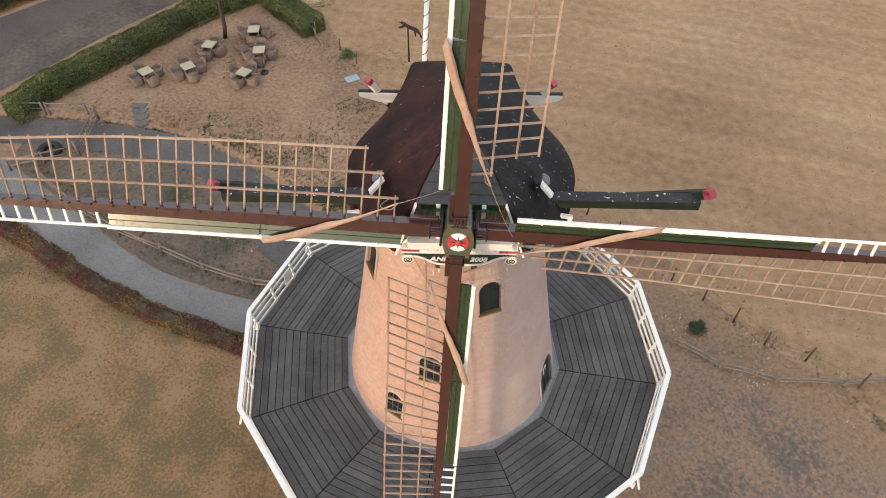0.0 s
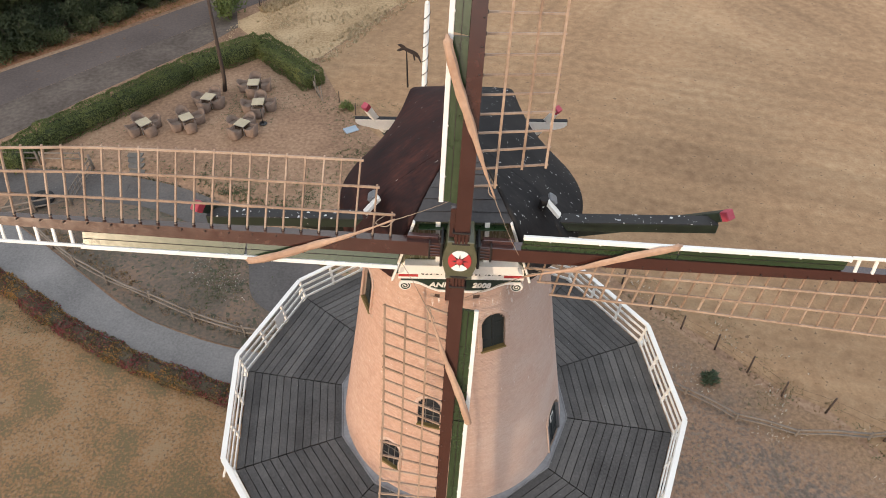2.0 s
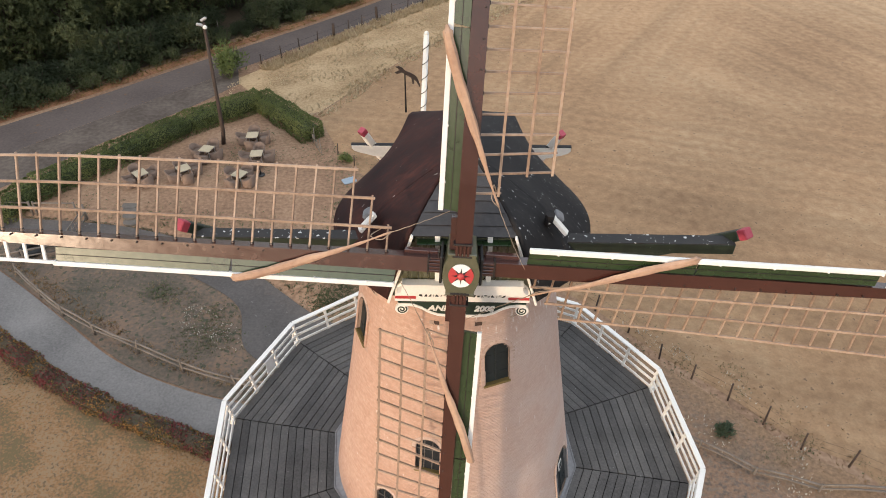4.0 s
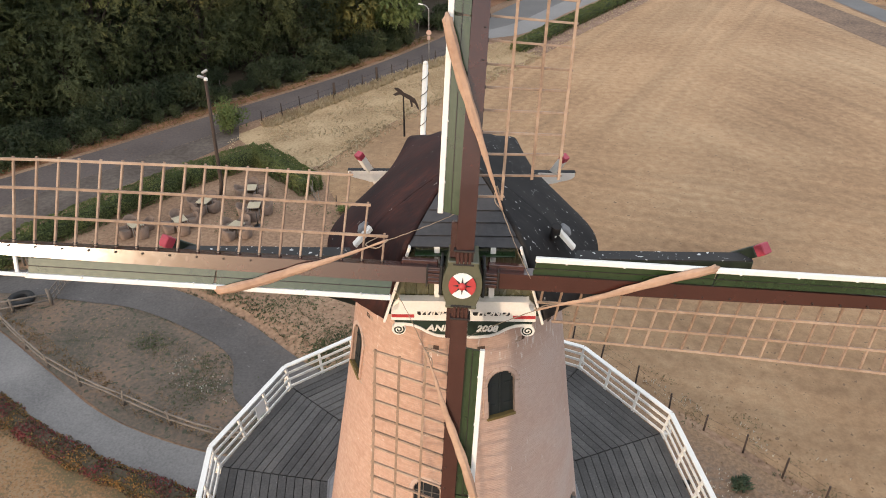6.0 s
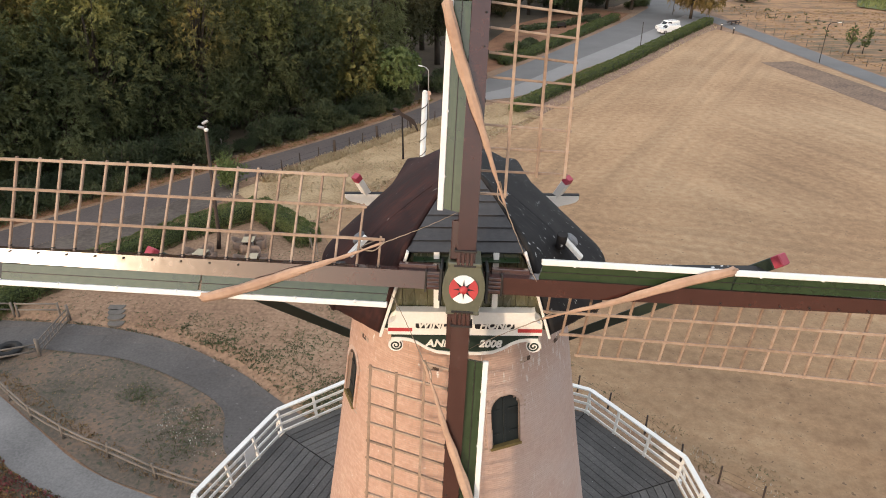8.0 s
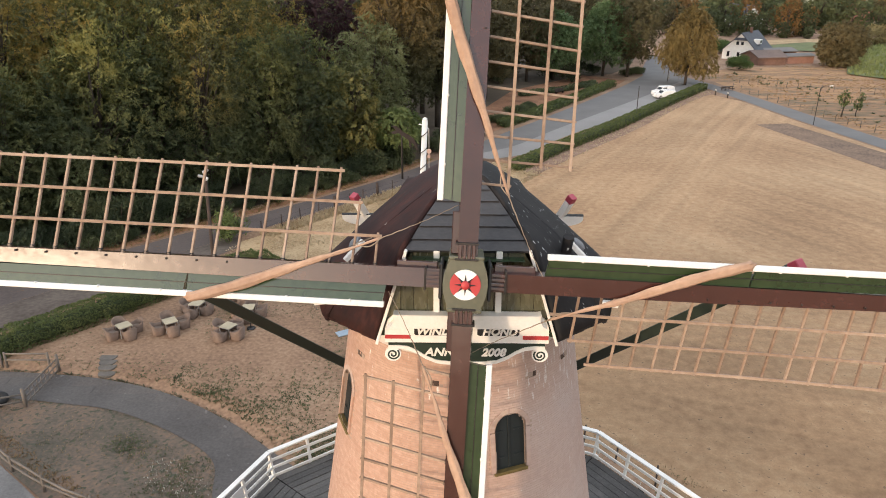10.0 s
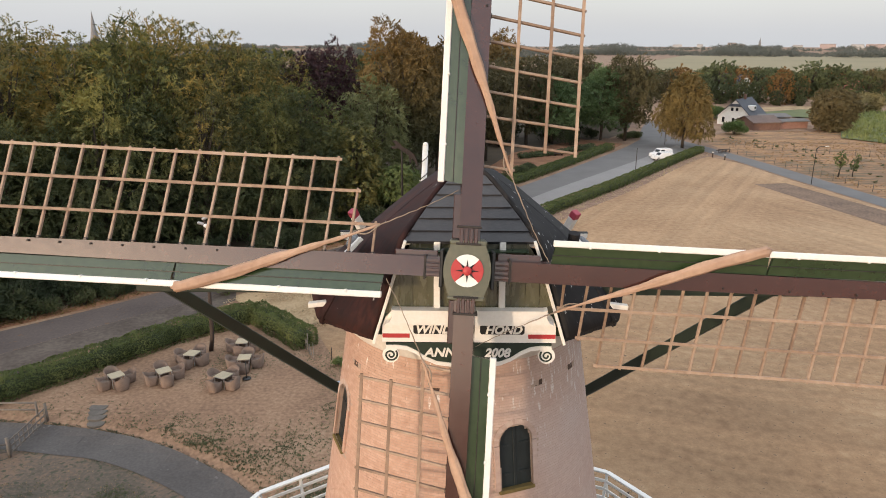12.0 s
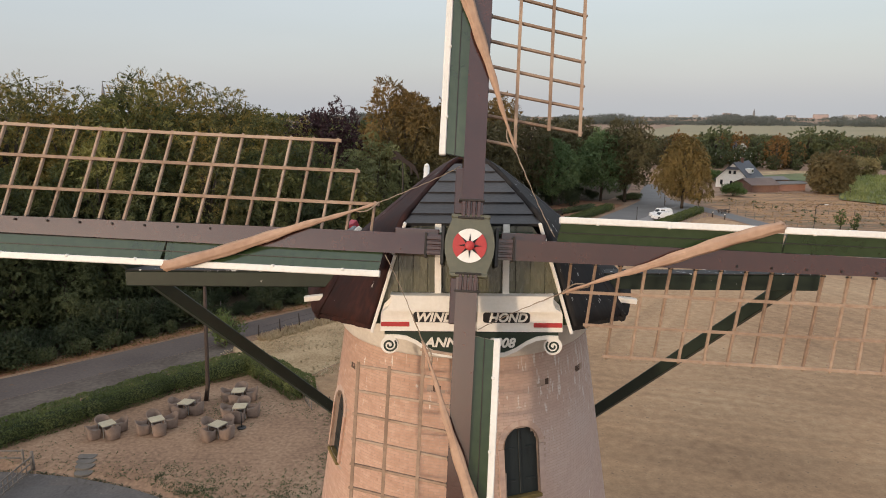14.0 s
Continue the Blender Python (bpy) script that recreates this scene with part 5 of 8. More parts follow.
for s in (-1, 1):
    tip = Vector((s * 6.80, -1.86, 17.62))
    d = (FOOT - tip).normalized()
    part("long_brace", Build().bar(tip + d * 0.24, FOOT, 0.24, 0.26, c=0.02), M_DGREEN, cap, "dark green brace down to the tail")
    part("brace_end", Build().bar(tip, tip + d * 0.24, 0.25, 0.27, c=0.02), M_PINKRED, cap, "faded red brace end")
    tip = Vector((s * 2.98, 3.16, 17.42))
    foot = Vector((0, 6.6, 9.6))
    d = (foot - tip).normalized()
    part("short_brace", Build().bar(tip + d * 0.2, tip + d * 1.5, 0.20, 0.20, c=0.015), M_CREAM, cap, "white upper end of the short brace")
    part("short_brace", Build().bar(tip + d * 1.5, foot, 0.20, 0.20, c=0.015), M_DGREEN, cap)
    part("brace_end", Build().bar(tip, tip + d * 0.2, 0.21, 0.21, c=0.015), M_PINKRED, cap)
    # small roofed cheek where the long beam leaves the cap
    part("beam_cheek", Build().bar((s * 2.06, -1.98, 18.11), (s * 2.42, -2.18, 17.76), 0.09, 0.24, (0, 1, 0), 0.01), M_CREAM, cap, "white cheek board beside the beam")
    part("eave_end", Build().bar((s * 2.78, -1.98, 16.78), (s * 3.14, -2.0, 16.74), 0.10, 0.13, (0, 1, 0), 0.01), M_CREAM, cap, "white board end at the eave corner")
    part("beam_hood", Build().box(0.24, 0.30, 0.12, Matrix.Translation((s * 2.26, -1.80, 18.0)) @ pose(0, 0, 0, 0, s * 38, 0), 0.03), M_LEAD, cap, "lead hood over the beam")

# weather vane at the back of the cap: a flat running dog of sheet iron
vane = thing("weather_vane", "flat sheet-iron weather vane shaped like a running dog", "weather vane")
part("rod", Build().tube([(-1.62, 3.78, 17.7), (-1.62, 3.78, 18.98)], [0.03, 0.02], 8), M_IRON, vane)
shape = [(-0.62, 0.10), (-0.50, 0.16), (-0.36, 0.14), (-0.20, 0.08), (0.10, 0.06), (0.30, 0.02), (0.46, -0.10), (0.62, -0.26), (0.60, -0.30), (0.40, -0.16), (0.26, -0.12), (0.34, -0.26), (0.30, -0.28), (0.14, -0.09), (-0.12, -0.05), (-0.30, -0.02),
         (-0.46, -0.12), (-0.56, -0.10), (-0.42, 0.03), (-0.50, 0.06)]
part("figure", Build().plate(shape, -0.012, 0.012, Matrix.Translation((-1.50, 3.78, 18.92)) @ pose(0, 0, 0, 0, 0, 24) @ pose(0, 0, 0, 0, 27, 0) @ Matrix.Diagonal((0.80, 1, 0.85, 1))), M_DPOST, vane, "rust-brown running dog of sheet iron")

# ---- gallery round the tower: twelve bays of planks with a white railing ----
gallery = thing("gallery", "twelve-sided plank gallery with a white railing", "gallery")
PH = 21.6
RO, RI = 8.34, 4.42


def ring(k, r, z):
    a = radians(PH + 30 * k)
    return Vector((r * math.cos(a), r * math.sin(a), z))


for k in range(24):
    a = radians(PH + 15 * k)
    r0, r1 = 4.0, (8.62 if k % 2 == 0 else 8.3)
    d = Vector((math.cos(a), math.sin(a), 0))
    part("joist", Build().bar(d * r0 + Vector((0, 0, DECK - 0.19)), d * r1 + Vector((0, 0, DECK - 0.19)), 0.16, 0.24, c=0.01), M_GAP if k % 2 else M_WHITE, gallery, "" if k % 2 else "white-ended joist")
    if k % 2 == 0:
        part("strut", Build().bar(d * 5.0 + Vector((0, 0, 3.2)), d * 7.6 + Vector((0, 0, DECK - 0.3)), 0.16, 0.16, c=0.01), M_WHITE, gallery, "white strut under the gallery")
ROWS_N = 13
rng = random.Random(4)
for k in range(12):
    for j in range(ROWS_N):
        r0 = RI + (RO - RI) * j / ROWS_N
        r1 = RI + (RO - RI) * (j + 1) / ROWS_N - 0.028
        a, b2, c2, d2 = ring(k, r0, DECK), ring(k, r1, DECK), ring(k + 1, r1, DECK), ring(k + 1, r0, DECK)
        gap = (d2 - a).normalized() * 0.022
        z = rng.uniform(-0.006, 0.006)
        up, dn = Vector((0, 0, z)), Vector((0, 0, z - 0.05))
        q = [a + gap, b2 + gap, c2 - gap, d2 - gap]
        bl = Build()
        bl.add([p + up for p in q] + [p + dn for p in q], [(0, 1, 2, 3), (7, 6, 5, 4), (0, 4, 5, 1), (1, 5, 6, 2), (2, 6, 7, 3), (3, 7, 4, 0)])
        part("plank", bl, M_DECK, gallery)
# sheet added below the planks, coloured as the shade in their gaps
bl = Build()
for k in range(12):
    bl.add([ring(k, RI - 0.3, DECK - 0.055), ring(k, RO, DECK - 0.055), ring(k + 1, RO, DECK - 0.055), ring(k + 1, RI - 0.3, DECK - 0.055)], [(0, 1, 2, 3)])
part("underlay", bl, M_GAP, gallery, "near-black sheet for the shade between the planks")
for k in range(12):                                      # kerb round the tower's foot
    bl = Build()
    p, q = ring(k, RI - 0.02, DECK + 0.02), ring(k + 1, RI - 0.02, DECK + 0.02)
    bl.bar(p, q, 0.06, 0.12, c=0.01)
    part("kerb", bl, M_LEAD, gallery, "grey kerb round the tower")
    bl = Build()
    a0, a1 = radians(PH + 30 * k), radians(PH + 30 * k + 30)
    inner = [Vector((4.12 * math.cos(t), 4.12 * math.sin(t), DECK + 0.10)) for t in np.linspace(a0, a1, 7)]
    outer = [p.lerp(q, t) + Vector((0, 0, 0.03)) for t in np.linspace(0, 1, 7)]
    bl.add(inner + outer, [(i, 7 + i, 8 + i, i + 1) for i in range(6)])
    part("flashing", bl, M_LEAD, gallery, "grey lead flashing")
HR = 0.97
for k in range(12):
    p0, p1 = ring(k, 8.38, DECK), ring(k + 1, 8.38, DECK)
    t0, t1 = ring(k, 8.58, DECK + HR), ring(k + 1, 8.58, DECK + HR)
    part("handrail", Build().bar(t0, t1, 0.19, 0.07, c=0.012), M_WHITE, gallery, "broad white handrail")
    for f in (0.04, 0.36, 0.66):
        part("rail", Build().bar(p0.lerp(t0, f), p1.lerp(t1, f), 0.055, 0.115, c=0.01), M_WHITE, gallery)
    for j in range(3):
        f = j / 3
        foot, head = p0.lerp(p1, f), t0.lerp(t1, f)
        part("post", Build().bar(foot + Vector((0, 0, -0.2)), head - Vector((0, 0, 0.03)), 0.10, 0.10, (head - foot).cross(p1 - p0), 0.012), M_WHITE, gallery)
        if j == 0:
            d = Vector((foot.x, foot.y, 0)).normalized()
            part("outer_stay", Build().bar(foot + d * 0.42 + Vector((0, 0, -0.16)), foot.lerp(head, 0.62) + d * 0.05, 0.07, 0.07, c=0.01), M_WHITE, gallery, "white outer stay of the railing")
# plain grey board on the railing
p, q = ring(4, 8.40, DECK), ring(5, 8.40, DECK)
mm = p.lerp(q, 0.43)
dd = (q - p).normalized()
part("rail_board", Build().bar(mm - dd * 0.27 + Vector((0, 0, 0.5)), mm + dd * 0.27 + Vector((0, 0, 0.5)), 0.04, 0.70, c=0.01), shade("pale_grey_board", ((0.66, 0.66, 0.65), (0.74, 0.74, 0.73)), 0.6, 2, 12, 0.05), gallery, "pale grey board")

# ---- terrace: tables, chairs, lamp, hedge ----
def make_chair():
    ch = thing("tub_chair", "brown wicker tub chair", "chair", "chairs round the terrace tables")
    def sq(a, r):
        """A rounded square."""
        c, d = math.cos(a), math.sin(a)
        k = r / (abs(c) ** 3.2 + abs(d) ** 3.2) ** (1 / 3.2)
        return k * c, k * d

    b = Build()
    n = 20
    for r, z in ((0.245, 0.0), (0.265, 0.2), (0.275, 0.42)):
        b.v += [(*sq(2 * math.pi * i / n, r), z) for i in range(n)]
    for l in range(2):
        for i in range(n):
            j = (i + 1) % n
            b.f.append((l * n + i, l * n + j, l * n + n + j, l * n + n + i))
    b.f.append(tuple(range(2 * n, 3 * n)))
    part("seat", b, M_WICKER, ch, "", True)
    b = Build()
    m = 23
    for t in (0, 1):
        for i in range(m):
            a = radians(-42 + 264 * i / (m - 1))
            hgt = 0.60 + 0.27 * max(0.0, math.sin(a)) ** 1.6
            for r, z in ((0.285 - 0.045 * t, 0.02 + 0.39 * t), (0.335 - 0.045 * t + 0.03 * max(0.0, math.sin(a)), hgt)):
                b.v.append((*sq(a, r), z))
    k = 2 * m
    for i in range(m - 1):
        a = 2 * i
        b.f += [(a, a + 2, a + 3, a + 1), (k + a, k + a + 1, k + a + 3, k + a + 2), (a + 1, a + 3, k + a + 3, k + a + 1)]
    b.f += [(0, 1, k + 1, k), (k - 2, 2 * k - 2, 2 * k - 1, k - 1)]
    part("backrest", b, M_WICKER, ch, "", True)
    part("cushion", Build().lathe([(0.0, 0.455), (0.2, 0.455), (0.245, 0.435), (0.25, 0.42)], n=14), shade("faded_brown_cushion", ((0.12, 0.085, 0.065), (0.18, 0.135, 0.105)), 0.9, 3, 20, 0.2), ch, "", True)
    return ch


def make_table():
    tb = thing("terrace_table", "square table with a pale slatted top and grey metal legs", "table", "terrace tables")
    for i in range(7):
        part("slat", Build().box(0.88, 0.119, 0.03, pose(0, -0.378 + 0.126 * i, 0.755), 0.006), M_TABLE, tb)
    part("frame_rail", Build().box(0.80, 0.03, 0.06, pose(0, -0.40, 0.71), 0.006), M_ALU, tb)
    part("frame_rail", Build().box(0.80, 0.03, 0.06, pose(0, 0.40, 0.71), 0.006), M_ALU, tb)
    for x in (-0.40, 0.40):
        part("frame_rail", Build().box(0.03, 0.77, 0.06, pose(x, 0, 0.71), 0.006), M_ALU, tb)
        for y in (-0.40, 0.40):
            part("leg", Build().box(0.05, 0.05, 0.74, pose(x, y, 0.37), 0.008), M_ALU, tb)
    return tb


chair, table = make_chair(), make_table()
PLACES = [(-22.24, 26.2, 45, 0), (-19.39, 26.92, 38, 0), (-18.48, 29.63, -14, 0), (-15.54, 31.75, 4, 0), (-14.62, 29.06, 5, 0), (-15.2, 26.29, -25, 0)]
first_c = first_t = True
rng = random.Random(11)
for x, y, turn, off in PLACES:
    tm = pose(x, y, 0.012, 0, 0, turn)
    if first_t:
        table.matrix_basis = tm
        first_t = False
    else:
        copy_thing(table, tm)
    for k in range(4):
        a = radians(turn + off + 90 * k + rng.uniform(-5, 5))
        d = 0.80 + rng.uniform(-0.05, 0.07)
        cm = pose(x + d * math.cos(a), y + d * math.sin(a), 0.012, 0, 0, math.degrees(a) - 90 + rng.uniform(-9, 9)) @ Matrix.Diagonal((1.16, 1.16, 1.04, 1))
        if first_c:
            chair.matrix_basis = cm
            first_c = False
        else:
            copy_thing(chair, cm)

foot = thing("parasol_foot", "black round parasol foot with a short tube", "parasol foot")
part("plate", Build().lathe([(0.0, 0.0), (0.29, 0.0), (0.30, 0.03), (0.27, 0.06), (0.05, 0.08)], pose(-14.0, 27.3, 0.01)), M_BLACK, foot, "", True)
part("tube", Build().tube([(-14.0, 27.3, 0.06), (-14.0, 27.3, 1.25)], 0.028, 10), M_BLACK, foot, "", True)

lamp = thing("floodlight_mast", "tall brown timber mast with two white floodlights", "floodlight")
part("mast", Build().tube([(-17.9, 31.7, -0.1), (-17.6, 31.4, 1.2), (-16.8, 30.0, 10.2)], [0.17, 0.15, 0.10], 10), M_DPOST, lamp, "", True)
for dx, dz, tilt in ((0.05, 0.25, -25), (-0.28, -0.12, 20)):
    c = Vector((-16.8 + dx, 29.95, 10.2 + dz))
    part("floodlight", Build().box(0.44, 0.24, 0.18, Matrix.Translation(c) @ pose(0, 0, 0, -25, tilt, 20), 0.04), M_ALU, lamp, "white floodlight")
    part("bracket", Build().bar(c, (-16.8, 30.0, 10.1), 0.05, 0.05), M_IRON, lamp)
part("lamp_glass", Build().lathe([(0.0, -0.14), (0.13, -0.08), (0.15, 0.04), (0.08, 0.12), (0.0, 0.13)], pose(-16.72, 29.85, 9.95), 14), M_WHITE, lamp, "", True)


def hedge_row(name, line, width, tall, density, size, material, label, seed, core=M_HCORE, category="hedge"):
    """A clipped hedge along a line of x, y: leafy skin over a solid core of darker bars."""
    rng = np.random.default_rng(seed)
    hd = thing(name, label, category)
    P = [Vector((x, y, 0)) for x, y in line]
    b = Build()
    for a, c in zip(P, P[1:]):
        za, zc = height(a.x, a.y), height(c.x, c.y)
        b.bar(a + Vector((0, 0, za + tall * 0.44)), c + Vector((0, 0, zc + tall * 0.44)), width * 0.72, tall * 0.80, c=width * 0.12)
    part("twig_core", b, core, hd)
    vs = []
    for e, f in ((P[0], P[1]), (P[-1], P[-2])):           # leafy ends
        d = (e - f).normalized()
        side = Vector((-d.y, d.x, 0))
        for k in range(int(width * tall * density * 1.3)):
            o, z = rng.uniform(-0.5, 0.5) * width, rng.uniform(0, 1.0) * tall
            q = e + d * (0.12 + 0.05 * rng.normal() - 0.25 * (abs(o) / width) ** 2) + side * o
            vs.append((q.x, q.y, height(q.x, q.y) + z))
    for a, c in zip(P, P[1:]):
        d = c - a
        L = d.length
        d.normalize()
        side = Vector((-d.y, d.x, 0))
        n = int(L * (width + 2 * tall) * density)
        s = rng.random(n) * L
        u = rng.random(n) * (width + 2 * tall)
        bulge = 0.06 * np.sin(s * 1.7 + seed) + 0.05 * np.sin(s * 4.1) + rng.normal(size=n) * 0.05
        o = np.where(u < tall, -width / 2 - bulge, np.where(u > tall + width, width / 2 + bulge, u - tall - width / 2))
        z = np.where(u < tall, u, np.where(u > tall + width, u - tall - width, tall + bulge))
        edge = np.clip((z - tall * 0.75) / (tall * 0.25), 0, 1) * 0.10 * width
        o = o - np.sign(o) * edge * (np.abs(o) > width * 0.4)
        za, zc = height(a.x, a.y), height(c.x, c.y)
        for k in range(n):
            vs.append((a.x + d.x * s[k] + side.x * o[k], a.y + d.y * s[k] + side.y * o[k], za + (zc - za) * s[k] / L + z[k]))
    p = np.array(vs)
    n = len(p)
    t = rng.normal(size=(n, 3))
    t /= np.linalg.norm(t, axis=1)[:, None]
    q = np.cross(t, rng.normal(size=(n, 3)))
    q /= np.linalg.norm(q, axis=1)[:, None]
    s = (size * (0.6 + 0.8 * rng.random(n)))[:, None]
    v = np.stack([p - t * s, p + q * s * 0.55, p + t * s, p - q * s * 0.55], 1).reshape(-1, 3)
    leaf_object("foliage", v, np.arange(4 * n).reshape(-1, 4), material, hd)
    return hd


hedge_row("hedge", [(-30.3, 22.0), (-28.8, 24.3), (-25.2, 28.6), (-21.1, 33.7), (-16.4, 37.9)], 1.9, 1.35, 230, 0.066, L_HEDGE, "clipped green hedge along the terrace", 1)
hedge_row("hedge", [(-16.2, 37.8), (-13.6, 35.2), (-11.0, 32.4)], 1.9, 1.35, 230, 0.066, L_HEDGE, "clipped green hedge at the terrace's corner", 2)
hedge_row("low_hedge", [(-33.6, 15.95), (-28.6, 12.98), (-25.15, 11.12), (-20.65, 8.22), (-16.3, 6.04), (-11.2, 4.22), (-7.3, 2.95)], 1.08, 0.46, 260, 0.06, L_HEATH, "low reddish-brown heath hedge along the gravel drive", 3, M_HEATHCORE)
hedge_row("street_hedge", [(7.6, 68.2), (14.0, 77.6), (25.4, 93.0), (41.6, 117.0), (51.2, 130.6)], 1.9, 1.15, 70, 0.10, L_HEDGE, "long clipped hedge between field and street", 5)
hedge_row("garden_hedge", [(7.6, 93.0), (13.2, 101.2), (25.0, 120.4), (33.4, 134.6)], 2.0, 1.15, 70, 0.10, L_HEDGE, "clipped garden hedge along the street", 6)
hedge_row("garden_hedge", [(13.0, 121), (22, 127), (30, 136)], 1.6, 0.9, 22, 0.17, L_DARK, "inner clipped hedge of the garden", 7)

# rustic fence of split rails beside the gravel drive
fence = thing("rustic_fence", "grey split-rail fence beside the gravel drive", "fence")
line = [(-26.5, 16.4), (-24.2, 14.5), (-22.2, 13.0), (-19.8, 11.6), (-16.9, 10.3), (-14.1, 9.0), (-11.1, 8.0), (-8.2, 7.6)]
rng = random.Random(5)
for i, (x, y) in enumerate(line):
    z = height(x, y)
    part("post", Build().tube([(x, y, z - 0.1), (x + rng.uniform(-0.04, 0.04), y, z + 0.5), (x + rng.uniform(-0.06, 0.06), y + rng.uniform(-0.05, 0.05), z + 0.98)], [0.075, 0.07, 0.065], 8), M_POST, fence, "", True)
    if i:
        (px, py), pz = line[i - 1], height(*line[i - 1])
        for hgt in (0.42, 0.82):
            mid_p = ((x + px) / 2 + rng.uniform(-0.05, 0.05), (y + py) / 2 + rng.uniform(-0.05, 0.05), (z + pz) / 2 + hgt + rng.uniform(-0.06, 0.04))
            part("rail", Build().tube([(px, py, pz + hgt), mid_p, (x, y, z + hgt + rng.uniform(-0.05, 0.05))], [0.05, 0.055, 0.045], 7), M_POST, fence, "", True)

# gate across the footpath and a rail bench behind it
gate = thing("metal_gate", "weathered grey double-rail gate across the footpath", "gate")
ga, gb = Vector((-24.7, 18.5, -0.45)), Vector((-24.5, 21.9, -0.25))
for p in (ga, gb):
    part("gate_post", Build().tube([p, p + Vector((0, 0, 1.25))], [0.11, 0.09], 8), M_POST, gate, "", True)
for hgt in (0.25, 0.6, 0.98):
    part("gate_rail", Build().bar(ga + Vector((0, 0, hgt)), gb + Vector((0, 0, hgt)), 0.05, 0.07), M_POST, gate)
for k in range(9):
    p = ga.lerp(gb, (k + 0.5) / 9)
    part("picket", Build().bar(p + Vector((0, 0, 0.12)), p + Vector((0, 0, 1.05)), 0.03, 0.05, (0, 1, 0)), M_POST, gate)
for x0 in (-31.0, -28.0):
    f2 = thing("rail_fence", "grey two-rail timber fence by the terrace entrance", "fence", "rail fences")
    for x in (x0, x0 + 2.7):
        part("post", Build().tube([(x, 22.3, -0.3), (x, 22.3, 0.9)], [0.08, 0.07], 8), M_POST, f2, "", True)
    for hgt in (0.35, 0.8):
        part("rail", Build().tube([(x0, 22.3, hgt), (x0 + 2.7, 22.3, hgt + 0.02)], 0.055, 8), M_POST, f2, "", True)

f3 = thing("rail_fence", "grey two-rail timber fence beside the gate", "fence", "rail fences")
fa, fb = Vector((-24.75, 18.45, -0.45)), Vector((-28.6, 17.0, -0.45))
for t in (0.5, 1.0):
    p = fa.lerp(fb, t)
    part("post", Build().tube([p, p + Vector((0, 0, 1.0))], [0.08, 0.07], 8), M_POST, f3, "", True)
for hgt in (0.42, 0.88):
    part("rail", Build().tube([fa + Vector((0, 0, hgt)), fa.lerp(fb, 0.5) + Vector((0, 0, hgt + 0.02)), fb + Vector((0, 0, hgt))], 0.055, 8), M_POST, f3, "", True)
tyre = thing("tractor_tyre", "old black tractor tyre lying flat by the fence", "tyre")
part("tread", Build().lathe([(0.40, 0.05), (0.52, 0.0), (0.72, 0.02), (0.78, 0.10), (0.78, 0.26), (0.72, 0.34), (0.52, 0.36), (0.40, 0.31), (0.37, 0.18), (0.40, 0.05)], pose(-26.7, 18.75, -0.38), 28), M_TYRE, tyre, "", True)
stairs = thing("terrace_steps", "four rounded grey stone steps up the bank", "steps")
for k in range(4):
    x, y = -21.4 - 0.22 * k, 21.55 + 0.55 * k
    b = Build()
    arc = [(0.52 * math.cos(t), -0.34 * math.sin(t)) for t in np.linspace(0, math.pi, 11)] + [(-0.52, 0.30), (0.52, 0.30)]
    zt = max(height(x, y) + 0.05, -0.45 + 0.12 * k + 0.12)
    n = len(arc)
    b.add([(x + px, y + py, z) for z in (zt, zt - 0.3) for px, py in arc], [tuple(range(n - 1, -1, -1))] + [(i, i + 1 if i + 1 < n else 0, (i + 1) % n + n, i + n) for i in range(n)])
    part("step", b, shade("grey_stone_step", ((0.085, 0.075, 0.064), (0.15, 0.132, 0.115)), 0.9, 1.5, 8, 0.3) if k == 0 else bpy.data.materials["grey_stone_step"], stairs)

# field fence: dark posts with wire
rng = random.Random(8)
fence = thing("field_fence", "row of thin dark posts with wire at the field's edge", "fence")
line = [(5.4, 16.9), (6.8, 15.3), (8.1, 13.7), (9.7, 12.0), (11.0, 10.1), (12.35, 8.8), (13.8, 7.4), (15.1, 6.0), (16.4, 4.6), (18.2, 3.7), (20.4, 2.2), (23, 0.2)]
tops = []
for x, y in line:
    t = (x + rng.uniform(-0.1, 0.1), y + rng.uniform(-0.1, 0.1), 1.2 + rng.uniform(-0.15, 0.2))
    tops.append(t)
    part("post", Build().tube([(x, y, -0.5), t], [0.055, 0.045], 7), M_DPOST, fence, "", True)
for a, c in zip(tops, tops[1:]):
    for f in (0.5, 0.85):
        part("wire", Build().tube([(a[0], a[1], a[2] * f), (c[0], c[1], c[2] * f)], 0.004, 4, False), M_IRON, fence)
fence = thing("low_rail_fence", "low curved rail of pale weathered poles", "fence")
line = [(9.4, 5.9), (11.6, 4.6), (13.7, 3.2), (16.3, 2.4), (19.7, 2.3), (23, 2.6)]
for i, (x, y) in enumerate(line):
    part("post", Build().tube([(x, y, -0.5), (x, y, 0.55)], [0.07, 0.06], 7), M_POST, fence, "", True)
    if i:
        px, py = line[i - 1]
        for hgt in (0.2, 0.5):
            part("rail", Build().tube([(px, py, hgt), ((x + px) / 2, (y + py) / 2 + 0.05, hgt + 0.02), (x, y, hgt - 0.02)], 0.05, 7), M_POST, fence, "", True)

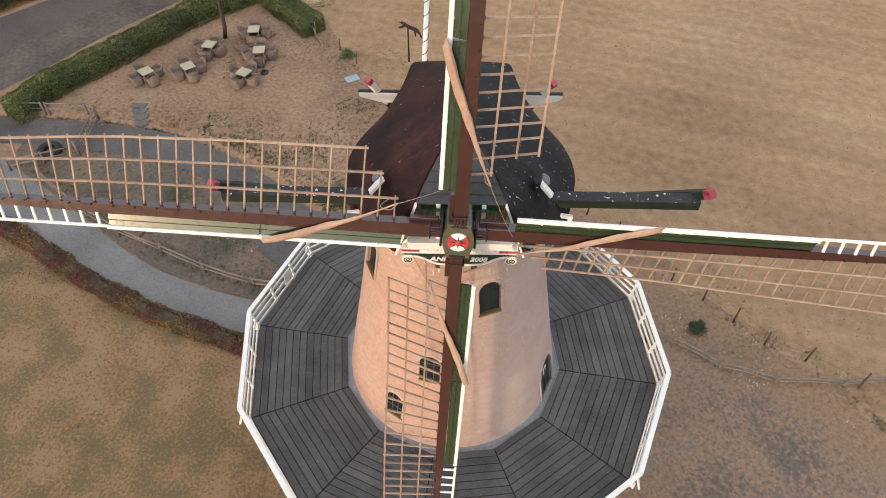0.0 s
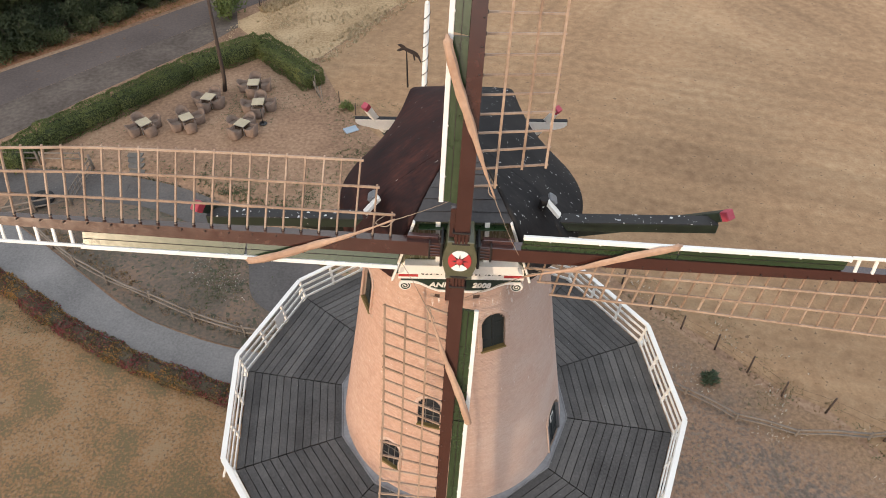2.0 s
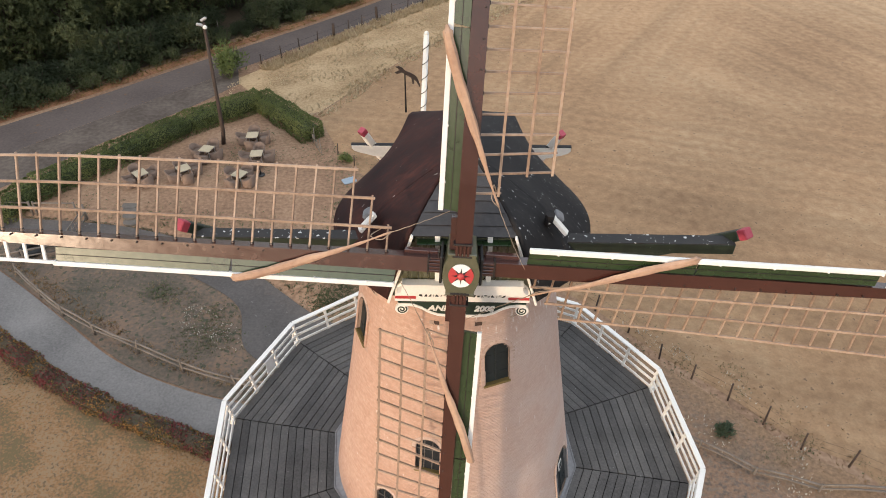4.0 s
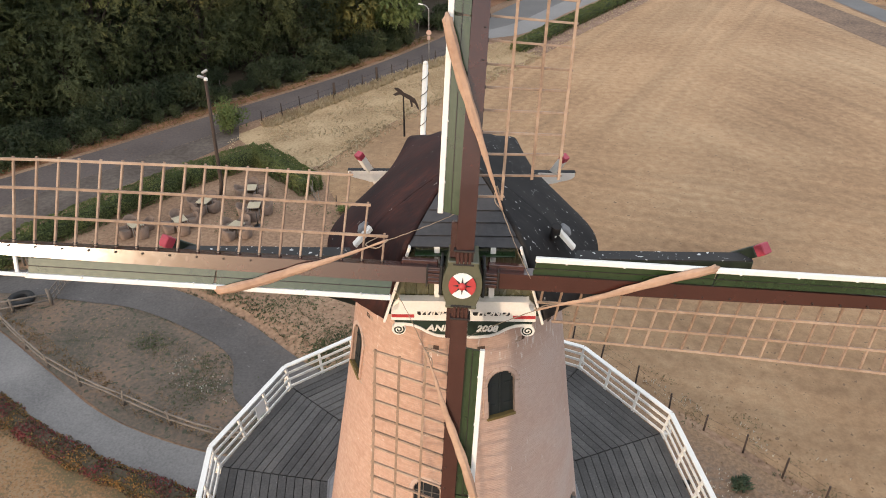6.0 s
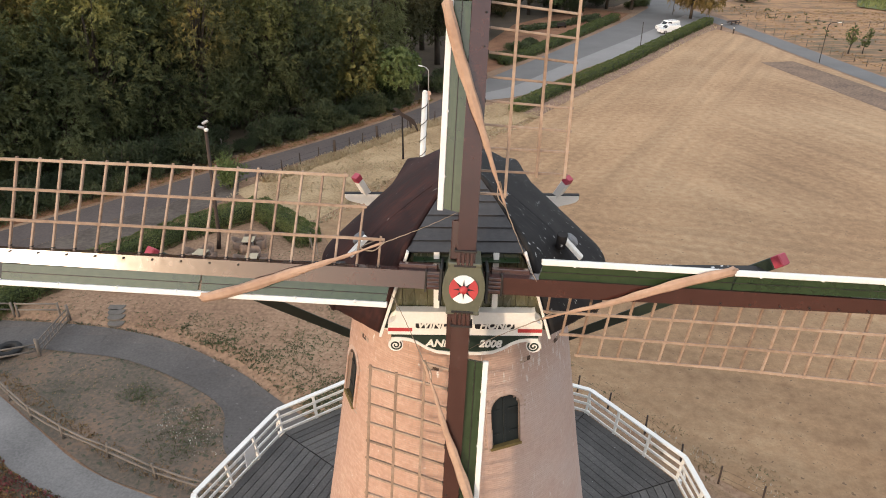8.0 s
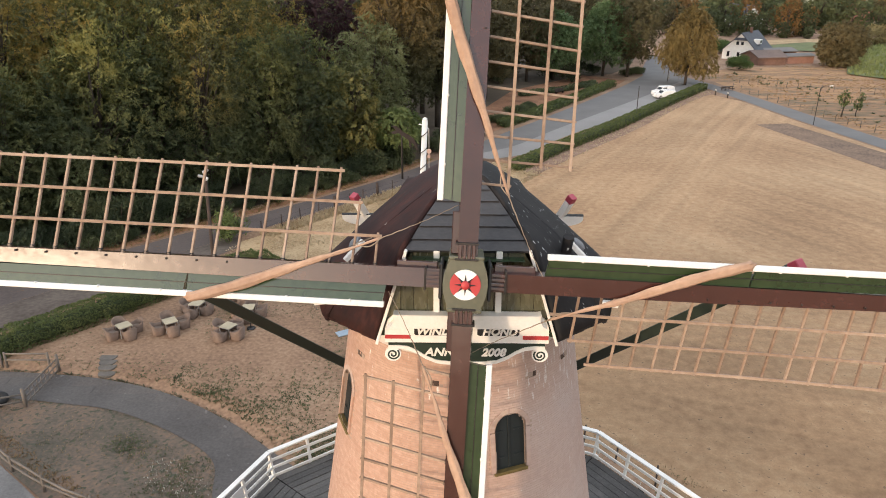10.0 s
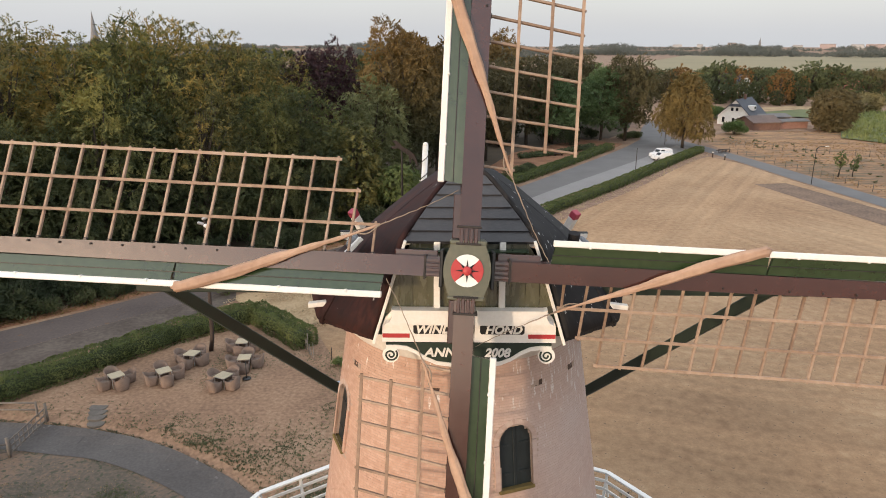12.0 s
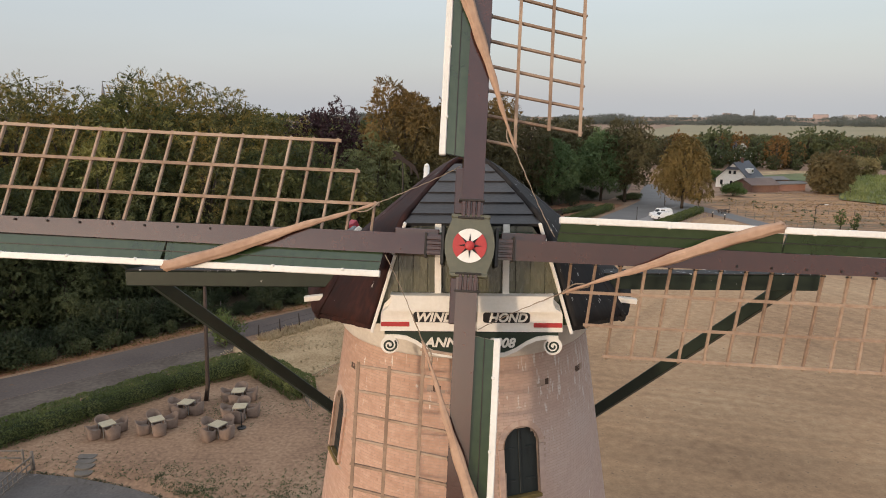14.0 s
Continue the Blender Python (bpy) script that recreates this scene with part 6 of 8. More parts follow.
# lane fence: dark posts, some of them broad
fence = thing("lane_fence", "dark posts with wire along the asphalt lane", "fence")
line = [(-18.0, 45.7), (-16.5, 47.6), (-15.1, 49.5), (-13.6, 51.2), (-12.2, 52.8), (-10.9, 54.3), (-9.7, 55.8), (-8.3, 57.6), (-6.8, 59.2), (-5.2, 60.9), (-3.6, 62.6), (-2.2, 64.2), (-0.6, 66)]
for i, (x, y) in enumerate(line):
    big = i in (4, 7)
    part("post", Build().tube([(x, y, -0.1), (x + rng.uniform(-0.06, 0.06), y, 1.25 + 0.2 * big)], [0.15 if big else 0.06, 0.14 if big else 0.05], 7), M_DPOST, fence, "", True)
    if i:
        px, py = line[i - 1]
        for hgt in (0.5, 0.95):
            part("wire", Build().tube([(px, py, hgt), (x, y, hgt)], 0.009, 4, False), M_IRON, fence)
fence = thing("wood_fence", "thin pale posts with wire before the trees", "fence")
for i in range(14):
    t = i / 13
    x, y = -40 + 36 * t, 34.6 + 39.5 * t + 1.0 * math.sin(t * 7)
    part("post", Build().tube([(x - 0.6, y + 0.6, -0.1), (x - 0.6, y + 0.6, 1.35)], 0.05, 6), M_POST, fence, "", True)

# broken stakes by the hedge's end and small things
stakes = thing("bundle_of_stakes", "bundle of pale broken stakes leaning at the hedge's end", "stakes")
for k in range(6):
    part("stake", Build().tube([(-10.9 + 0.18 * k, 31.9 - 0.35 * k, 0), (-11.2 + 0.16 * k + rng.uniform(-0.2, 0.2), 32.5 - 0.3 * k, 1.0 + rng.uniform(-0.3, 0.3))], 0.03, 6), M_POST, stakes, "", True)
tarp = thing("blue_sheet", "pale blue-grey sheet lying on the ground", "sheet")
part("sheet", Build().box(1.0, 0.7, 0.10, pose(-7.5, 26.66, 0.07, 0, 0, 30), 0.04), M_TARP, tarp)

# white flagpole behind the mill, its dark halyard wound round it
fp = thing("flagpole", "tall white flagpole wound with a dark halyard", "flagpole")
pa, pb = Vector((-2.05, 8.05, -0.5)), Vector((-1.14, 7.83, 18.5))
part("pole", Build().tube([pa, pa.lerp(pb, 0.5), pb], [0.13, 0.115, 0.095], 12), M_WHITE, fp, "", True)
part("cap_knob", Build().lathe([(0.0, 0.12), (0.07, 0.08), (0.09, 0.0), (0.05, -0.05)], Matrix.Translation(pb), 12), M_WHITE, fp, "", True)
hal = [pa.lerp(pb, 0.75 + 0.235 * k / 120) + Vector((0.115 * math.cos(k * 0.42), 0.115 * math.sin(k * 0.42), 0)) for k in range(121)]
part("halyard", Build().tube(hal, 0.014, 5, False), M_IRON, fp, "dark halyard")

# street lamp with round signs
M_SIGNBACK = shade("dull_sign_enamel", ((0.36, 0.24, 0.20), (0.46, 0.32, 0.27)), 0.6, 1.5, 9, 0.05)
sl = thing("street_lamp", "slim grey street lamp with a round sign", "street lamp")
bx, by = -2.9, 64.3
part("mast", Build().tube(spline([(bx, by, 0), (bx, by, 5.4), (bx - 0.06, by, 5.9), (bx - 0.35, by, 6.25), (bx - 0.7, by, 6.36)], 18), 0.05, 8), M_ALU, sl, "", True)
part("lamp_head", Build().box(0.5, 0.2, 0.11, pose(bx - 0.92, by, 6.40, 0, 10, 0), 0.03), M_WHITE, sl, "white lamp head")
part("sign", Build().lathe([(0.0, -0.02), (0.29, -0.02), (0.29, 0.02), (0.0, 0.02)], pose(bx, by - 0.1, 3.30, 90), 20), M_SIGNBACK, sl, "dull round sign")
part("sign_plate", Build().box(0.34, 0.03, 0.42, pose(bx, by - 0.1, 2.70), 0.004), M_SIGNBACK, sl, "small sign plate")

# ---- trees and shrubs ----
def make_tree(name, seed, tall, spread, clear, n, size, material, label, clumps=14, droop=0.0, lean=0.0, taper=0.0):
    """A tapered trunk with limbs and an uneven crown of feathery leaf sprays gathered into boughs."""
    rng = np.random.default_rng(seed)
    tr = thing(name, label, "tree")
    b = Build()
    top = tall * 0.8
    r0 = 0.018 * tall + 0.06
    b.tube([(0, 0, -0.2), (0.1, 0.05, tall * 0.2), (0.2 + lean, -0.1, tall * 0.5), (lean * 1.5, 0.1, top)], [r0, r0 * 0.8, r0 * 0.5, r0 * 0.12], 9)
    zc, hz = clear + (tall - clear) * 0.46, (tall - clear) * 0.54
    boughs = rng.normal(size=(clumps, 3))
    boughs[:, 2] += 0.25
    boughs /= np.linalg.norm(boughs, axis=1)[:, None]
    for u in boughs:
        c = Vector((u[0] * spread * 0.75, u[1] * spread * 0.75, zc + u[2] * hz * 0.75))
        st = Vector((0.15, 0, min(max(c.z * 0.55, clear * 0.7), top * 0.9)))
        b.tube([st, st.lerp(c, 0.5) + Vector((0, 0, 0.3)), c], [r0 * 0.38, r0 * 0.24, r0 * 0.06], 6)
    part("trunk", b, M_BARK, tr, "dark trunk and limbs", True)
    per = 15
    k = n // per
    d = rng.normal(size=(k, 3))
    d /= np.linalg.norm(d, axis=1)[:, None]
    q = 2.5
    env = 1 / (np.hypot(d[:, 0], d[:, 1]) ** q + np.abs(d[:, 2]) ** q) ** (1 / q)
    swell = np.exp((d @ boughs.T - 1) / 0.05).max(1)
    env *= 0.78 + 0.26 * swell + 0.04 * np.sin(9 * d[:, 0] + seed) * np.sin(8 * d[:, 1])
    f = env * (1 - 0.45 * rng.random(k) ** 2.0)
    base = d * f[:, None] * np.array([spread, spread, hz]) + np.array([lean, 0, zc])
    base[:, :2] *= 1 - taper * ((base[:, 2:] - zc) / hz)
    near = (d @ boughs.T).argmax(1)                      # each spray belongs to a bough and faces out of it
    face = base - (boughs[near] * np.array([spread, spread, hz]) * 0.58 + np.array([lean, 0, zc]))
    face /= np.linalg.norm(face, axis=1)[:, None]
    axis = face * 0.55 + rng.normal(size=(k, 3)) * 0.50
    axis[:, 2] += 0.20 - droop * 0.6
    axis /= np.linalg.norm(axis, axis=1)[:, None]
    long = spread * 0.17 * (0.6 + 0.8 * rng.random(k)) * np.where(rng.random(k) < 0.06, 1.6, 1.0)
    flat = face * 0.9 + np.array([0, 0, 0.35]) + rng.normal(size=(k, 3)) * 0.25
    side = np.cross(axis, flat)
    side /= np.linalg.norm(side, axis=1)[:, None]
    t = np.tile((np.arange(per) + 0.5) / per, k) + rng.uniform(-0.03, 0.03, k * per)
    r = np.repeat(np.arange(k), per)
    hand = np.where(np.arange(k * per) % 2 == 0, 1.0, -1.0)
    L = long[r]
    out = hand * L * 0.36 * (1.05 - t * 0.85) * (0.25 + 0.75 * rng.random(k * per))
    p = base[r] + axis[r] * (L * (t - 0.25))[:, None] + side[r] * out[:, None]
    p[:, 2] -= L * t * t * (0.22 + 0.35 * droop)
    way = axis[r] * 0.8 + side[r] * (hand * 0.65)[:, None] + rng.normal(size=(k * per, 3)) * 0.28
    way /= np.linalg.norm(way, axis=1)[:, None]
    nrm = flat[r] + rng.normal(size=(k * per, 3)) * 0.35
    b2 = np.cross(nrm, way)
    b2 /= np.linalg.norm(b2, axis=1)[:, None]
    s = (size * (0.65 + 0.6 * rng.random(k * per)))[:, None]
    v = np.stack([p - way * s * 0.8 + b2 * s * 0.40, p + way * s, p - way * s * 0.8 - b2 * s * 0.40], 1).reshape(-1, 3)
    v[:, 2] = np.maximum(v[:, 2], 0.05)
    leaf_object("crown", v, np.arange(3 * k * per).reshape(-1, 3), material, tr)
    return tr


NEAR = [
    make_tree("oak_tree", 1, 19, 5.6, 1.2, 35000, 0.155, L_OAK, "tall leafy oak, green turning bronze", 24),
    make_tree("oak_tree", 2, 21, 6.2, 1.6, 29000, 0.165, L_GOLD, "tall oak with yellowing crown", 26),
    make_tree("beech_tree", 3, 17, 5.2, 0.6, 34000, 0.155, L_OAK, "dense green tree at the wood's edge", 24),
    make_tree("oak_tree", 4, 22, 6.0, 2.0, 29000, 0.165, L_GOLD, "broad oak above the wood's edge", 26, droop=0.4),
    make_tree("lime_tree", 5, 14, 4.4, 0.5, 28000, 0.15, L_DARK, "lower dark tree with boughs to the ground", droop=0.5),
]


def plant(src, x, y, turn, s=1.0, sz=None):
    m = Matrix.Translation((x, y, height(x, y) - 0.05)) @ pose(0, 0, 0, 0, 0, turn)
    src_scale = Matrix.Diagonal((s, s, sz or s, 1))
    o = copy_thing(src, Matrix())
    o.matrix_basis = m @ src_scale
    return o


rng = random.Random(21)
EDGE = [(-78, -4), (-64, 11), (-53, 22.5), (-45, 30.5), (-38.6, 37.6), (-32.6, 43.6), (-27, 49.6), (-20.6, 56.2), (-15.6, 61.4), (-10.4, 67.4), (-6.2, 73.6)]
used = set()


def settle(src, x, y, turn, s):
    """The first time a tree is wanted it is moved into place; after that it is copied."""
    if src.name not in used:
        used.add(src.name)
        src.matrix_basis = Matrix.Translation((x, y, height(x, y) - 0.05)) @ pose(0, 0, 0, 0, 0, turn) @ Matrix.Diagonal((s, s, s, 1))
        return src
    return plant(src, x, y, turn, s)


def along(line, t):
    k = t * (len(line) - 1)
    i = min(int(k), len(line) - 2)
    return Vector(line[i]).lerp(Vector(line[i + 1]), k - i)


def canopy(x, y):
    """Height of the wood's roof by bearing from the camera, shaped to fit its view of the skyline."""
    a = math.degrees(math.atan2(x, y + 14.8))
    return float(np.interp(a, [-60, -33, -31, -29, -27, -24.3, -22.9, -21, -19.4, -17.4, -13, -8, 0], [23.0, 24.6, 24.2, 23.6, 24.4, 25.9, 26.4, 25.7, 24.0, 22.4, 20.9, 20.4, 20.0]))


def crown_top(src):
    me = next(c for c in src.children if c.name.startswith("crown")).data
    co = np.empty(3 * len(me.vertices), np.float32)
    me.vertices.foreach_get("co", co)
    return float(co[2::3].max())


TOPS = {src.name: crown_top(src) for src in NEAR}
for k in range(17):                                      # front rank, boughs low
    p = along([(x, y, 0) for x, y in EDGE], (k + 0.5) / 19)
    x, y = p.x - 3.0 - rng.uniform(0, 1.6), p.y + 3.0 + rng.uniform(0, 1.6)
    settle(NEAR[(0, 2, 4, 0, 2, 1, 4)[k % 7]], x, y, rng.uniform(0, 360), rng.uniform(0.86, 1.02))
for k in range(14):                                      # second rank
    p = along([(x, y, 0) for x, y in EDGE], (k + 0.3) / 17)
    x, y, src = p.x - 9.5 - rng.uniform(-1.5, 2.0), p.y + 9.5 + rng.uniform(-1.5, 2.0), NEAR[(1, 3, 0, 1)[k % 4]]
    settle(src, x, y, rng.uniform(0, 360), (canopy(x, y) - rng.uniform(0, 0.9)) / TOPS[src.name])
for k in range(14):                                      # third rank
    p = along([(x, y, 0) for x, y in EDGE], (k + 0.6) / 14)
    x, y, src = p.x - 19 - rng.uniform(-2, 3), p.y + 20 + rng.uniform(-2, 3), NEAR[(3, 1, 0)[k % 3]]
    settle(src, x, y, rng.uniform(0, 360), (canopy(x, y) - rng.uniform(0.2, 1.4)) / TOPS[src.name])

big = make_tree("chestnut_tree", 7, 25.6, 6.3, 5.0, 30000, 0.25, L_CHESTNUT, "big chestnut with bare trunk and browning crown", 18)
big.matrix_basis = pose(-7.3, 84, 0, 0, 0, 40)
plant(big, -2.5, 93, 200, 0.92)
plant(big, -5.3, 103.5, 75, 0.90)
plant(big, -33, 92, 120, 0.86)
cop = make_tree("copper_beech", 8, 22.4, 7.4, 2, 32000, 0.25, L_PURPLE, "dark purple copper beech behind the wood")
cop.matrix_basis = pose(-21.0, 98, 0)
grey = make_tree("willow_tree", 10, 17.6, 5.8, 1.0, 26000, 0.19, L_WILLOW, "pale grey-green tree at the wood's end", 16, 0.3)
grey.matrix_basis = pose(-10.8, 76.0, 0)
light = make_tree("young_maple", 9, 9.5, 4.6, 3.4, 9000, 0.22, L_MAPLE, "young bright green maple at the lane's edge", 10, 0.8)
light.matrix_basis = pose(-7.0, 70.6, 0) @ Matrix.Diagonal((0.86, 0.86, 0.78, 1))
spray = make_tree("field_maple", 19, 13.5, 4.6, 1.2, 16000, 0.22, L_SPRAY, "young maple turning yellow at the wood's end", 14, 0.5)
spray.matrix_basis = pose(-12.6, 69.6, 0)

# trees of the garden and the street
grn = make_tree("lime_tree", 12, 17.6, 7.4, 3.4, 24000, 0.25, L_GREEN, "tidy green lime tree by the street", 16, taper=0.40)
grn.matrix_basis = pose(34.3, 148.7, 0)
bro = make_tree("chestnut_tree", 13, 19.6, 6.8, 4.0, 24000, 0.27, L_OLIVE, "tall dark chestnut by the junction", 18)
bro.matrix_basis = pose(39.6, 147.6, 0)
wil = make_tree("birch_tree", 14, 16.0, 6.2, 2.6, 26000, 0.25, L_BROWN, "drooping tree with golden brown leaves at the junction", 16, 1.0, taper=0.42)
wil.matrix_basis = pose(49.4, 136.4, 0)
rou = make_tree("round_willow", 15, 10.8, 6.1, 0.3, 26000, 0.33, L_RUSSET, "broad round willow with browning crown", 22)
rou.matrix_basis = pose(98.2, 168.5, 0)
pal = make_tree("pale_willow", 16, 6.8, 4.8, 0.2, 9000, 0.30, L_PALE, "low pale yellow-green willow beyond the crop", 12, 0.5)
pal.matrix_basis = pose(137.5, 221, 0)
for x, y, s, t, src in ((6, 118, 1.0, 20, bro), (16, 140, 1.0, 80, bro), (2, 132, 0.95, 140, big), (24, 152, 0.95, 200, bro), (10, 150, 1.0, 260, big), (29, 158, 0.85, 310, grn), (-8, 118, 0.95, 33, big), (33, 172, 1.0, 99, bro), (46, 178, 0.85, 155, bro),
                        (38, 185, 0.95, 215, grn), (22, 142, 0.9, 120, grn), (-4, 140, 1.0, 75, bro), (26, 166, 1.0, 50, bro)):
    plant(src, x, y, t, s)


def make_shrub(name, seed, tall, spread, n, size, material, label):
    rng = np.random.default_rng(seed)
    sh = thing(name, label, "shrub")
    b = Build()
    for k in range(6):
        a = 2 * math.pi * k / 6
        b.tube([(0, 0, -0.1), (spread * 0.3 * math.cos(a), spread * 0.3 * math.sin(a), tall * 0.5), (spread * 0.5 * math.cos(a), spread * 0.5 * math.sin(a), tall * 0.8)], [0.04, 0.03, 0.01], 5)
    part("stem_core", b, M_BARK, sh, "", True)
    cs = [(rng.uniform(-0.5, 0.5) * spread, rng.uniform(-0.5, 0.5) * spread, tall * rng.uniform(0.25, 0.72)) for k in range(14)]
    v, f = leaves(rng, cs, [spread * rng.uniform(0.28, 0.45) for k in cs], n, size, tall / spread * 0.7)
    v = v[:, :]
    v[:, 2] = np.maximum(v[:, 2], 0.0)
    leaf_object("foliage", v, f, material, sh)
    return sh


sh_a = make_shrub("bramble_shrub", 31, 1.9, 1.7, 2600, 0.12, L_SHADE, "tangled shrub below the trees, darkened for their shade")
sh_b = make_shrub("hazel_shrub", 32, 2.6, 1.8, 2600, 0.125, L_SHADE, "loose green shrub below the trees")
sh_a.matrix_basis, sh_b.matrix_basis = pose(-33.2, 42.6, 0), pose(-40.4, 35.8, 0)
sh_y = make_shrub("young_hazel", 36, 2.5, 1.5, 1500, 0.14, L_MAPLE, "loose light green young hazel by the lane")
sh_y.matrix_basis = pose(-20.3, 43.6, 0) @ Matrix.Scale(1.3, 4)
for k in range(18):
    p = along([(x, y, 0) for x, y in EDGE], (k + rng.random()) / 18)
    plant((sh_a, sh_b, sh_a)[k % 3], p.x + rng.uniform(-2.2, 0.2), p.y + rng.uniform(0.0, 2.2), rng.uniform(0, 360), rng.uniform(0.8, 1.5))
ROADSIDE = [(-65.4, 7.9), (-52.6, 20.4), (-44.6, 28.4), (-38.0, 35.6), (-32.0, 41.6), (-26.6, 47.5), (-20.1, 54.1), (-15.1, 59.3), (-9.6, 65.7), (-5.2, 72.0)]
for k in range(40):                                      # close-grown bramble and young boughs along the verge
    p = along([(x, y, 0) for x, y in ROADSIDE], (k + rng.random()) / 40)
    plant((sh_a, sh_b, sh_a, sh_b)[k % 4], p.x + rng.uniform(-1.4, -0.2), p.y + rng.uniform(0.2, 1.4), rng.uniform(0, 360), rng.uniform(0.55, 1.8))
sh_v = make_shrub("verge_hazel", 38, 1.9, 1.5, 1700, 0.125, L_GREENWEED, "fresh green young hazel on the verge")
sh_v.matrix_basis = pose(-10.6, 65.2, 0) @ Matrix.Scale(0.8, 4)
for k in range(24):                                      # young growth that leans out to the lane
    p = along([(x, y, 0) for x, y in ROADSIDE[2:]], (k + rng.random()) / 24)
    out = rng.uniform(0.1, 0.5) if p.x > -30 else rng.uniform(0.4, 1.1)
    plant(sh_v, p.x + out * 0.7, p.y - out * 0.7, rng.uniform(0, 360), rng.uniform(0.45, 0.95) + (0.35 if p.x < -30 else 0))
for x, y, sc in ((-2.2, 76.8, 1.5), (-1.0, 81.2, 1.6), (-3.6, 78.6, 1.3), (-6.0, 82.5, 1.2), (-12.9, 62.6, 1.1), (-9.0, 66.1, 0.95), (-7.1, 69.2, 1.0), (-15.4, 60.2, 1.1)):
    plant(sh_v, x, y, rng.uniform(0, 360), sc)
for k in range(18):                                      # undergrowth below the garden trees
    plant((sh_a, sh_b)[k % 2], rng.uniform(-6, 34), 0, rng.uniform(0, 360), rng.uniform(1.2, 2.0)).location.y = rng.uniform(132, 160)
sh_c = make_shrub("juniper_bush", 33, 0.8, 0.62, 900, 0.09, L_JUNIPER, "small dark green bush on the bare yard")
sh_c.matrix_basis = pose(13.0, 5.4, -0.05)
tuft = make_shrub("grass_clump", 35, 0.55, 0.75, 500, 0.10, L_MAPLE, "bright yellow-green clump of grass between two posts")
tuft.matrix_basis = pose(-8.15, 29.55, 0)
for x, y in ((-8.8, 30.3), (-7.36, 28.6)):
    pp = thing("thin_post", "thin dark post beside the grass clump", "post", "posts at the grass clump")
    part("post", Build().tube([(x, y, -0.1), (x + 0.04, y, 0.95)], [0.045, 0.035], 7), M_DPOST, pp, "", True)
clip = make_shrub("clipped_bush", 34, 2.2, 2.6, 3600, 0.19, L_DARK, "rounded clipped bush in the garden")
clip.matrix_basis = pose(10.6, 101.5, 0)
for x, y, s in ((7.2, 96.0, 0.8), (28.5, 129, 0.75), (13.5, 108, 0.7), (43.0, 153.0, 0.9), (40.5, 150.5, 0.8), (57.5, 152, 0.6)):
    plant(clip, x, y, rng.uniform(0, 360), s)
rb = make_shrub("round_bush", 37, 3.6, 3.6, 5200, 0.22, L_BUSH, "round fresh-green bush before the farmhouse")
rb.matrix_basis = pose(70.2, 161.0, 0)
for x, y, sc in ((76.5, 197.0, 1.15), (80.5, 199.0, 1.0), (72.5, 199.0, 0.9)):
    plant(rb, x, y, rng.uniform(0, 360), sc)
lay("garden_floor", [(5, 88), (7.2, 91.5), (13.2, 100.4), (25, 119.4), (34, 134), (38, 142), (30, 150), (12, 128), (4, 104)], M_LITTER, 0.016, "brown bark-strewn garden ground", "ground")

# ---- cars, houses and the far plain ----
def make_car(label, van):
    car = thing("parked_car", label, "car", "parked white cars")
    L, W = (4.5, 1.78) if van else (4.15, 1.72)
    side = [(-L / 2, 0.32), (-L / 2, 0.80), (-L / 2 + 0.10, 0.95), (-L / 2 + 0.25, 1.65 if van else 1.40), (-L / 2 + 0.6, 1.80 if van else 1.50), (0.55, 1.80 if van else 1.52), (1.05, 1.15 if van else 1.02), (L / 2 - 0.15, 0.92), (L / 2, 0.70), (L / 2, 0.32)]
    b = Build()
    n = len(side)
    secs = [(-W / 2, 0.12), (-W / 2 + 0.06, 0.0), (W / 2 - 0.06, 0.0), (W / 2, 0.12)]
    for y, inset in secs:
        for x, z in side:
            k = 1 if z > 1.0 else 0
            b.v.append((x * (1 - inset * 0.15), y * (1 - 0.14 * k * (z - 0.9)), z - inset * 0.15 * (z > 0.5)))
    for s in range(3):
        for i in range(n):
            j = (i + 1) % n
            b.f.append((s * n + i, s * n + j, s * n + n + j, s * n + n + i))
    b.f += [tuple(range(n - 1, -1, -1)), tuple(range(3 * n, 4 * n))]
    part("body", b, M_CARWHITE, car, "white painted body")
    z0, z1 = (1.12, 1.62) if van else (0.98, 1.38)
    for s in (-1, 1):
        part("side_window", Build().plate([(-0.2, z0), (1.0, z0), (0.55, z1), (-0.2, z1)], s * (W / 2 - 0.065), s * (W / 2 - 0.10)), M_GLASS, car, "dark side window")
        if not van:
            part("side_window", Build().plate([(-1.5, z0), (-0.28, z0), (-0.28, z1), (-1.35, z1)], s * (W / 2 - 0.065), s * (W / 2 - 0.10)), M_GLASS, car)
        for x in (-L / 2 + 0.8, L / 2 - 0.8):
            wheel = part("wheel", Build().lathe([(0.0, -0.1), (0.30, -0.1), (0.33, -0.06), (0.33, 0.06), (0.30, 0.1), (0.0, 0.1)], pose(x, s * (W / 2 - 0.06), 0.33, 90), 18), M_TYRE, car)
            part("rim", Build().lathe([(0.0, -0.115), (0.2, -0.115), (0.21, 0.115), (0.0, 0.115)], pose(x, s * (W / 2 - 0.06), 0.33, 90), 14), M_ALU, wheel)
        part("headlight", Build().box(0.12, 0.34, 0.14, pose(L / 2 - 0.06, s * (W / 2 - 0.3), 0.74), 0.03), M_ALU, car)
    part("windscreen", Build().bar((0.62, 0, z1 + 0.06), (1.06, 0, z0 + 0.02), W * 0.74, 0.03), M_GLASS, car)
    part("rear_window", Build().bar((-L / 2 + 0.18, 0, z1), (-L / 2 + 0.05, 0, z0), W * 0.7, 0.03), M_GLASS, car)
    return car


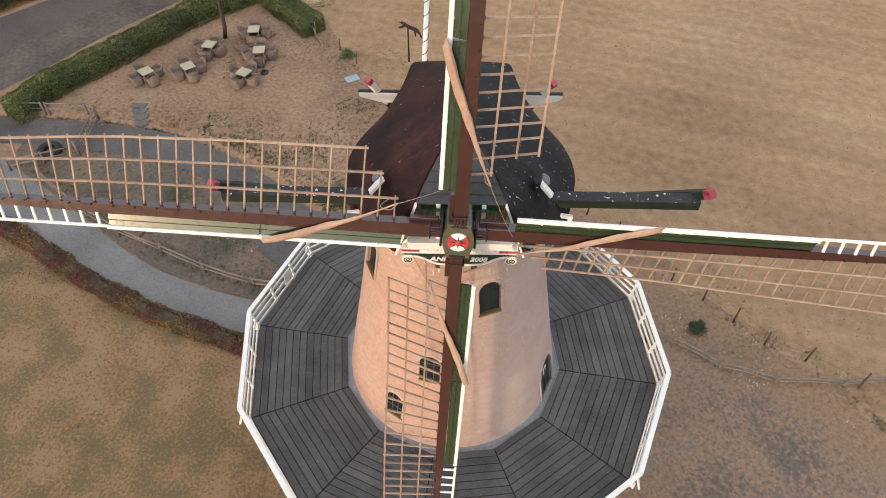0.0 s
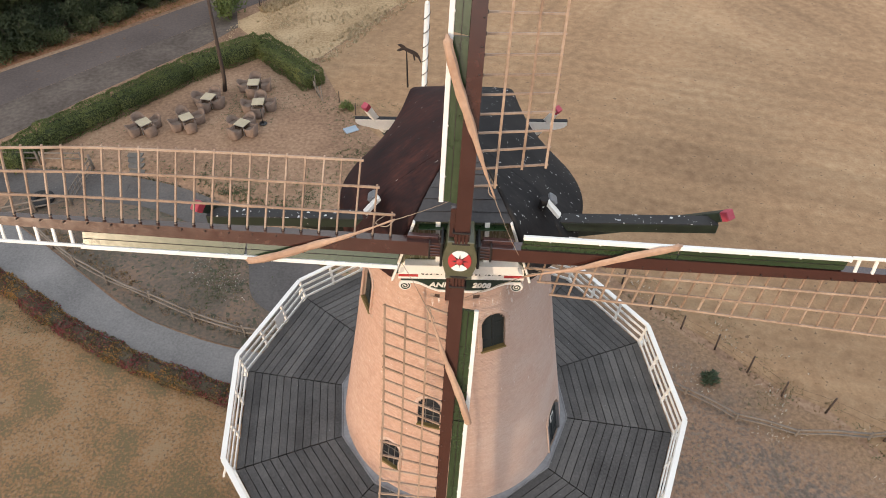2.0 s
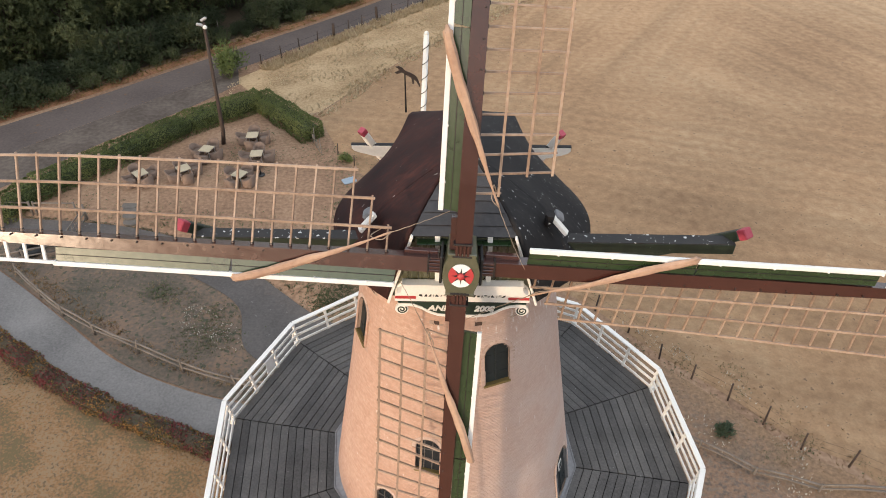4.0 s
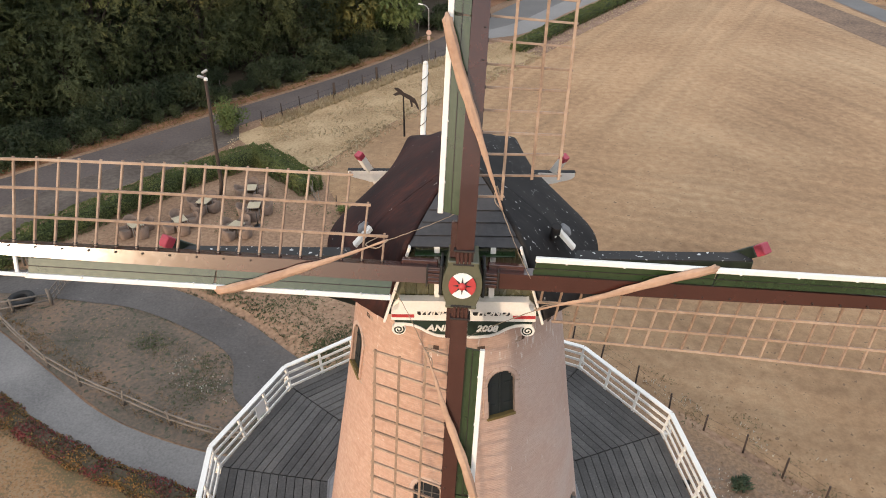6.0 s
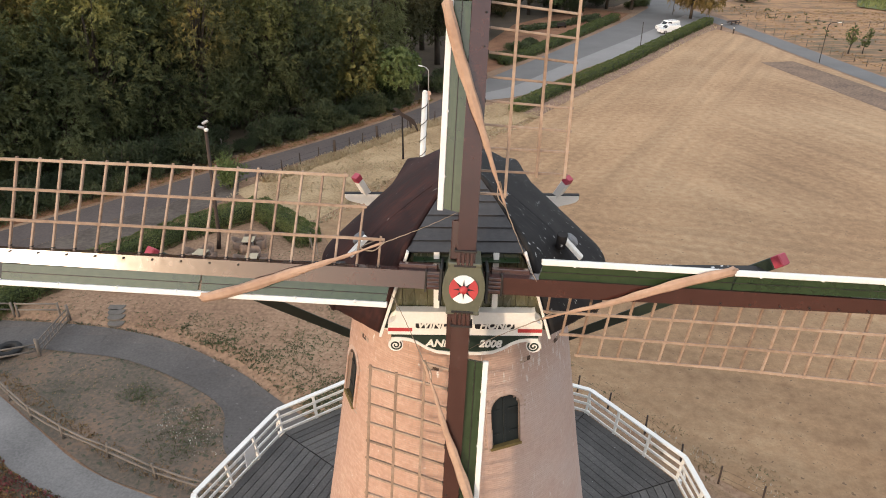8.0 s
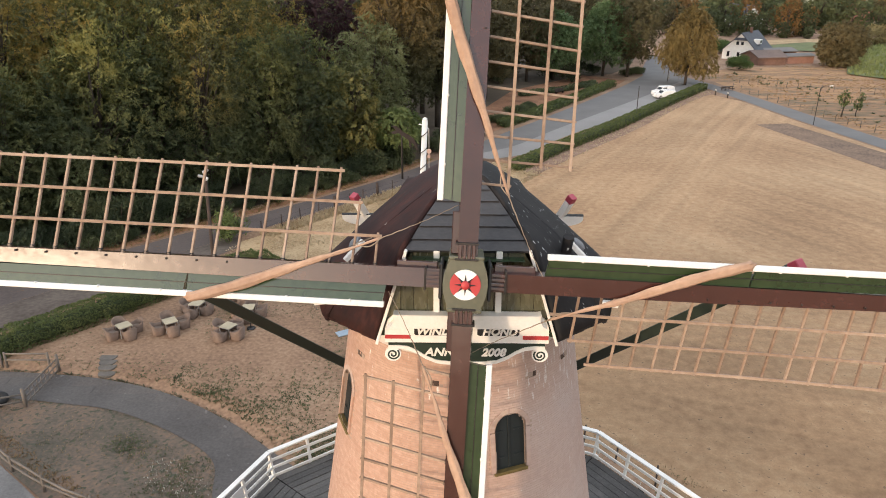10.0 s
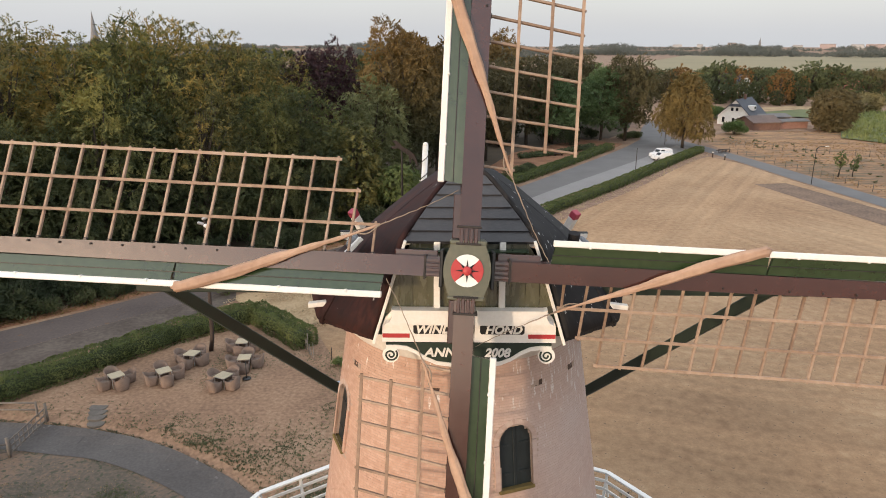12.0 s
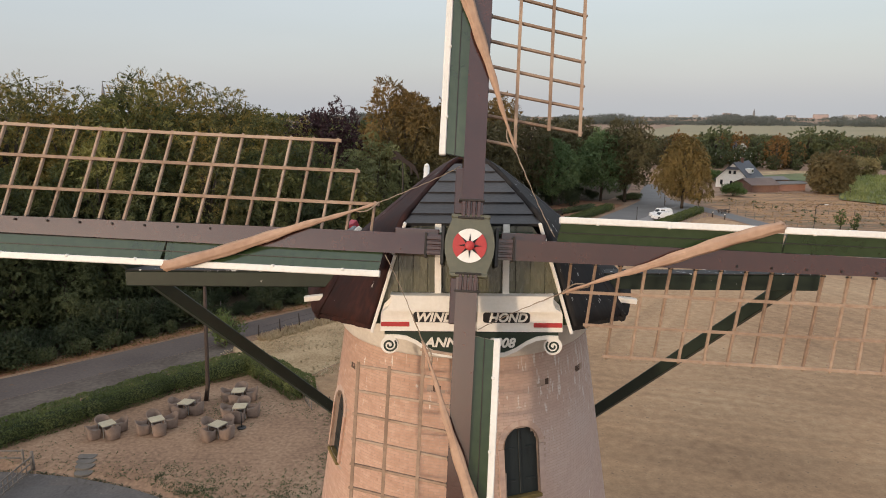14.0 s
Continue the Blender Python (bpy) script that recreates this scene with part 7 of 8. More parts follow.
make_car("white hatchback parked on the pavement", False).matrix_basis = pose(40.4, 119.9, 0.035, 0, 0, 196)
make_car("white van parked beside the hatchback", True).matrix_basis = pose(41.0, 123.0, 0.035, 0, 0, 200)


def make_house(name, label, m, w, l, eave, ridge, wall_m, roof_m, windows, chimney=True):
    h = thing(name, label, "house")
    b = Build()
    b.add([m @ Vector(p) for p in ((-w / 2, 0, 0), (w / 2, 0, 0), (w / 2, 0, eave), (0, 0, ridge), (-w / 2, 0, eave), (-w / 2, l, 0), (w / 2, l, 0), (w / 2, l, eave), (0, l, ridge), (-w / 2, l, eave))],
          [(0, 1, 2, 3, 4), (9, 8, 7, 6, 5), (1, 6, 7, 2), (5, 0, 4, 9)])
    part("wall", b, wall_m, h)
    for s in (-1, 1):
        k = (ridge - eave) / (w / 2)
        b = Build()
        pts = [(0, -0.4, ridge + 0.15), (s * (w / 2 + 0.45), -0.4, eave - 0.45 * k + 0.15), (s * (w / 2 + 0.45), l + 0.4, eave - 0.45 * k + 0.15), (0, l + 0.4, ridge + 0.15)]
        b.add([m @ Vector(p) for p in pts] + [m @ (Vector(p) - Vector((0, 0, 0.2))) for p in pts], [(0, 1, 2, 3), (7, 6, 5, 4), (0, 4, 5, 1), (1, 5, 6, 2), (2, 6, 7, 3), (3, 7, 4, 0)])
        part("roof", b, roof_m, h)
    for x, z, ww, hh, y in windows:
        wn = part("window", Build().box(ww, 0.12, hh, m @ pose(x, -0.02 if y is None else y, z), 0.02), M_CREAM, h)
        part("pane", Build().box(ww - 0.2, 0.14, hh - 0.2, m @ pose(x, -0.03 if y is None else y, z), 0.01), M_GLASS, wn)
    if chimney:
        part("chimney", Build().box(0.7, 0.7, 1.4, m @ pose(0.3, l * 0.5, ridge + 0.5), 0.04), M_BARN, h)
    return h


dm = pose(77.6, 181.0, 0, 0, 0, -40)
farm = make_house("farmhouse", "white farmhouse with a dark half-hipped slate roof", dm, 9.0, 12.5, 2.5, 6.9, M_WHITE, M_SLATE,
                  [(-0.75, 4.3, 0.9, 1.1, None), (0.55, 4.3, 0.9, 1.1, None), (-2.9, 1.4, 0.9, 1.6, None), (-0.2, 1.4, 0.9, 1.3, None), (2.6, 1.4, 0.9, 1.3, None)])
b = Build()                                             # half hip over the gable
b.add([dm @ Vector(p) for p in ((-1.75, -0.55, 5.25), (1.75, -0.55, 5.25), (0, 1.5, 7.12), (-1.75, -0.55, 5.08), (1.75, -0.55, 5.08), (0, 1.5, 6.95))], [(0, 1, 2), (5, 4, 3), (0, 3, 4, 1), (1, 4, 5, 2), (2, 5, 3, 0)])
part("half_hip", b, M_SLATE, farm, "dark slate half hip")
part("dormer", Build().box(1.7, 2.0, 1.3, dm @ pose(3.0, 4.6, 4.6), 0.05), M_WHITE, farm, "white dormer")
part("dormer_window", Build().box(0.06, 1.3, 0.7, dm @ pose(3.87, 4.6, 4.65), 0.01), M_GLASS, farm)
M_PINKWALL = shade("pinkish_brick_wall", ((0.24, 0.125, 0.095), (0.33, 0.19, 0.15)), 0.9, 0.8, 5, 0.3)
M_FELTROOF = shade("grey_brown_roof", ((0.10, 0.072, 0.064), (0.17, 0.128, 0.112)), 0.85, 0.5, 4, 0.2)
make_house("brick_barn", "low brick barn with a dark brown felt roof", pose(77.2, 172.5, 0, 0, 0, -78), 7.5, 8.0, 2.0, 3.3, M_BARN, M_FELTROOF, [], False)
make_house("brick_shed", "low pinkish brick shed beside the barn", pose(86.0, 174.5, 0, 0, 0, -76), 4.5, 8.5, 1.9, 2.3, M_PINKWALL, M_STREET, [], False)
make_house("grey_shed", "low shed with a pale grey sheet roof behind the barn", pose(84.5, 183.0, 0, 0, 0, -76), 5.0, 9.0, 2.2, 2.8, M_BARN, M_STREET, [], False)
for x, y, t, s, lb in ((176, 296, 40, 1.0, "distant house with a red tiled roof"), (192, 262, -30, 0.9, "distant brick house with a red roof"), (128, 300, 10, 1.2, "distant house between trees")):
    make_house("distant_house", lb, pose(x, y, 0, 0, 0, t), 9 * s, 14 * s, 2.8 * s, 7 * s, M_WHITE if s > 1.05 else M_BARN, M_TILE if s < 1.15 else M_SLATE, [(-2, 1.6, 1.2, 1.3, None), (2, 1.6, 1.2, 1.3, None)])

# fields beyond the lane
M_ROUGH = shade("rough_dry_pasture", ((0.125, 0.096, 0.052), (0.235, 0.135, 0.074), (0.310, 0.170, 0.082), (0.400, 0.240, 0.112), (0.250, 0.138, 0.082)), 0.95, 0.14, 1.6, 0.4, bump_scale=2, stretch=(0.16, 1.0, 1), gain=2.3)
lay("pasture", [(57.4, 136), (60.6, 108), (63.4, 85), (72, 40), (84, -30), (260, -30), (230, 175), (110, 166), (70, 165), (57, 150)], M_ROUGH, 0.016, "rough dry pasture beyond the lane", "pasture")
CROP = [(92.4, 153), (100, 141), (240, 126), (262, 215), (142, 219), (119, 228), (98, 216), (96, 206), (108, 200), (104, 175)]
lay("maize_field", CROP, shade("green_crop", ((0.085, 0.105, 0.038), (0.15, 0.165, 0.062)), 0.9, 0.15, 1.2, 0.3, gain=1.5), 0.25, "field of green crop", "crop")
lay("pale_strip", [(100, 232), (122, 243), (150, 236), (128, 226), (119, 230), (98, 219)], M_MEADOW, 0.05, "pale strip of dry grass behind the crop", "grass")
lay("far_field", [(150, 430), (700, 470), (1400, 700), (1300, 1250), (430, 1330), (210, 800)], shade("pale_far_pasture", ((0.215, 0.182, 0.100), (0.285, 0.240, 0.138)), 0.95, 0.006, 0.05, 0.1), 0.3, "wide pale pasture in the distance", "pasture")

ft = [make_tree("distant_tree", 41, 13, 6.2, 0.0, 5200, 0.46, L_OAK, "distant tree, green and bronze", 16),
      make_tree("distant_tree", 42, 12, 5.8, 0.0, 5200, 0.46, L_DARK, "distant dark green leafy tree", 16),
      make_tree("distant_tree", 43, 14, 6.4, 0.0, 5200, 0.46, L_ORANGE, "distant tree in orange-brown leaf", 16),
      make_tree("distant_tree", 44, 12, 6.0, 0.0, 5200, 0.46, L_OLIVE, "distant olive-brown leafy tree", 16)]
for src, (x, y) in zip(ft, ((66, 262), (74, 266), (90, 268), (82, 260))):
    src.matrix_basis = pose(x, y, 0)
FT_TALL = (13, 12, 14, 12)
rng = random.Random(77)
# single crowns that stand out of the belt behind the farm: x, y, height, kind
for x, y, h, k in ((96, 262, 11, 1), (104.8, 269, 15.8, 1), (112.4, 269, 13.2, 2), (122, 252, 12.0, 2), (128, 253, 10.2, 0), (116, 256, 9.5, 1), (108, 254, 9.0, 1), (134, 282, 11, 0), (141, 276, 9, 2), (148, 283, 15.3, 1),
                   (155, 284, 13, 1), (162, 284, 14, 1), (166, 272, 10, 0), (178, 282, 11, 3), (172, 262, 8, 0), (190, 285, 12, 1), (203, 288, 11, 3), (216, 292, 12, 0), (88, 258, 9, 0), (58, 252, 12, 0), (50, 246, 13, 1), (100, 252, 8, 1), (133, 262, 8, 3)):
    plant(ft[k], x, y, rng.uniform(0, 360), h / FT_TALL[k] * 1.02)
for k in range(75):
    row = k % 3
    t = (k // 3) / 24
    x = 48 + 215 * t + rng.uniform(-6, 6)
    y = (296, 322, 352)[row] + 24 * t + rng.uniform(-10, 10)
    plant(ft[(1, 3, 0, 1, 2, 1, 3)[rng.randrange(7)]], x, y, rng.uniform(0, 360), rng.uniform(0.55, 0.88))
for x, y, sc in ((118, 246, 0.45), (135, 246, 0.5), (150, 250, 0.45), (108, 243, 0.4), (126, 244, 0.35), (160, 247, 0.5), (170, 244, 0.45)):
    plant(ft[(1, 0, 3)[rng.randrange(3)]], x, y, rng.uniform(0, 360), sc)
for k in range(44):                                      # behind the woods, to the far left
    a = radians(-58 + 54 * k / 43)
    d = 150 + 90 * rng.random()
    plant(ft[k % 2], d * math.sin(a), d * math.cos(a), rng.uniform(0, 360), rng.uniform(1.35, 1.7))

# belts of woodland at the horizon: one broken mass of crowns
def woodland_belt(name, seed, r0, r1, a0, a1, n, tall, material, label):
    rng = np.random.default_rng(seed)
    a = np.radians(a0 + (a1 - a0) * rng.random(n))
    d = r0 + (r1 - r0) * rng.random(n) ** 1.5
    z = tall * (0.35 + 0.45 * rng.random(n)) * (0.8 + 0.25 * np.sin(a * 37) + 0.15 * np.sin(a * 91))
    cs = np.stack([d * np.sin(a), d * np.cos(a), z * 0.62], 1)
    v, f = leaves(rng, cs, np.maximum(z * 0.8, 2.0), n * 44, tall * 0.12, 0.75)
    v[:, 2] = np.maximum(v[:, 2], 0.0)
    return tagged(leaf_object(name, v, f, material), label, "woodland", kind="stuff")


woodland_belt("far_woods", 51, 420, 520, 14, 40, 420, 9, L_OAK, "broken belt of trees before the pale pasture")
woodland_belt("far_woods", 52, 1330, 1700, 5, 42, 1500, 15, L_FAR, "belt of woodland at the horizon, its green greyed for haze")
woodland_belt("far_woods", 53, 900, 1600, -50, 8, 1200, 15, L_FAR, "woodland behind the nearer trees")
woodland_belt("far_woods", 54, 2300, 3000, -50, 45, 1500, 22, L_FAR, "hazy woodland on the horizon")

rng = random.Random(3)
# muted greyish wall colours, used only for the skyline blocks
M_FARWALL = shade('weathered_concrete', ((0.34, 0.34, 0.35), (0.42, 0.42, 0.42)), 0.9, 0.02, 0.2, 0)
M_FARBRICK = shade('dull_brick', ((0.30, 0.24, 0.235), (0.36, 0.30, 0.29)), 0.9, 0.02, 0.2, 0)
for ang, w, hgt, mt in ((17.2, 40, 15, M_CREAM), (21.0, 34, 24, M_TILE), (21.6, 40, 18, M_CREAM), (27.3, 60, 20, M_TILE), (29.1, 50, 18, M_CREAM), (30.2, 70, 20, M_TILE), (25.4, 40, 15, M_CREAM), (18.8, 26, 16, M_CREAM)):
    a = radians(ang)
    far = thing("distant_block", "distant block of flats on the skyline", "building", "skyline blocks", pose(3400 * math.sin(a), 3400 * math.cos(a), 0, 0, 0, -ang))
    part("wall", Build().box(w, 16, hgt, pose(0, 0, hgt / 2), 0.5), M_FARWALL if mt is M_CREAM else M_FARBRICK, far)
    part("roof", Build().box(w * 0.94, 14, 2, pose(0, 0, hgt + 1), 0.3), M_LEAD, far)
a = radians(22.9)
ch = thing("church_tower", "distant church tower with a pointed spire", "church", "", pose(3300 * math.sin(a), 3300 * math.cos(a), 0, 0, 0, -23))
part("tower", Build().box(9, 9, 24, pose(0, 0, 12), 0.5), M_LEAD, ch)
part("spire", Build().lathe([(5.6, 24), (3.8, 30), (1.5, 38), (0.1, 46)], Matrix(), 8), M_LEAD, ch)
a = radians(-27.1)
sp = thing("church_spire", "distant pointed church spire behind the trees", "church", "", pose(620 * math.sin(a), 620 * math.cos(a), 0))
part("tower", Build().box(6, 6, 22, pose(0, 0, 11), 0.3), M_BARN, sp)
part("spire", Build().lathe([(3.8, 22), (2.9, 26), (1.3, 36), (0.05, 45)], Matrix(), 8), M_LEAD, sp)

# posts and poles on the pasture
for x, y, hgt in ((47, 141, 5.0), (54.6, 141, 3.6), (118, 244, 10.0), (32.0, 107, 4.2)):
    pp = thing("thin_pole", "thin dark pole by the road", "pole", "poles")
    part("pole", Build().tube([(x, y, 0), (x, y, hgt)], [0.07, 0.05], 7), M_DPOST, pp, "", True)
ll = thing("lane_lamp", "slim grey street lamp beside the side lane", "street lamp")
part("mast", Build().tube(spline([(57.4, 96, 0), (57.4, 96, 5.2), (57.5, 96, 5.8), (57.9, 96, 6.1), (58.7, 96, 6.15)], 18), 0.05, 8), M_IRON, ll, "", True)
part("lamp_head", Build().box(0.6, 0.22, 0.12, pose(59.0, 96, 6.15, 0, -4, 0), 0.03), M_WHITE, ll, "white lamp head")
for x, y in ((52.5, 120.0), (51.4, 123.5)):
    bo = thing("bollard", "dark timber bollard with a white band", "bollard", "bollards at the field's corner")
    part("post", Build().tube([(x, y, -0.1), (x, y, 1.25)], 0.13, 8), M_DPOST, bo, "", True)
    part("band", Build().lathe([(0.132, 0.95), (0.138, 0.97), (0.138, 1.13), (0.132, 1.15)], pose(x, y, 0), 10), M_WHITE, bo, "white band")
for line, lb in (([(57.6, 131), (59.6, 118), (61.8, 104), (63.9, 92), (66.2, 78), (69, 62)], "thin grey posts with wire between lane and pasture"), ([(62, 139), (70, 133), (80, 127), (92, 121), (106, 116)], "thin grey posts with wire across the pasture")):
    pf = thing("pasture_fence", lb, "fence")
    old = None
    for i in range(22):
        p = along([(x, y, 0) for x, y in line], i / 21)
        part("post", Build().tube([(p.x, p.y, -0.1), (p.x + rng.uniform(-0.06, 0.06), p.y, 1.25 + rng.uniform(-0.1, 0.1))], [0.055, 0.05], 6), M_POST, pf, "", True)
        if old is not None:
            for hgt in (0.55, 1.05):
                part("wire", Build().tube([(old.x, old.y, hgt), (p.x, p.y, hgt)], 0.010, 4, False), M_IRON, pf)
        old = p
sap = make_tree("sapling", 17, 4.6, 1.15, 1.6, 2400, 0.12, L_MAPLE, "thin young tree with a small yellow-green crown", 8, 0.3)
sap.matrix_basis = pose(65.4, 103, 0)
for x, y, sc in ((67.8, 103, 0.7), (73.5, 112, 0.6)):
    plant(sap, x, y, rng.uniform(0, 360), sc)
bt = thing("picnic_bench", "dark timber bench by the side lane", "bench")
bm_ = pose(55.9, 129.6, 0, 0, 0, 20)
for y, z, w in ((0, 0.75, 0.7), (-0.7, 0.45, 0.28), (0.7, 0.45, 0.28)):
    part("plank", Build().box(2.6, w, 0.07, bm_ @ pose(0, y, z), 0.01), M_DPOST, bt)
for x in (-0.9, 0.9):
    part("leg", Build().box(0.1, 1.5, 0.1, bm_ @ pose(x, 0, 0.36), 0.01), M_DPOST, bt)
    for y in (-0.5, 0.5):
        part("leg", Build().box(0.1, 0.1, 0.72, bm_ @ pose(x, y, 0.36), 0.01), M_DPOST, bt)
gb2 = thing("garden_bench", "dark garden bench before the clipped hedge", "bench")
bm_ = pose(21.0, 124.6, 0, 0, 0, 30)
part("seat", Build().box(2.0, 0.5, 0.06, bm_ @ pose(0, 0, 0.45), 0.01), M_DPOST, gb2)
part("backrest", Build().box(2.0, 0.06, 0.5, bm_ @ pose(0, 0.25, 0.75), 0.01), M_DPOST, gb2)
for x in (-0.85, 0.85):
    part("leg", Build().box(0.08, 0.45, 0.45, bm_ @ pose(x, 0, 0.22), 0.01), M_DPOST, gb2)

# ---- tufts of grass and weeds ----
def tufts(name, seed, spots, blade, tall, material, label, wide=0.16, bend=0.5):
    """Small fans of blades at the given x, y."""
    rng = np.random.default_rng(seed)
    V = []
    for x, y in spots:
        z = height(x, y)
        s = rng.uniform(0.6, 1.4)
        for k in range(blade):
            a = rng.uniform(0, 2 * math.pi)
            r = wide * s * rng.uniform(0.1, 1.0)
            h = tall * s * rng.uniform(0.5, 1.2)
            c, si = math.cos(a), math.sin(a)
            w = wide * 0.30 * s
            p = (x + c * r * 0.5, y + si * r * 0.5)
            V += [(p[0] - si * w, p[1] + c * w, z - 0.01), (p[0] + si * w, p[1] - c * w, z - 0.01), (p[0] + c * bend * h + si * w * 0.2, p[1] + si * bend * h - c * w * 0.2, z + h), (p[0] + c * bend * h - si * w * 0.2, p[1] + si * bend * h + c * w * 0.2, z + h)]
    f = np.arange(len(V)).reshape(-1, 4)
    return tagged(leaf_object(name, np.array(V), f, material), label, "grass", kind="stuff")


def scatter(seed, n, x0, x1, y0, y1, keep):
    rng = random.Random(seed)
    out = []
    while len(out) < n:
        x, y = rng.uniform(x0, x1), rng.uniform(y0, y1)
        if keep(x, y, rng):
            out.append((x, y))
    return out


def patchy(x, y, s, k=0.0):
    return noise.noise((x * s, y * s, k))


def near_line(line, x, y):
    best = 1e9
    for (ax, ay), (bx, by) in zip(line, line[1:]):
        dx, dy = bx - ax, by - ay
        t = max(0, min(1, ((x - ax) * dx + (y - ay) * dy) / (dx * dx + dy * dy)))
        best = min(best, math.hypot(ax + t * dx - x, ay + t * dy - y))
    return best


PATH_MID = [(-36, 21.1), (-29, 20.8), (-25.2, 20.4), (-21.5, 19.85), (-17.8, 18.8), (-13.8, 16.6), (-11.4, 14.6), (-9.2, 11.7), (-5.5, 9.8)]
DRIVE_MID = [(-41, 23.2), (-31, 17.1), (-25.6, 13.6), (-21.5, 10.8), (-17, 8.0), (-11.7, 6.1), (-6, 5.0), (0, 5)]


def on_bank(x, y, rng):
    if near_line(PATH_MID, x, y) < 1.75 or near_line(DRIVE_MID, x, y) < 1.9:
        return False
    d = bank_distance(x, y)
    if d < -14 or d > 3:
        return False
    like = 0.16 + 0.5 * max(0, 1 - abs(d - 0.5) / 3.5) + 0.9 * patchy(x, y, 0.22)
    if x < -17:
        like *= 0.35
    return rng.random() < like


tufts("weed_tufts", 61, scatter(62, 4600, -27, -2, 13, 37, on_bank), 4, 0.04, L_WEED, "scattered small green weeds on the sandy bank", 0.10, 1.4)
tufts("bank_weeds", 111, scatter(112, 2300, -17, -4, 12, 26, lambda x, y, r: on_bank(x, y, r) and r.random() < 0.10 + 1.1 * patchy(x, y, 0.4, 21) + 0.05 * (20 - y)), 4, 0.045, L_GREENWEED, "green weeds spread over the lower bank", 0.10, 1.3)


def on_island(x, y, rng):
    if near_line(PATH_MID, x, y) < 1.9 or near_line(DRIVE_MID, x, y) < 1.9 or bank_distance(x, y) < 1.5 or math.hypot(x, y) < 5.6:
        return False
    return rng.random() < 0.35 + patchy(x, y, 0.3, 3)


ISLAND = (-27, -6, 8.0, 18.5)
tufts("island_weeds", 63, scatter(64, 2600, *ISLAND, lambda x, y, r: on_island(x, y, r) and (patchy(x, y, 0.3, 3) > 0.0 or r.random() < 0.2)), 5, 0.05, L_ISLE, "dull green weeds between the paths", 0.15, 1.2)
tufts("island_grass", 65, scatter(66, 900, *ISLAND, on_island), 4, 0.07, L_MEADOW, "brown dry grass between the paths", 0.09, 0.9)
tufts("white_flowers", 67, scatter(68, 230, -15.5, -11.5, 10.5, 14.5, lambda x, y, r: on_island(x, y, r) and patchy(x, y, 0.35, 3) > 0.12), 3, 0.10, L_FLOWER, "small clumps of pale flowers among the weeds", 0.04, 0.35)
tufts("drive_edge_grass", 69, scatter(70, 800, -28, -8, 7, 18, lambda x, y, r: 1.75 < near_line(DRIVE_MID, x, y) < 2.7 and y > np.interp(x, [-31, -25.6, -21.5, -17, -11.7, -6], [17.1, 13.6, 10.8, 8.0, 6.1, 5.0])), 5, 0.09, L_MEADOW, "ragged brown grass under the rail fence", 0.16, 0.6)


def on_lawn(x, y, rng):
    edge = np.interp(x, [-34, -25.5, -21.0, -16.6, -11.4, -7.5, 2], [15.2, 10.4, 7.5, 5.35, 3.6, 2.3, 0.9])
    return y < edge and math.hypot(x, y) > 6 and rng.random() < 0.75 + 0.5 * patchy(x, y, 0.25, 5)


tufts("meadow_grass", 71, scatter(72, 7000, -30, -5, -9, 14, on_lawn), 4, 0.045, L_MEADOW, "brown and orange parched meadow grass", 0.075, 1.1)
tufts("meadow_weeds", 73, scatter(74, 3200, -30, -5, -9, 14, lambda x, y, r: on_lawn(x, y, r) and patchy(x, y, 0.2, 8) > 0.10), 4, 0.05, L_LAWN, "greenish patches in the parched meadow", 0.09, 1.1)


def by_fence(x, y, rng):
    return math.hypot(x, y) > 8.6 and near_line([(5.4, 16.9), (9.7, 12.0), (13.8, 7.4), (18.2, 3.7), (23, 0.2)], x, y) < 3.6 and x * 0.7 + y * 0.7 < 17.4 and rng.random() < 0.4 + 0.8 * patchy(x, y, 0.35, 9)


tufts("fence_weeds", 75, scatter(76, 900, 4, 24, -4, 18, lambda x, y, r: by_fence(x, y, r) and patchy(x, y, 0.7, 4) > 0.12), 5, 0.04, L_WEED, "grey-green weeds along the field fence", 0.075, 1.2)
tufts("fence_grass", 77, scatter(78, 1500, 4, 24, -6, 18, by_fence), 4, 0.06, L_MEADOW, "dry stalks along the field fence", 0.05, 0.9)
tufts("fence_flowers", 79, scatter(80, 240, 8, 20, 0, 14, lambda x, y, r: by_fence(x, y, r) and patchy(x, y, 0.6, 2) > 0.15), 3, 0.12, L_FLOWER, "pale flower heads along the field fence", 0.045, 0.35)


def in_dry(x, y, rng):
    return near_line([(-17.2, 45.6), (-11.5, 52.6), (-4.6, 60.6), (0.2, 65.8)], x, y) < 0.9


MEADOW_EDGE = [(-14, 35.8), (-11.2, 37.0), (-5.5, 46.7), (-1, 53), (10.5, 67.4)]
tufts("meadow_edge_grass", 101, scatter(102, 1500, -16, 12, 34, 69, lambda x, y, r: near_line(MEADOW_EDGE, x, y) < 1.1 and r.random() < 0.5 + patchy(x, y, 0.4, 7)), 5, 0.14, L_DRY, "ragged dry grass along the meadow's edge", 0.13, 0.9)
tufts("meadow_tussocks", 103, scatter(104, 2600, -20, 10, 36, 72, lambda x, y, r: near_line([(-16.5, 40.5), (-11, 47.5), (-5, 55.5), (2, 63.5), (7, 69.5)], x, y) < 3.6 and r.random() < 0.4 + patchy(x, y, 0.35, 15)), 4, 0.10, L_DRY, "pale tussocks on the dry meadow", 0.16, 1.0)
tufts("tall_dry_grass", 81, scatter(82, 1500, -20, 9, 36, 73, in_dry), 5, 0.30, L_DRY, "tall pale dry grass beside the lane", 0.12, 0.6)
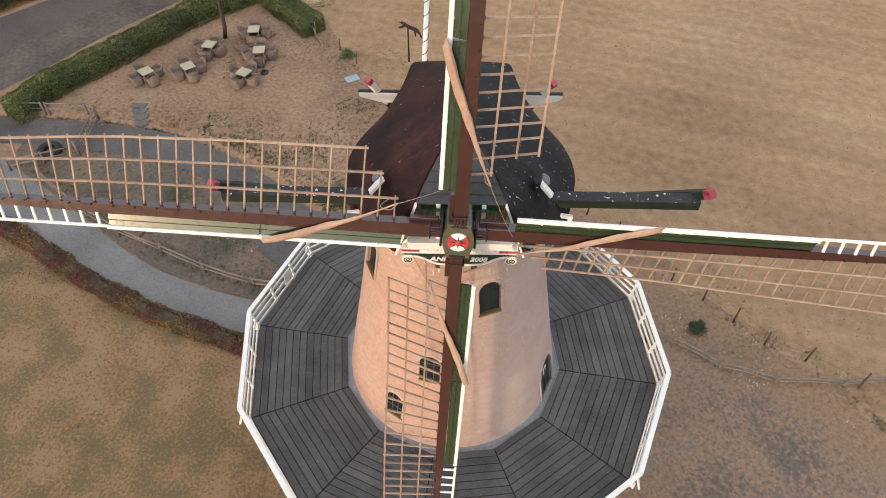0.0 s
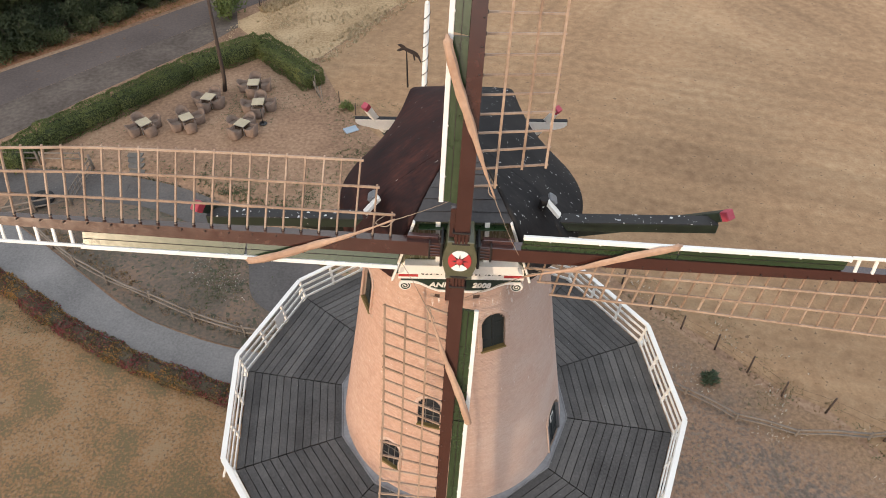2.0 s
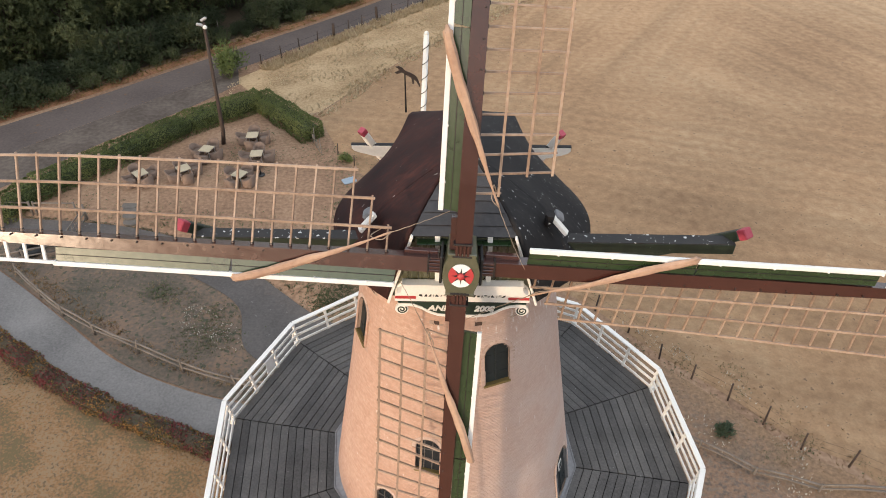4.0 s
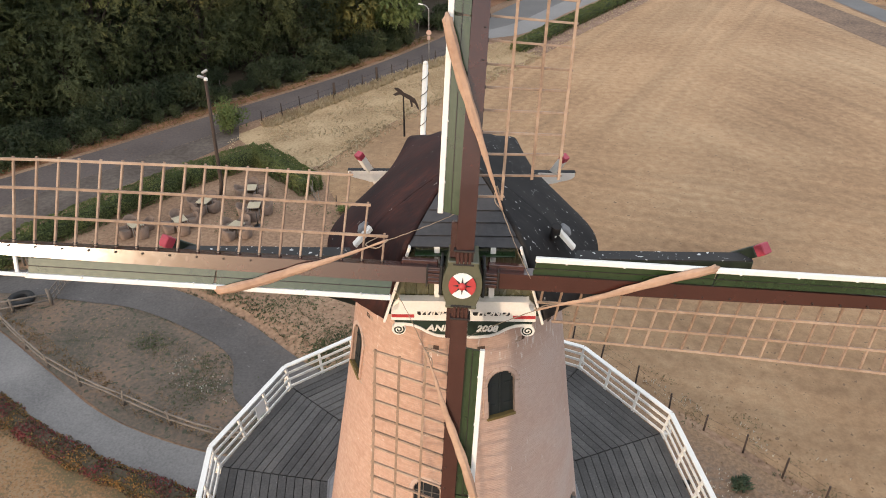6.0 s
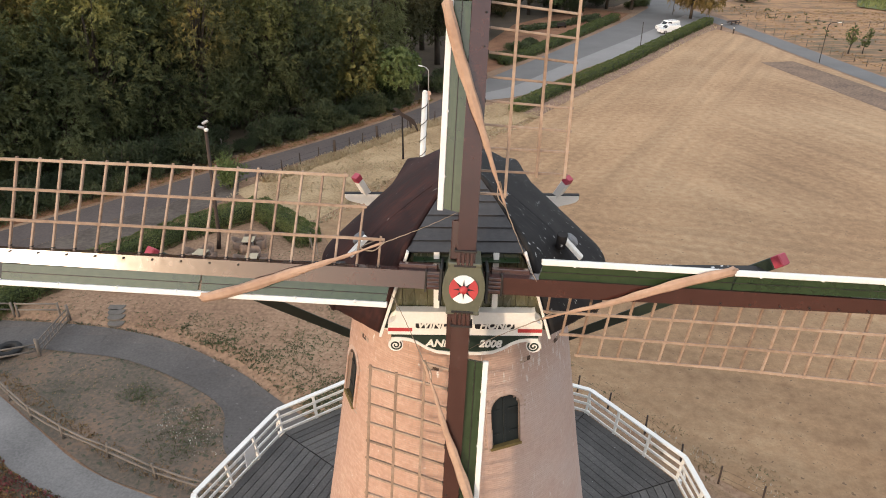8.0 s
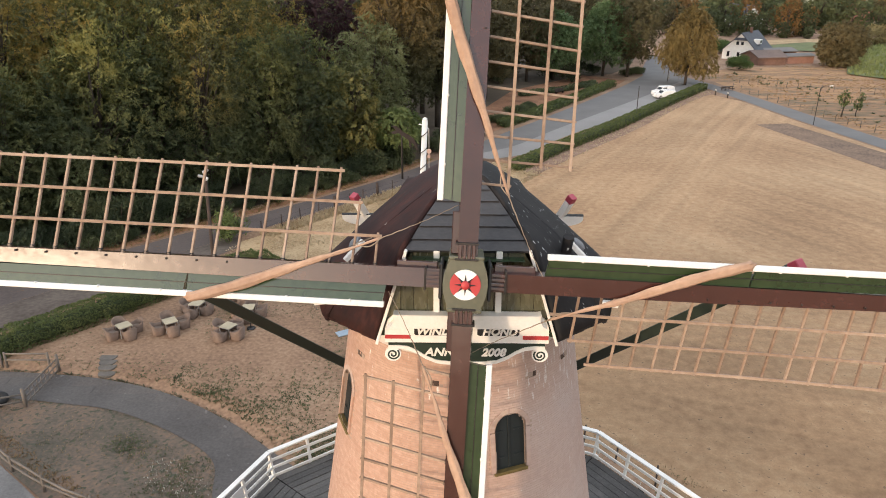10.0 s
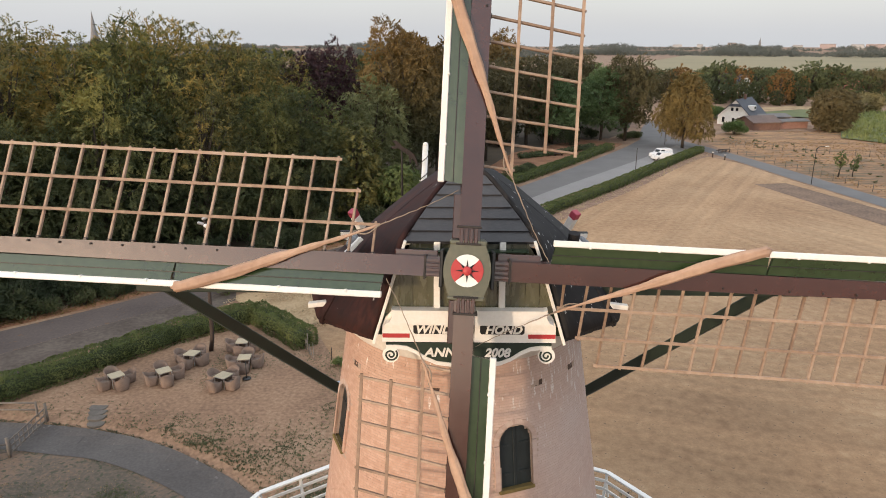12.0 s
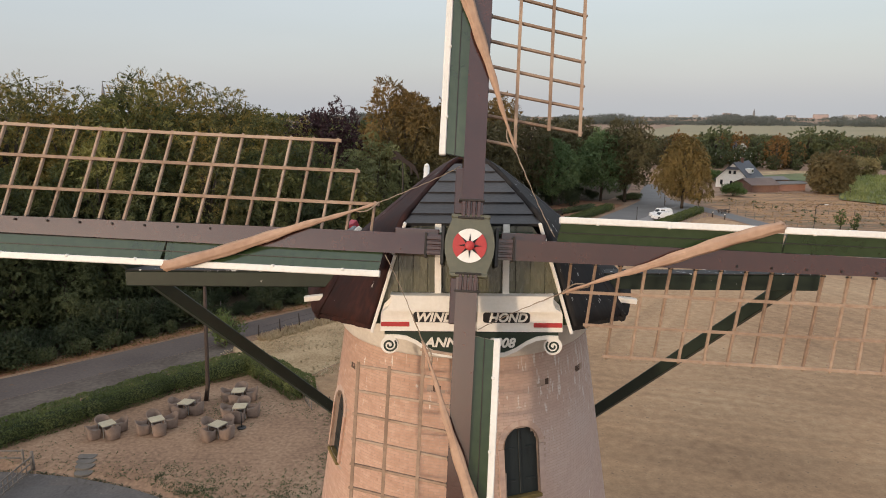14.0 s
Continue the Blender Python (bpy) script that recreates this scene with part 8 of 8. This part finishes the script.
tufts("hedge_foot_grass", 83, scatter(84, 700, 8, 52, 66, 128, lambda x, y, r: near_line([(9.4, 66.8), (26.6, 91.2), (42.8, 115.2), (51, 127)], x, y) < 1.1), 4, 0.16, L_DRY, "dry grass at the foot of the street hedge", 0.14, 0.6)
tufts("crop_leaves", 99, scatter(100, 4200, 92, 150, 140, 219, lambda x, y, r: x > np.interp(y, [141, 153, 175, 200, 219], [100, 93, 105, 109, 140]) and y > 141 - (x - 100) * 0.11), 4, 0.9, L_CROP, "leafy green crop", 0.45, 0.5)
tufts("pasture_scrub", 85, scatter(86, 6500, 58, 132, 60, 168, lambda x, y, r: x > np.interp(y, [40, 85, 108, 136, 170], [74, 65, 62.5, 60, 62]) and r.random() < 0.4 + patchy(x, y, 0.06, 2)), 4, 0.13, L_SCRUB, "rough orange-brown scrub on the pasture", 0.30, 1.4)
tufts("pasture_weeds", 87, scatter(88, 260, 60, 130, 60, 165, lambda x, y, r: x > np.interp(y, [40, 85, 108, 136, 170], [74, 65, 62.5, 60, 62]) and patchy(x, y, 0.05, 6) > 0.1), 6, 0.30, L_WEED, "grey-green weeds on the pasture", 0.5, 0.9)
tufts("verge_litter", 89, scatter(90, 2600, -45, -2, 27, 75, lambda x, y, r: near_line([(-44, 28), (-37.7, 35), (-31.5, 40.9), (-26, 46.8), (-19.6, 53.4), (-14.6, 58.6), (-9.2, 65), (-3.6, 73)], x, y) < 1.0), 4, 0.07, L_BROWN, "fallen leaves on the verge", 0.2, 1.2)


def in_yard(x, y, rng):
    return math.hypot(x, y) > 8.7 and x > 8 and x * 0.7 + y * 0.7 < 16.2 and rng.random() < 0.35 + 0.9 * patchy(x, y, 0.3, 12)


tufts("yard_weeds", 91, scatter(92, 2200, 8, 24, -14, 13, lambda x, y, r: in_yard(x, y, r) and patchy(x, y, 0.55, 6) > 0.08), 4, 0.05, L_WEED, "low grey-green weeds on the bare yard", 0.075, 1.2)
tufts("yard_grass", 93, scatter(94, 1300, 8, 24, -14, 13, in_yard), 4, 0.06, L_MEADOW, "short dry grass on the bare yard", 0.07, 1.0)
EDGE_UP = [(-29, 22.0), (-24.2, 21.5), (-20.4, 20.9), (-16.5, 19.5), (-12.5, 17.1), (-10.3, 15.3)]
EDGE_LOW = [(-26.2, 19.3), (-22.7, 18.8), (-19.2, 18.1), (-15.2, 16.1), (-12.4, 13.9), (-11.2, 10.6)]
tufts("path_edge_weeds", 95, scatter(96, 1500, -29, -9, 10, 23, lambda x, y, r: min(near_line(EDGE_UP, x, y + 0.0), near_line(EDGE_LOW, x, y)) < 0.22 and r.random() < 0.5 + patchy(x, y, 0.5, 4)), 4, 0.06, L_ISLE, "narrow fringe of weeds along the footpath", 0.10, 1.0)
CLUMPS = [(-17.1, 14.8, 0.8), (-17.7, 15.2, 0.6), (-13.4, 13.5, 0.7), (-14.2, 12.0, 1.3), (-12.9, 11.3, 1.1)]
spots = []
rng = random.Random(97)
for x, y, r in CLUMPS:
    spots += [(x + rng.gauss(0, r * 0.8), y + rng.gauss(0, r * 0.6)) for k in range(int(150 * r))]
tufts("weed_clumps", 98, spots, 6, 0.08, L_GREENWEED, "dull green clumps of weeds between the paths", 0.11, 1.1)

# ---- bricks of the tower: single pieces on the upper front, the rest in one mass ----
COURSE, LENGTH = 0.056, 0.198
rng = random.Random(91)


def brick_faces(m):
    x, z = LENGTH / 2 - 0.003, COURSE / 2 - 0.0035
    vs = [m @ Vector(p) for p in ((-x, 0, -z), (x, 0, -z), (x, 0, z), (-x, 0, z), (-x, 0.03, -z), (x, 0.03, -z), (x, 0.03, z), (-x, 0.03, z))]
    return vs, [(0, 1, 2, 3), (0, 4, 5, 1), (1, 5, 6, 2), (2, 6, 7, 3), (3, 7, 4, 0)]


HOLES = [-57.2, -12.2, 11.0, 33.8, 56.4]                # putlog holes as flush plates, their inner shade put into the colour
M_HOLE = shade("sooty_hole", ((0.050, 0.030, 0.022), (0.100, 0.062, 0.045)), 0.95, 3, 20, 0.3)
for phi in HOLES:
    part("putlog_hole", Build().box(0.185, 0.012, 0.118, Matrix.Translation(round_tower(phi, 15.212, -0.0045)) @ pose(0, 0, 0, 0, 0, phi) @ pose(0, 0, 0, -8.5), 0.004), M_HOLE, tower, "dark flush plate that stands for a putlog hole")
mass = Build()
piece, singles = None, 0
course = 0
z = -0.45
while z < 15.80:
    r = tower_radius(z)
    n = int(2 * math.pi * r / LENGTH)
    slope = math.degrees(math.atan2(tower_radius(z - 0.2) - tower_radius(z + 0.2), 0.4))
    for i in range(n):
        phi = 360 * (i + 0.5 * (course % 2)) / n + rng.uniform(-0.05, 0.05)
        phi = phi - 360 if phi > 180 else phi
        if in_opening(phi, z, 0.100) or (abs(z - 15.212) < 0.056 and min(abs(phi - a) for a in HOLES) < 2.1):
            continue
        m = Matrix.Translation(round_tower(phi, z, rng.uniform(-0.0015, 0.0015))) @ pose(0, 0, 0, 0, 0, phi) @ pose(0, 0, 0, -slope)
        if 14.2 < z < 15.7 and -44 < phi < -4 and singles < 300:
            singles += 1
            if piece is None:
                vs, fs = brick_faces(Matrix())
                piece = link_mesh("brick", vs, fs, M_BRICK_P, tower)
                piece.matrix_basis = m
            else:
                share(piece, "brick", m, tower)
        else:
            mass.add(*brick_faces(m))
    z += COURSE
    course += 1
tagged(part("brickwork", mass, M_BRICK, tower, "courses of orange-red brick"), kind="stuff")
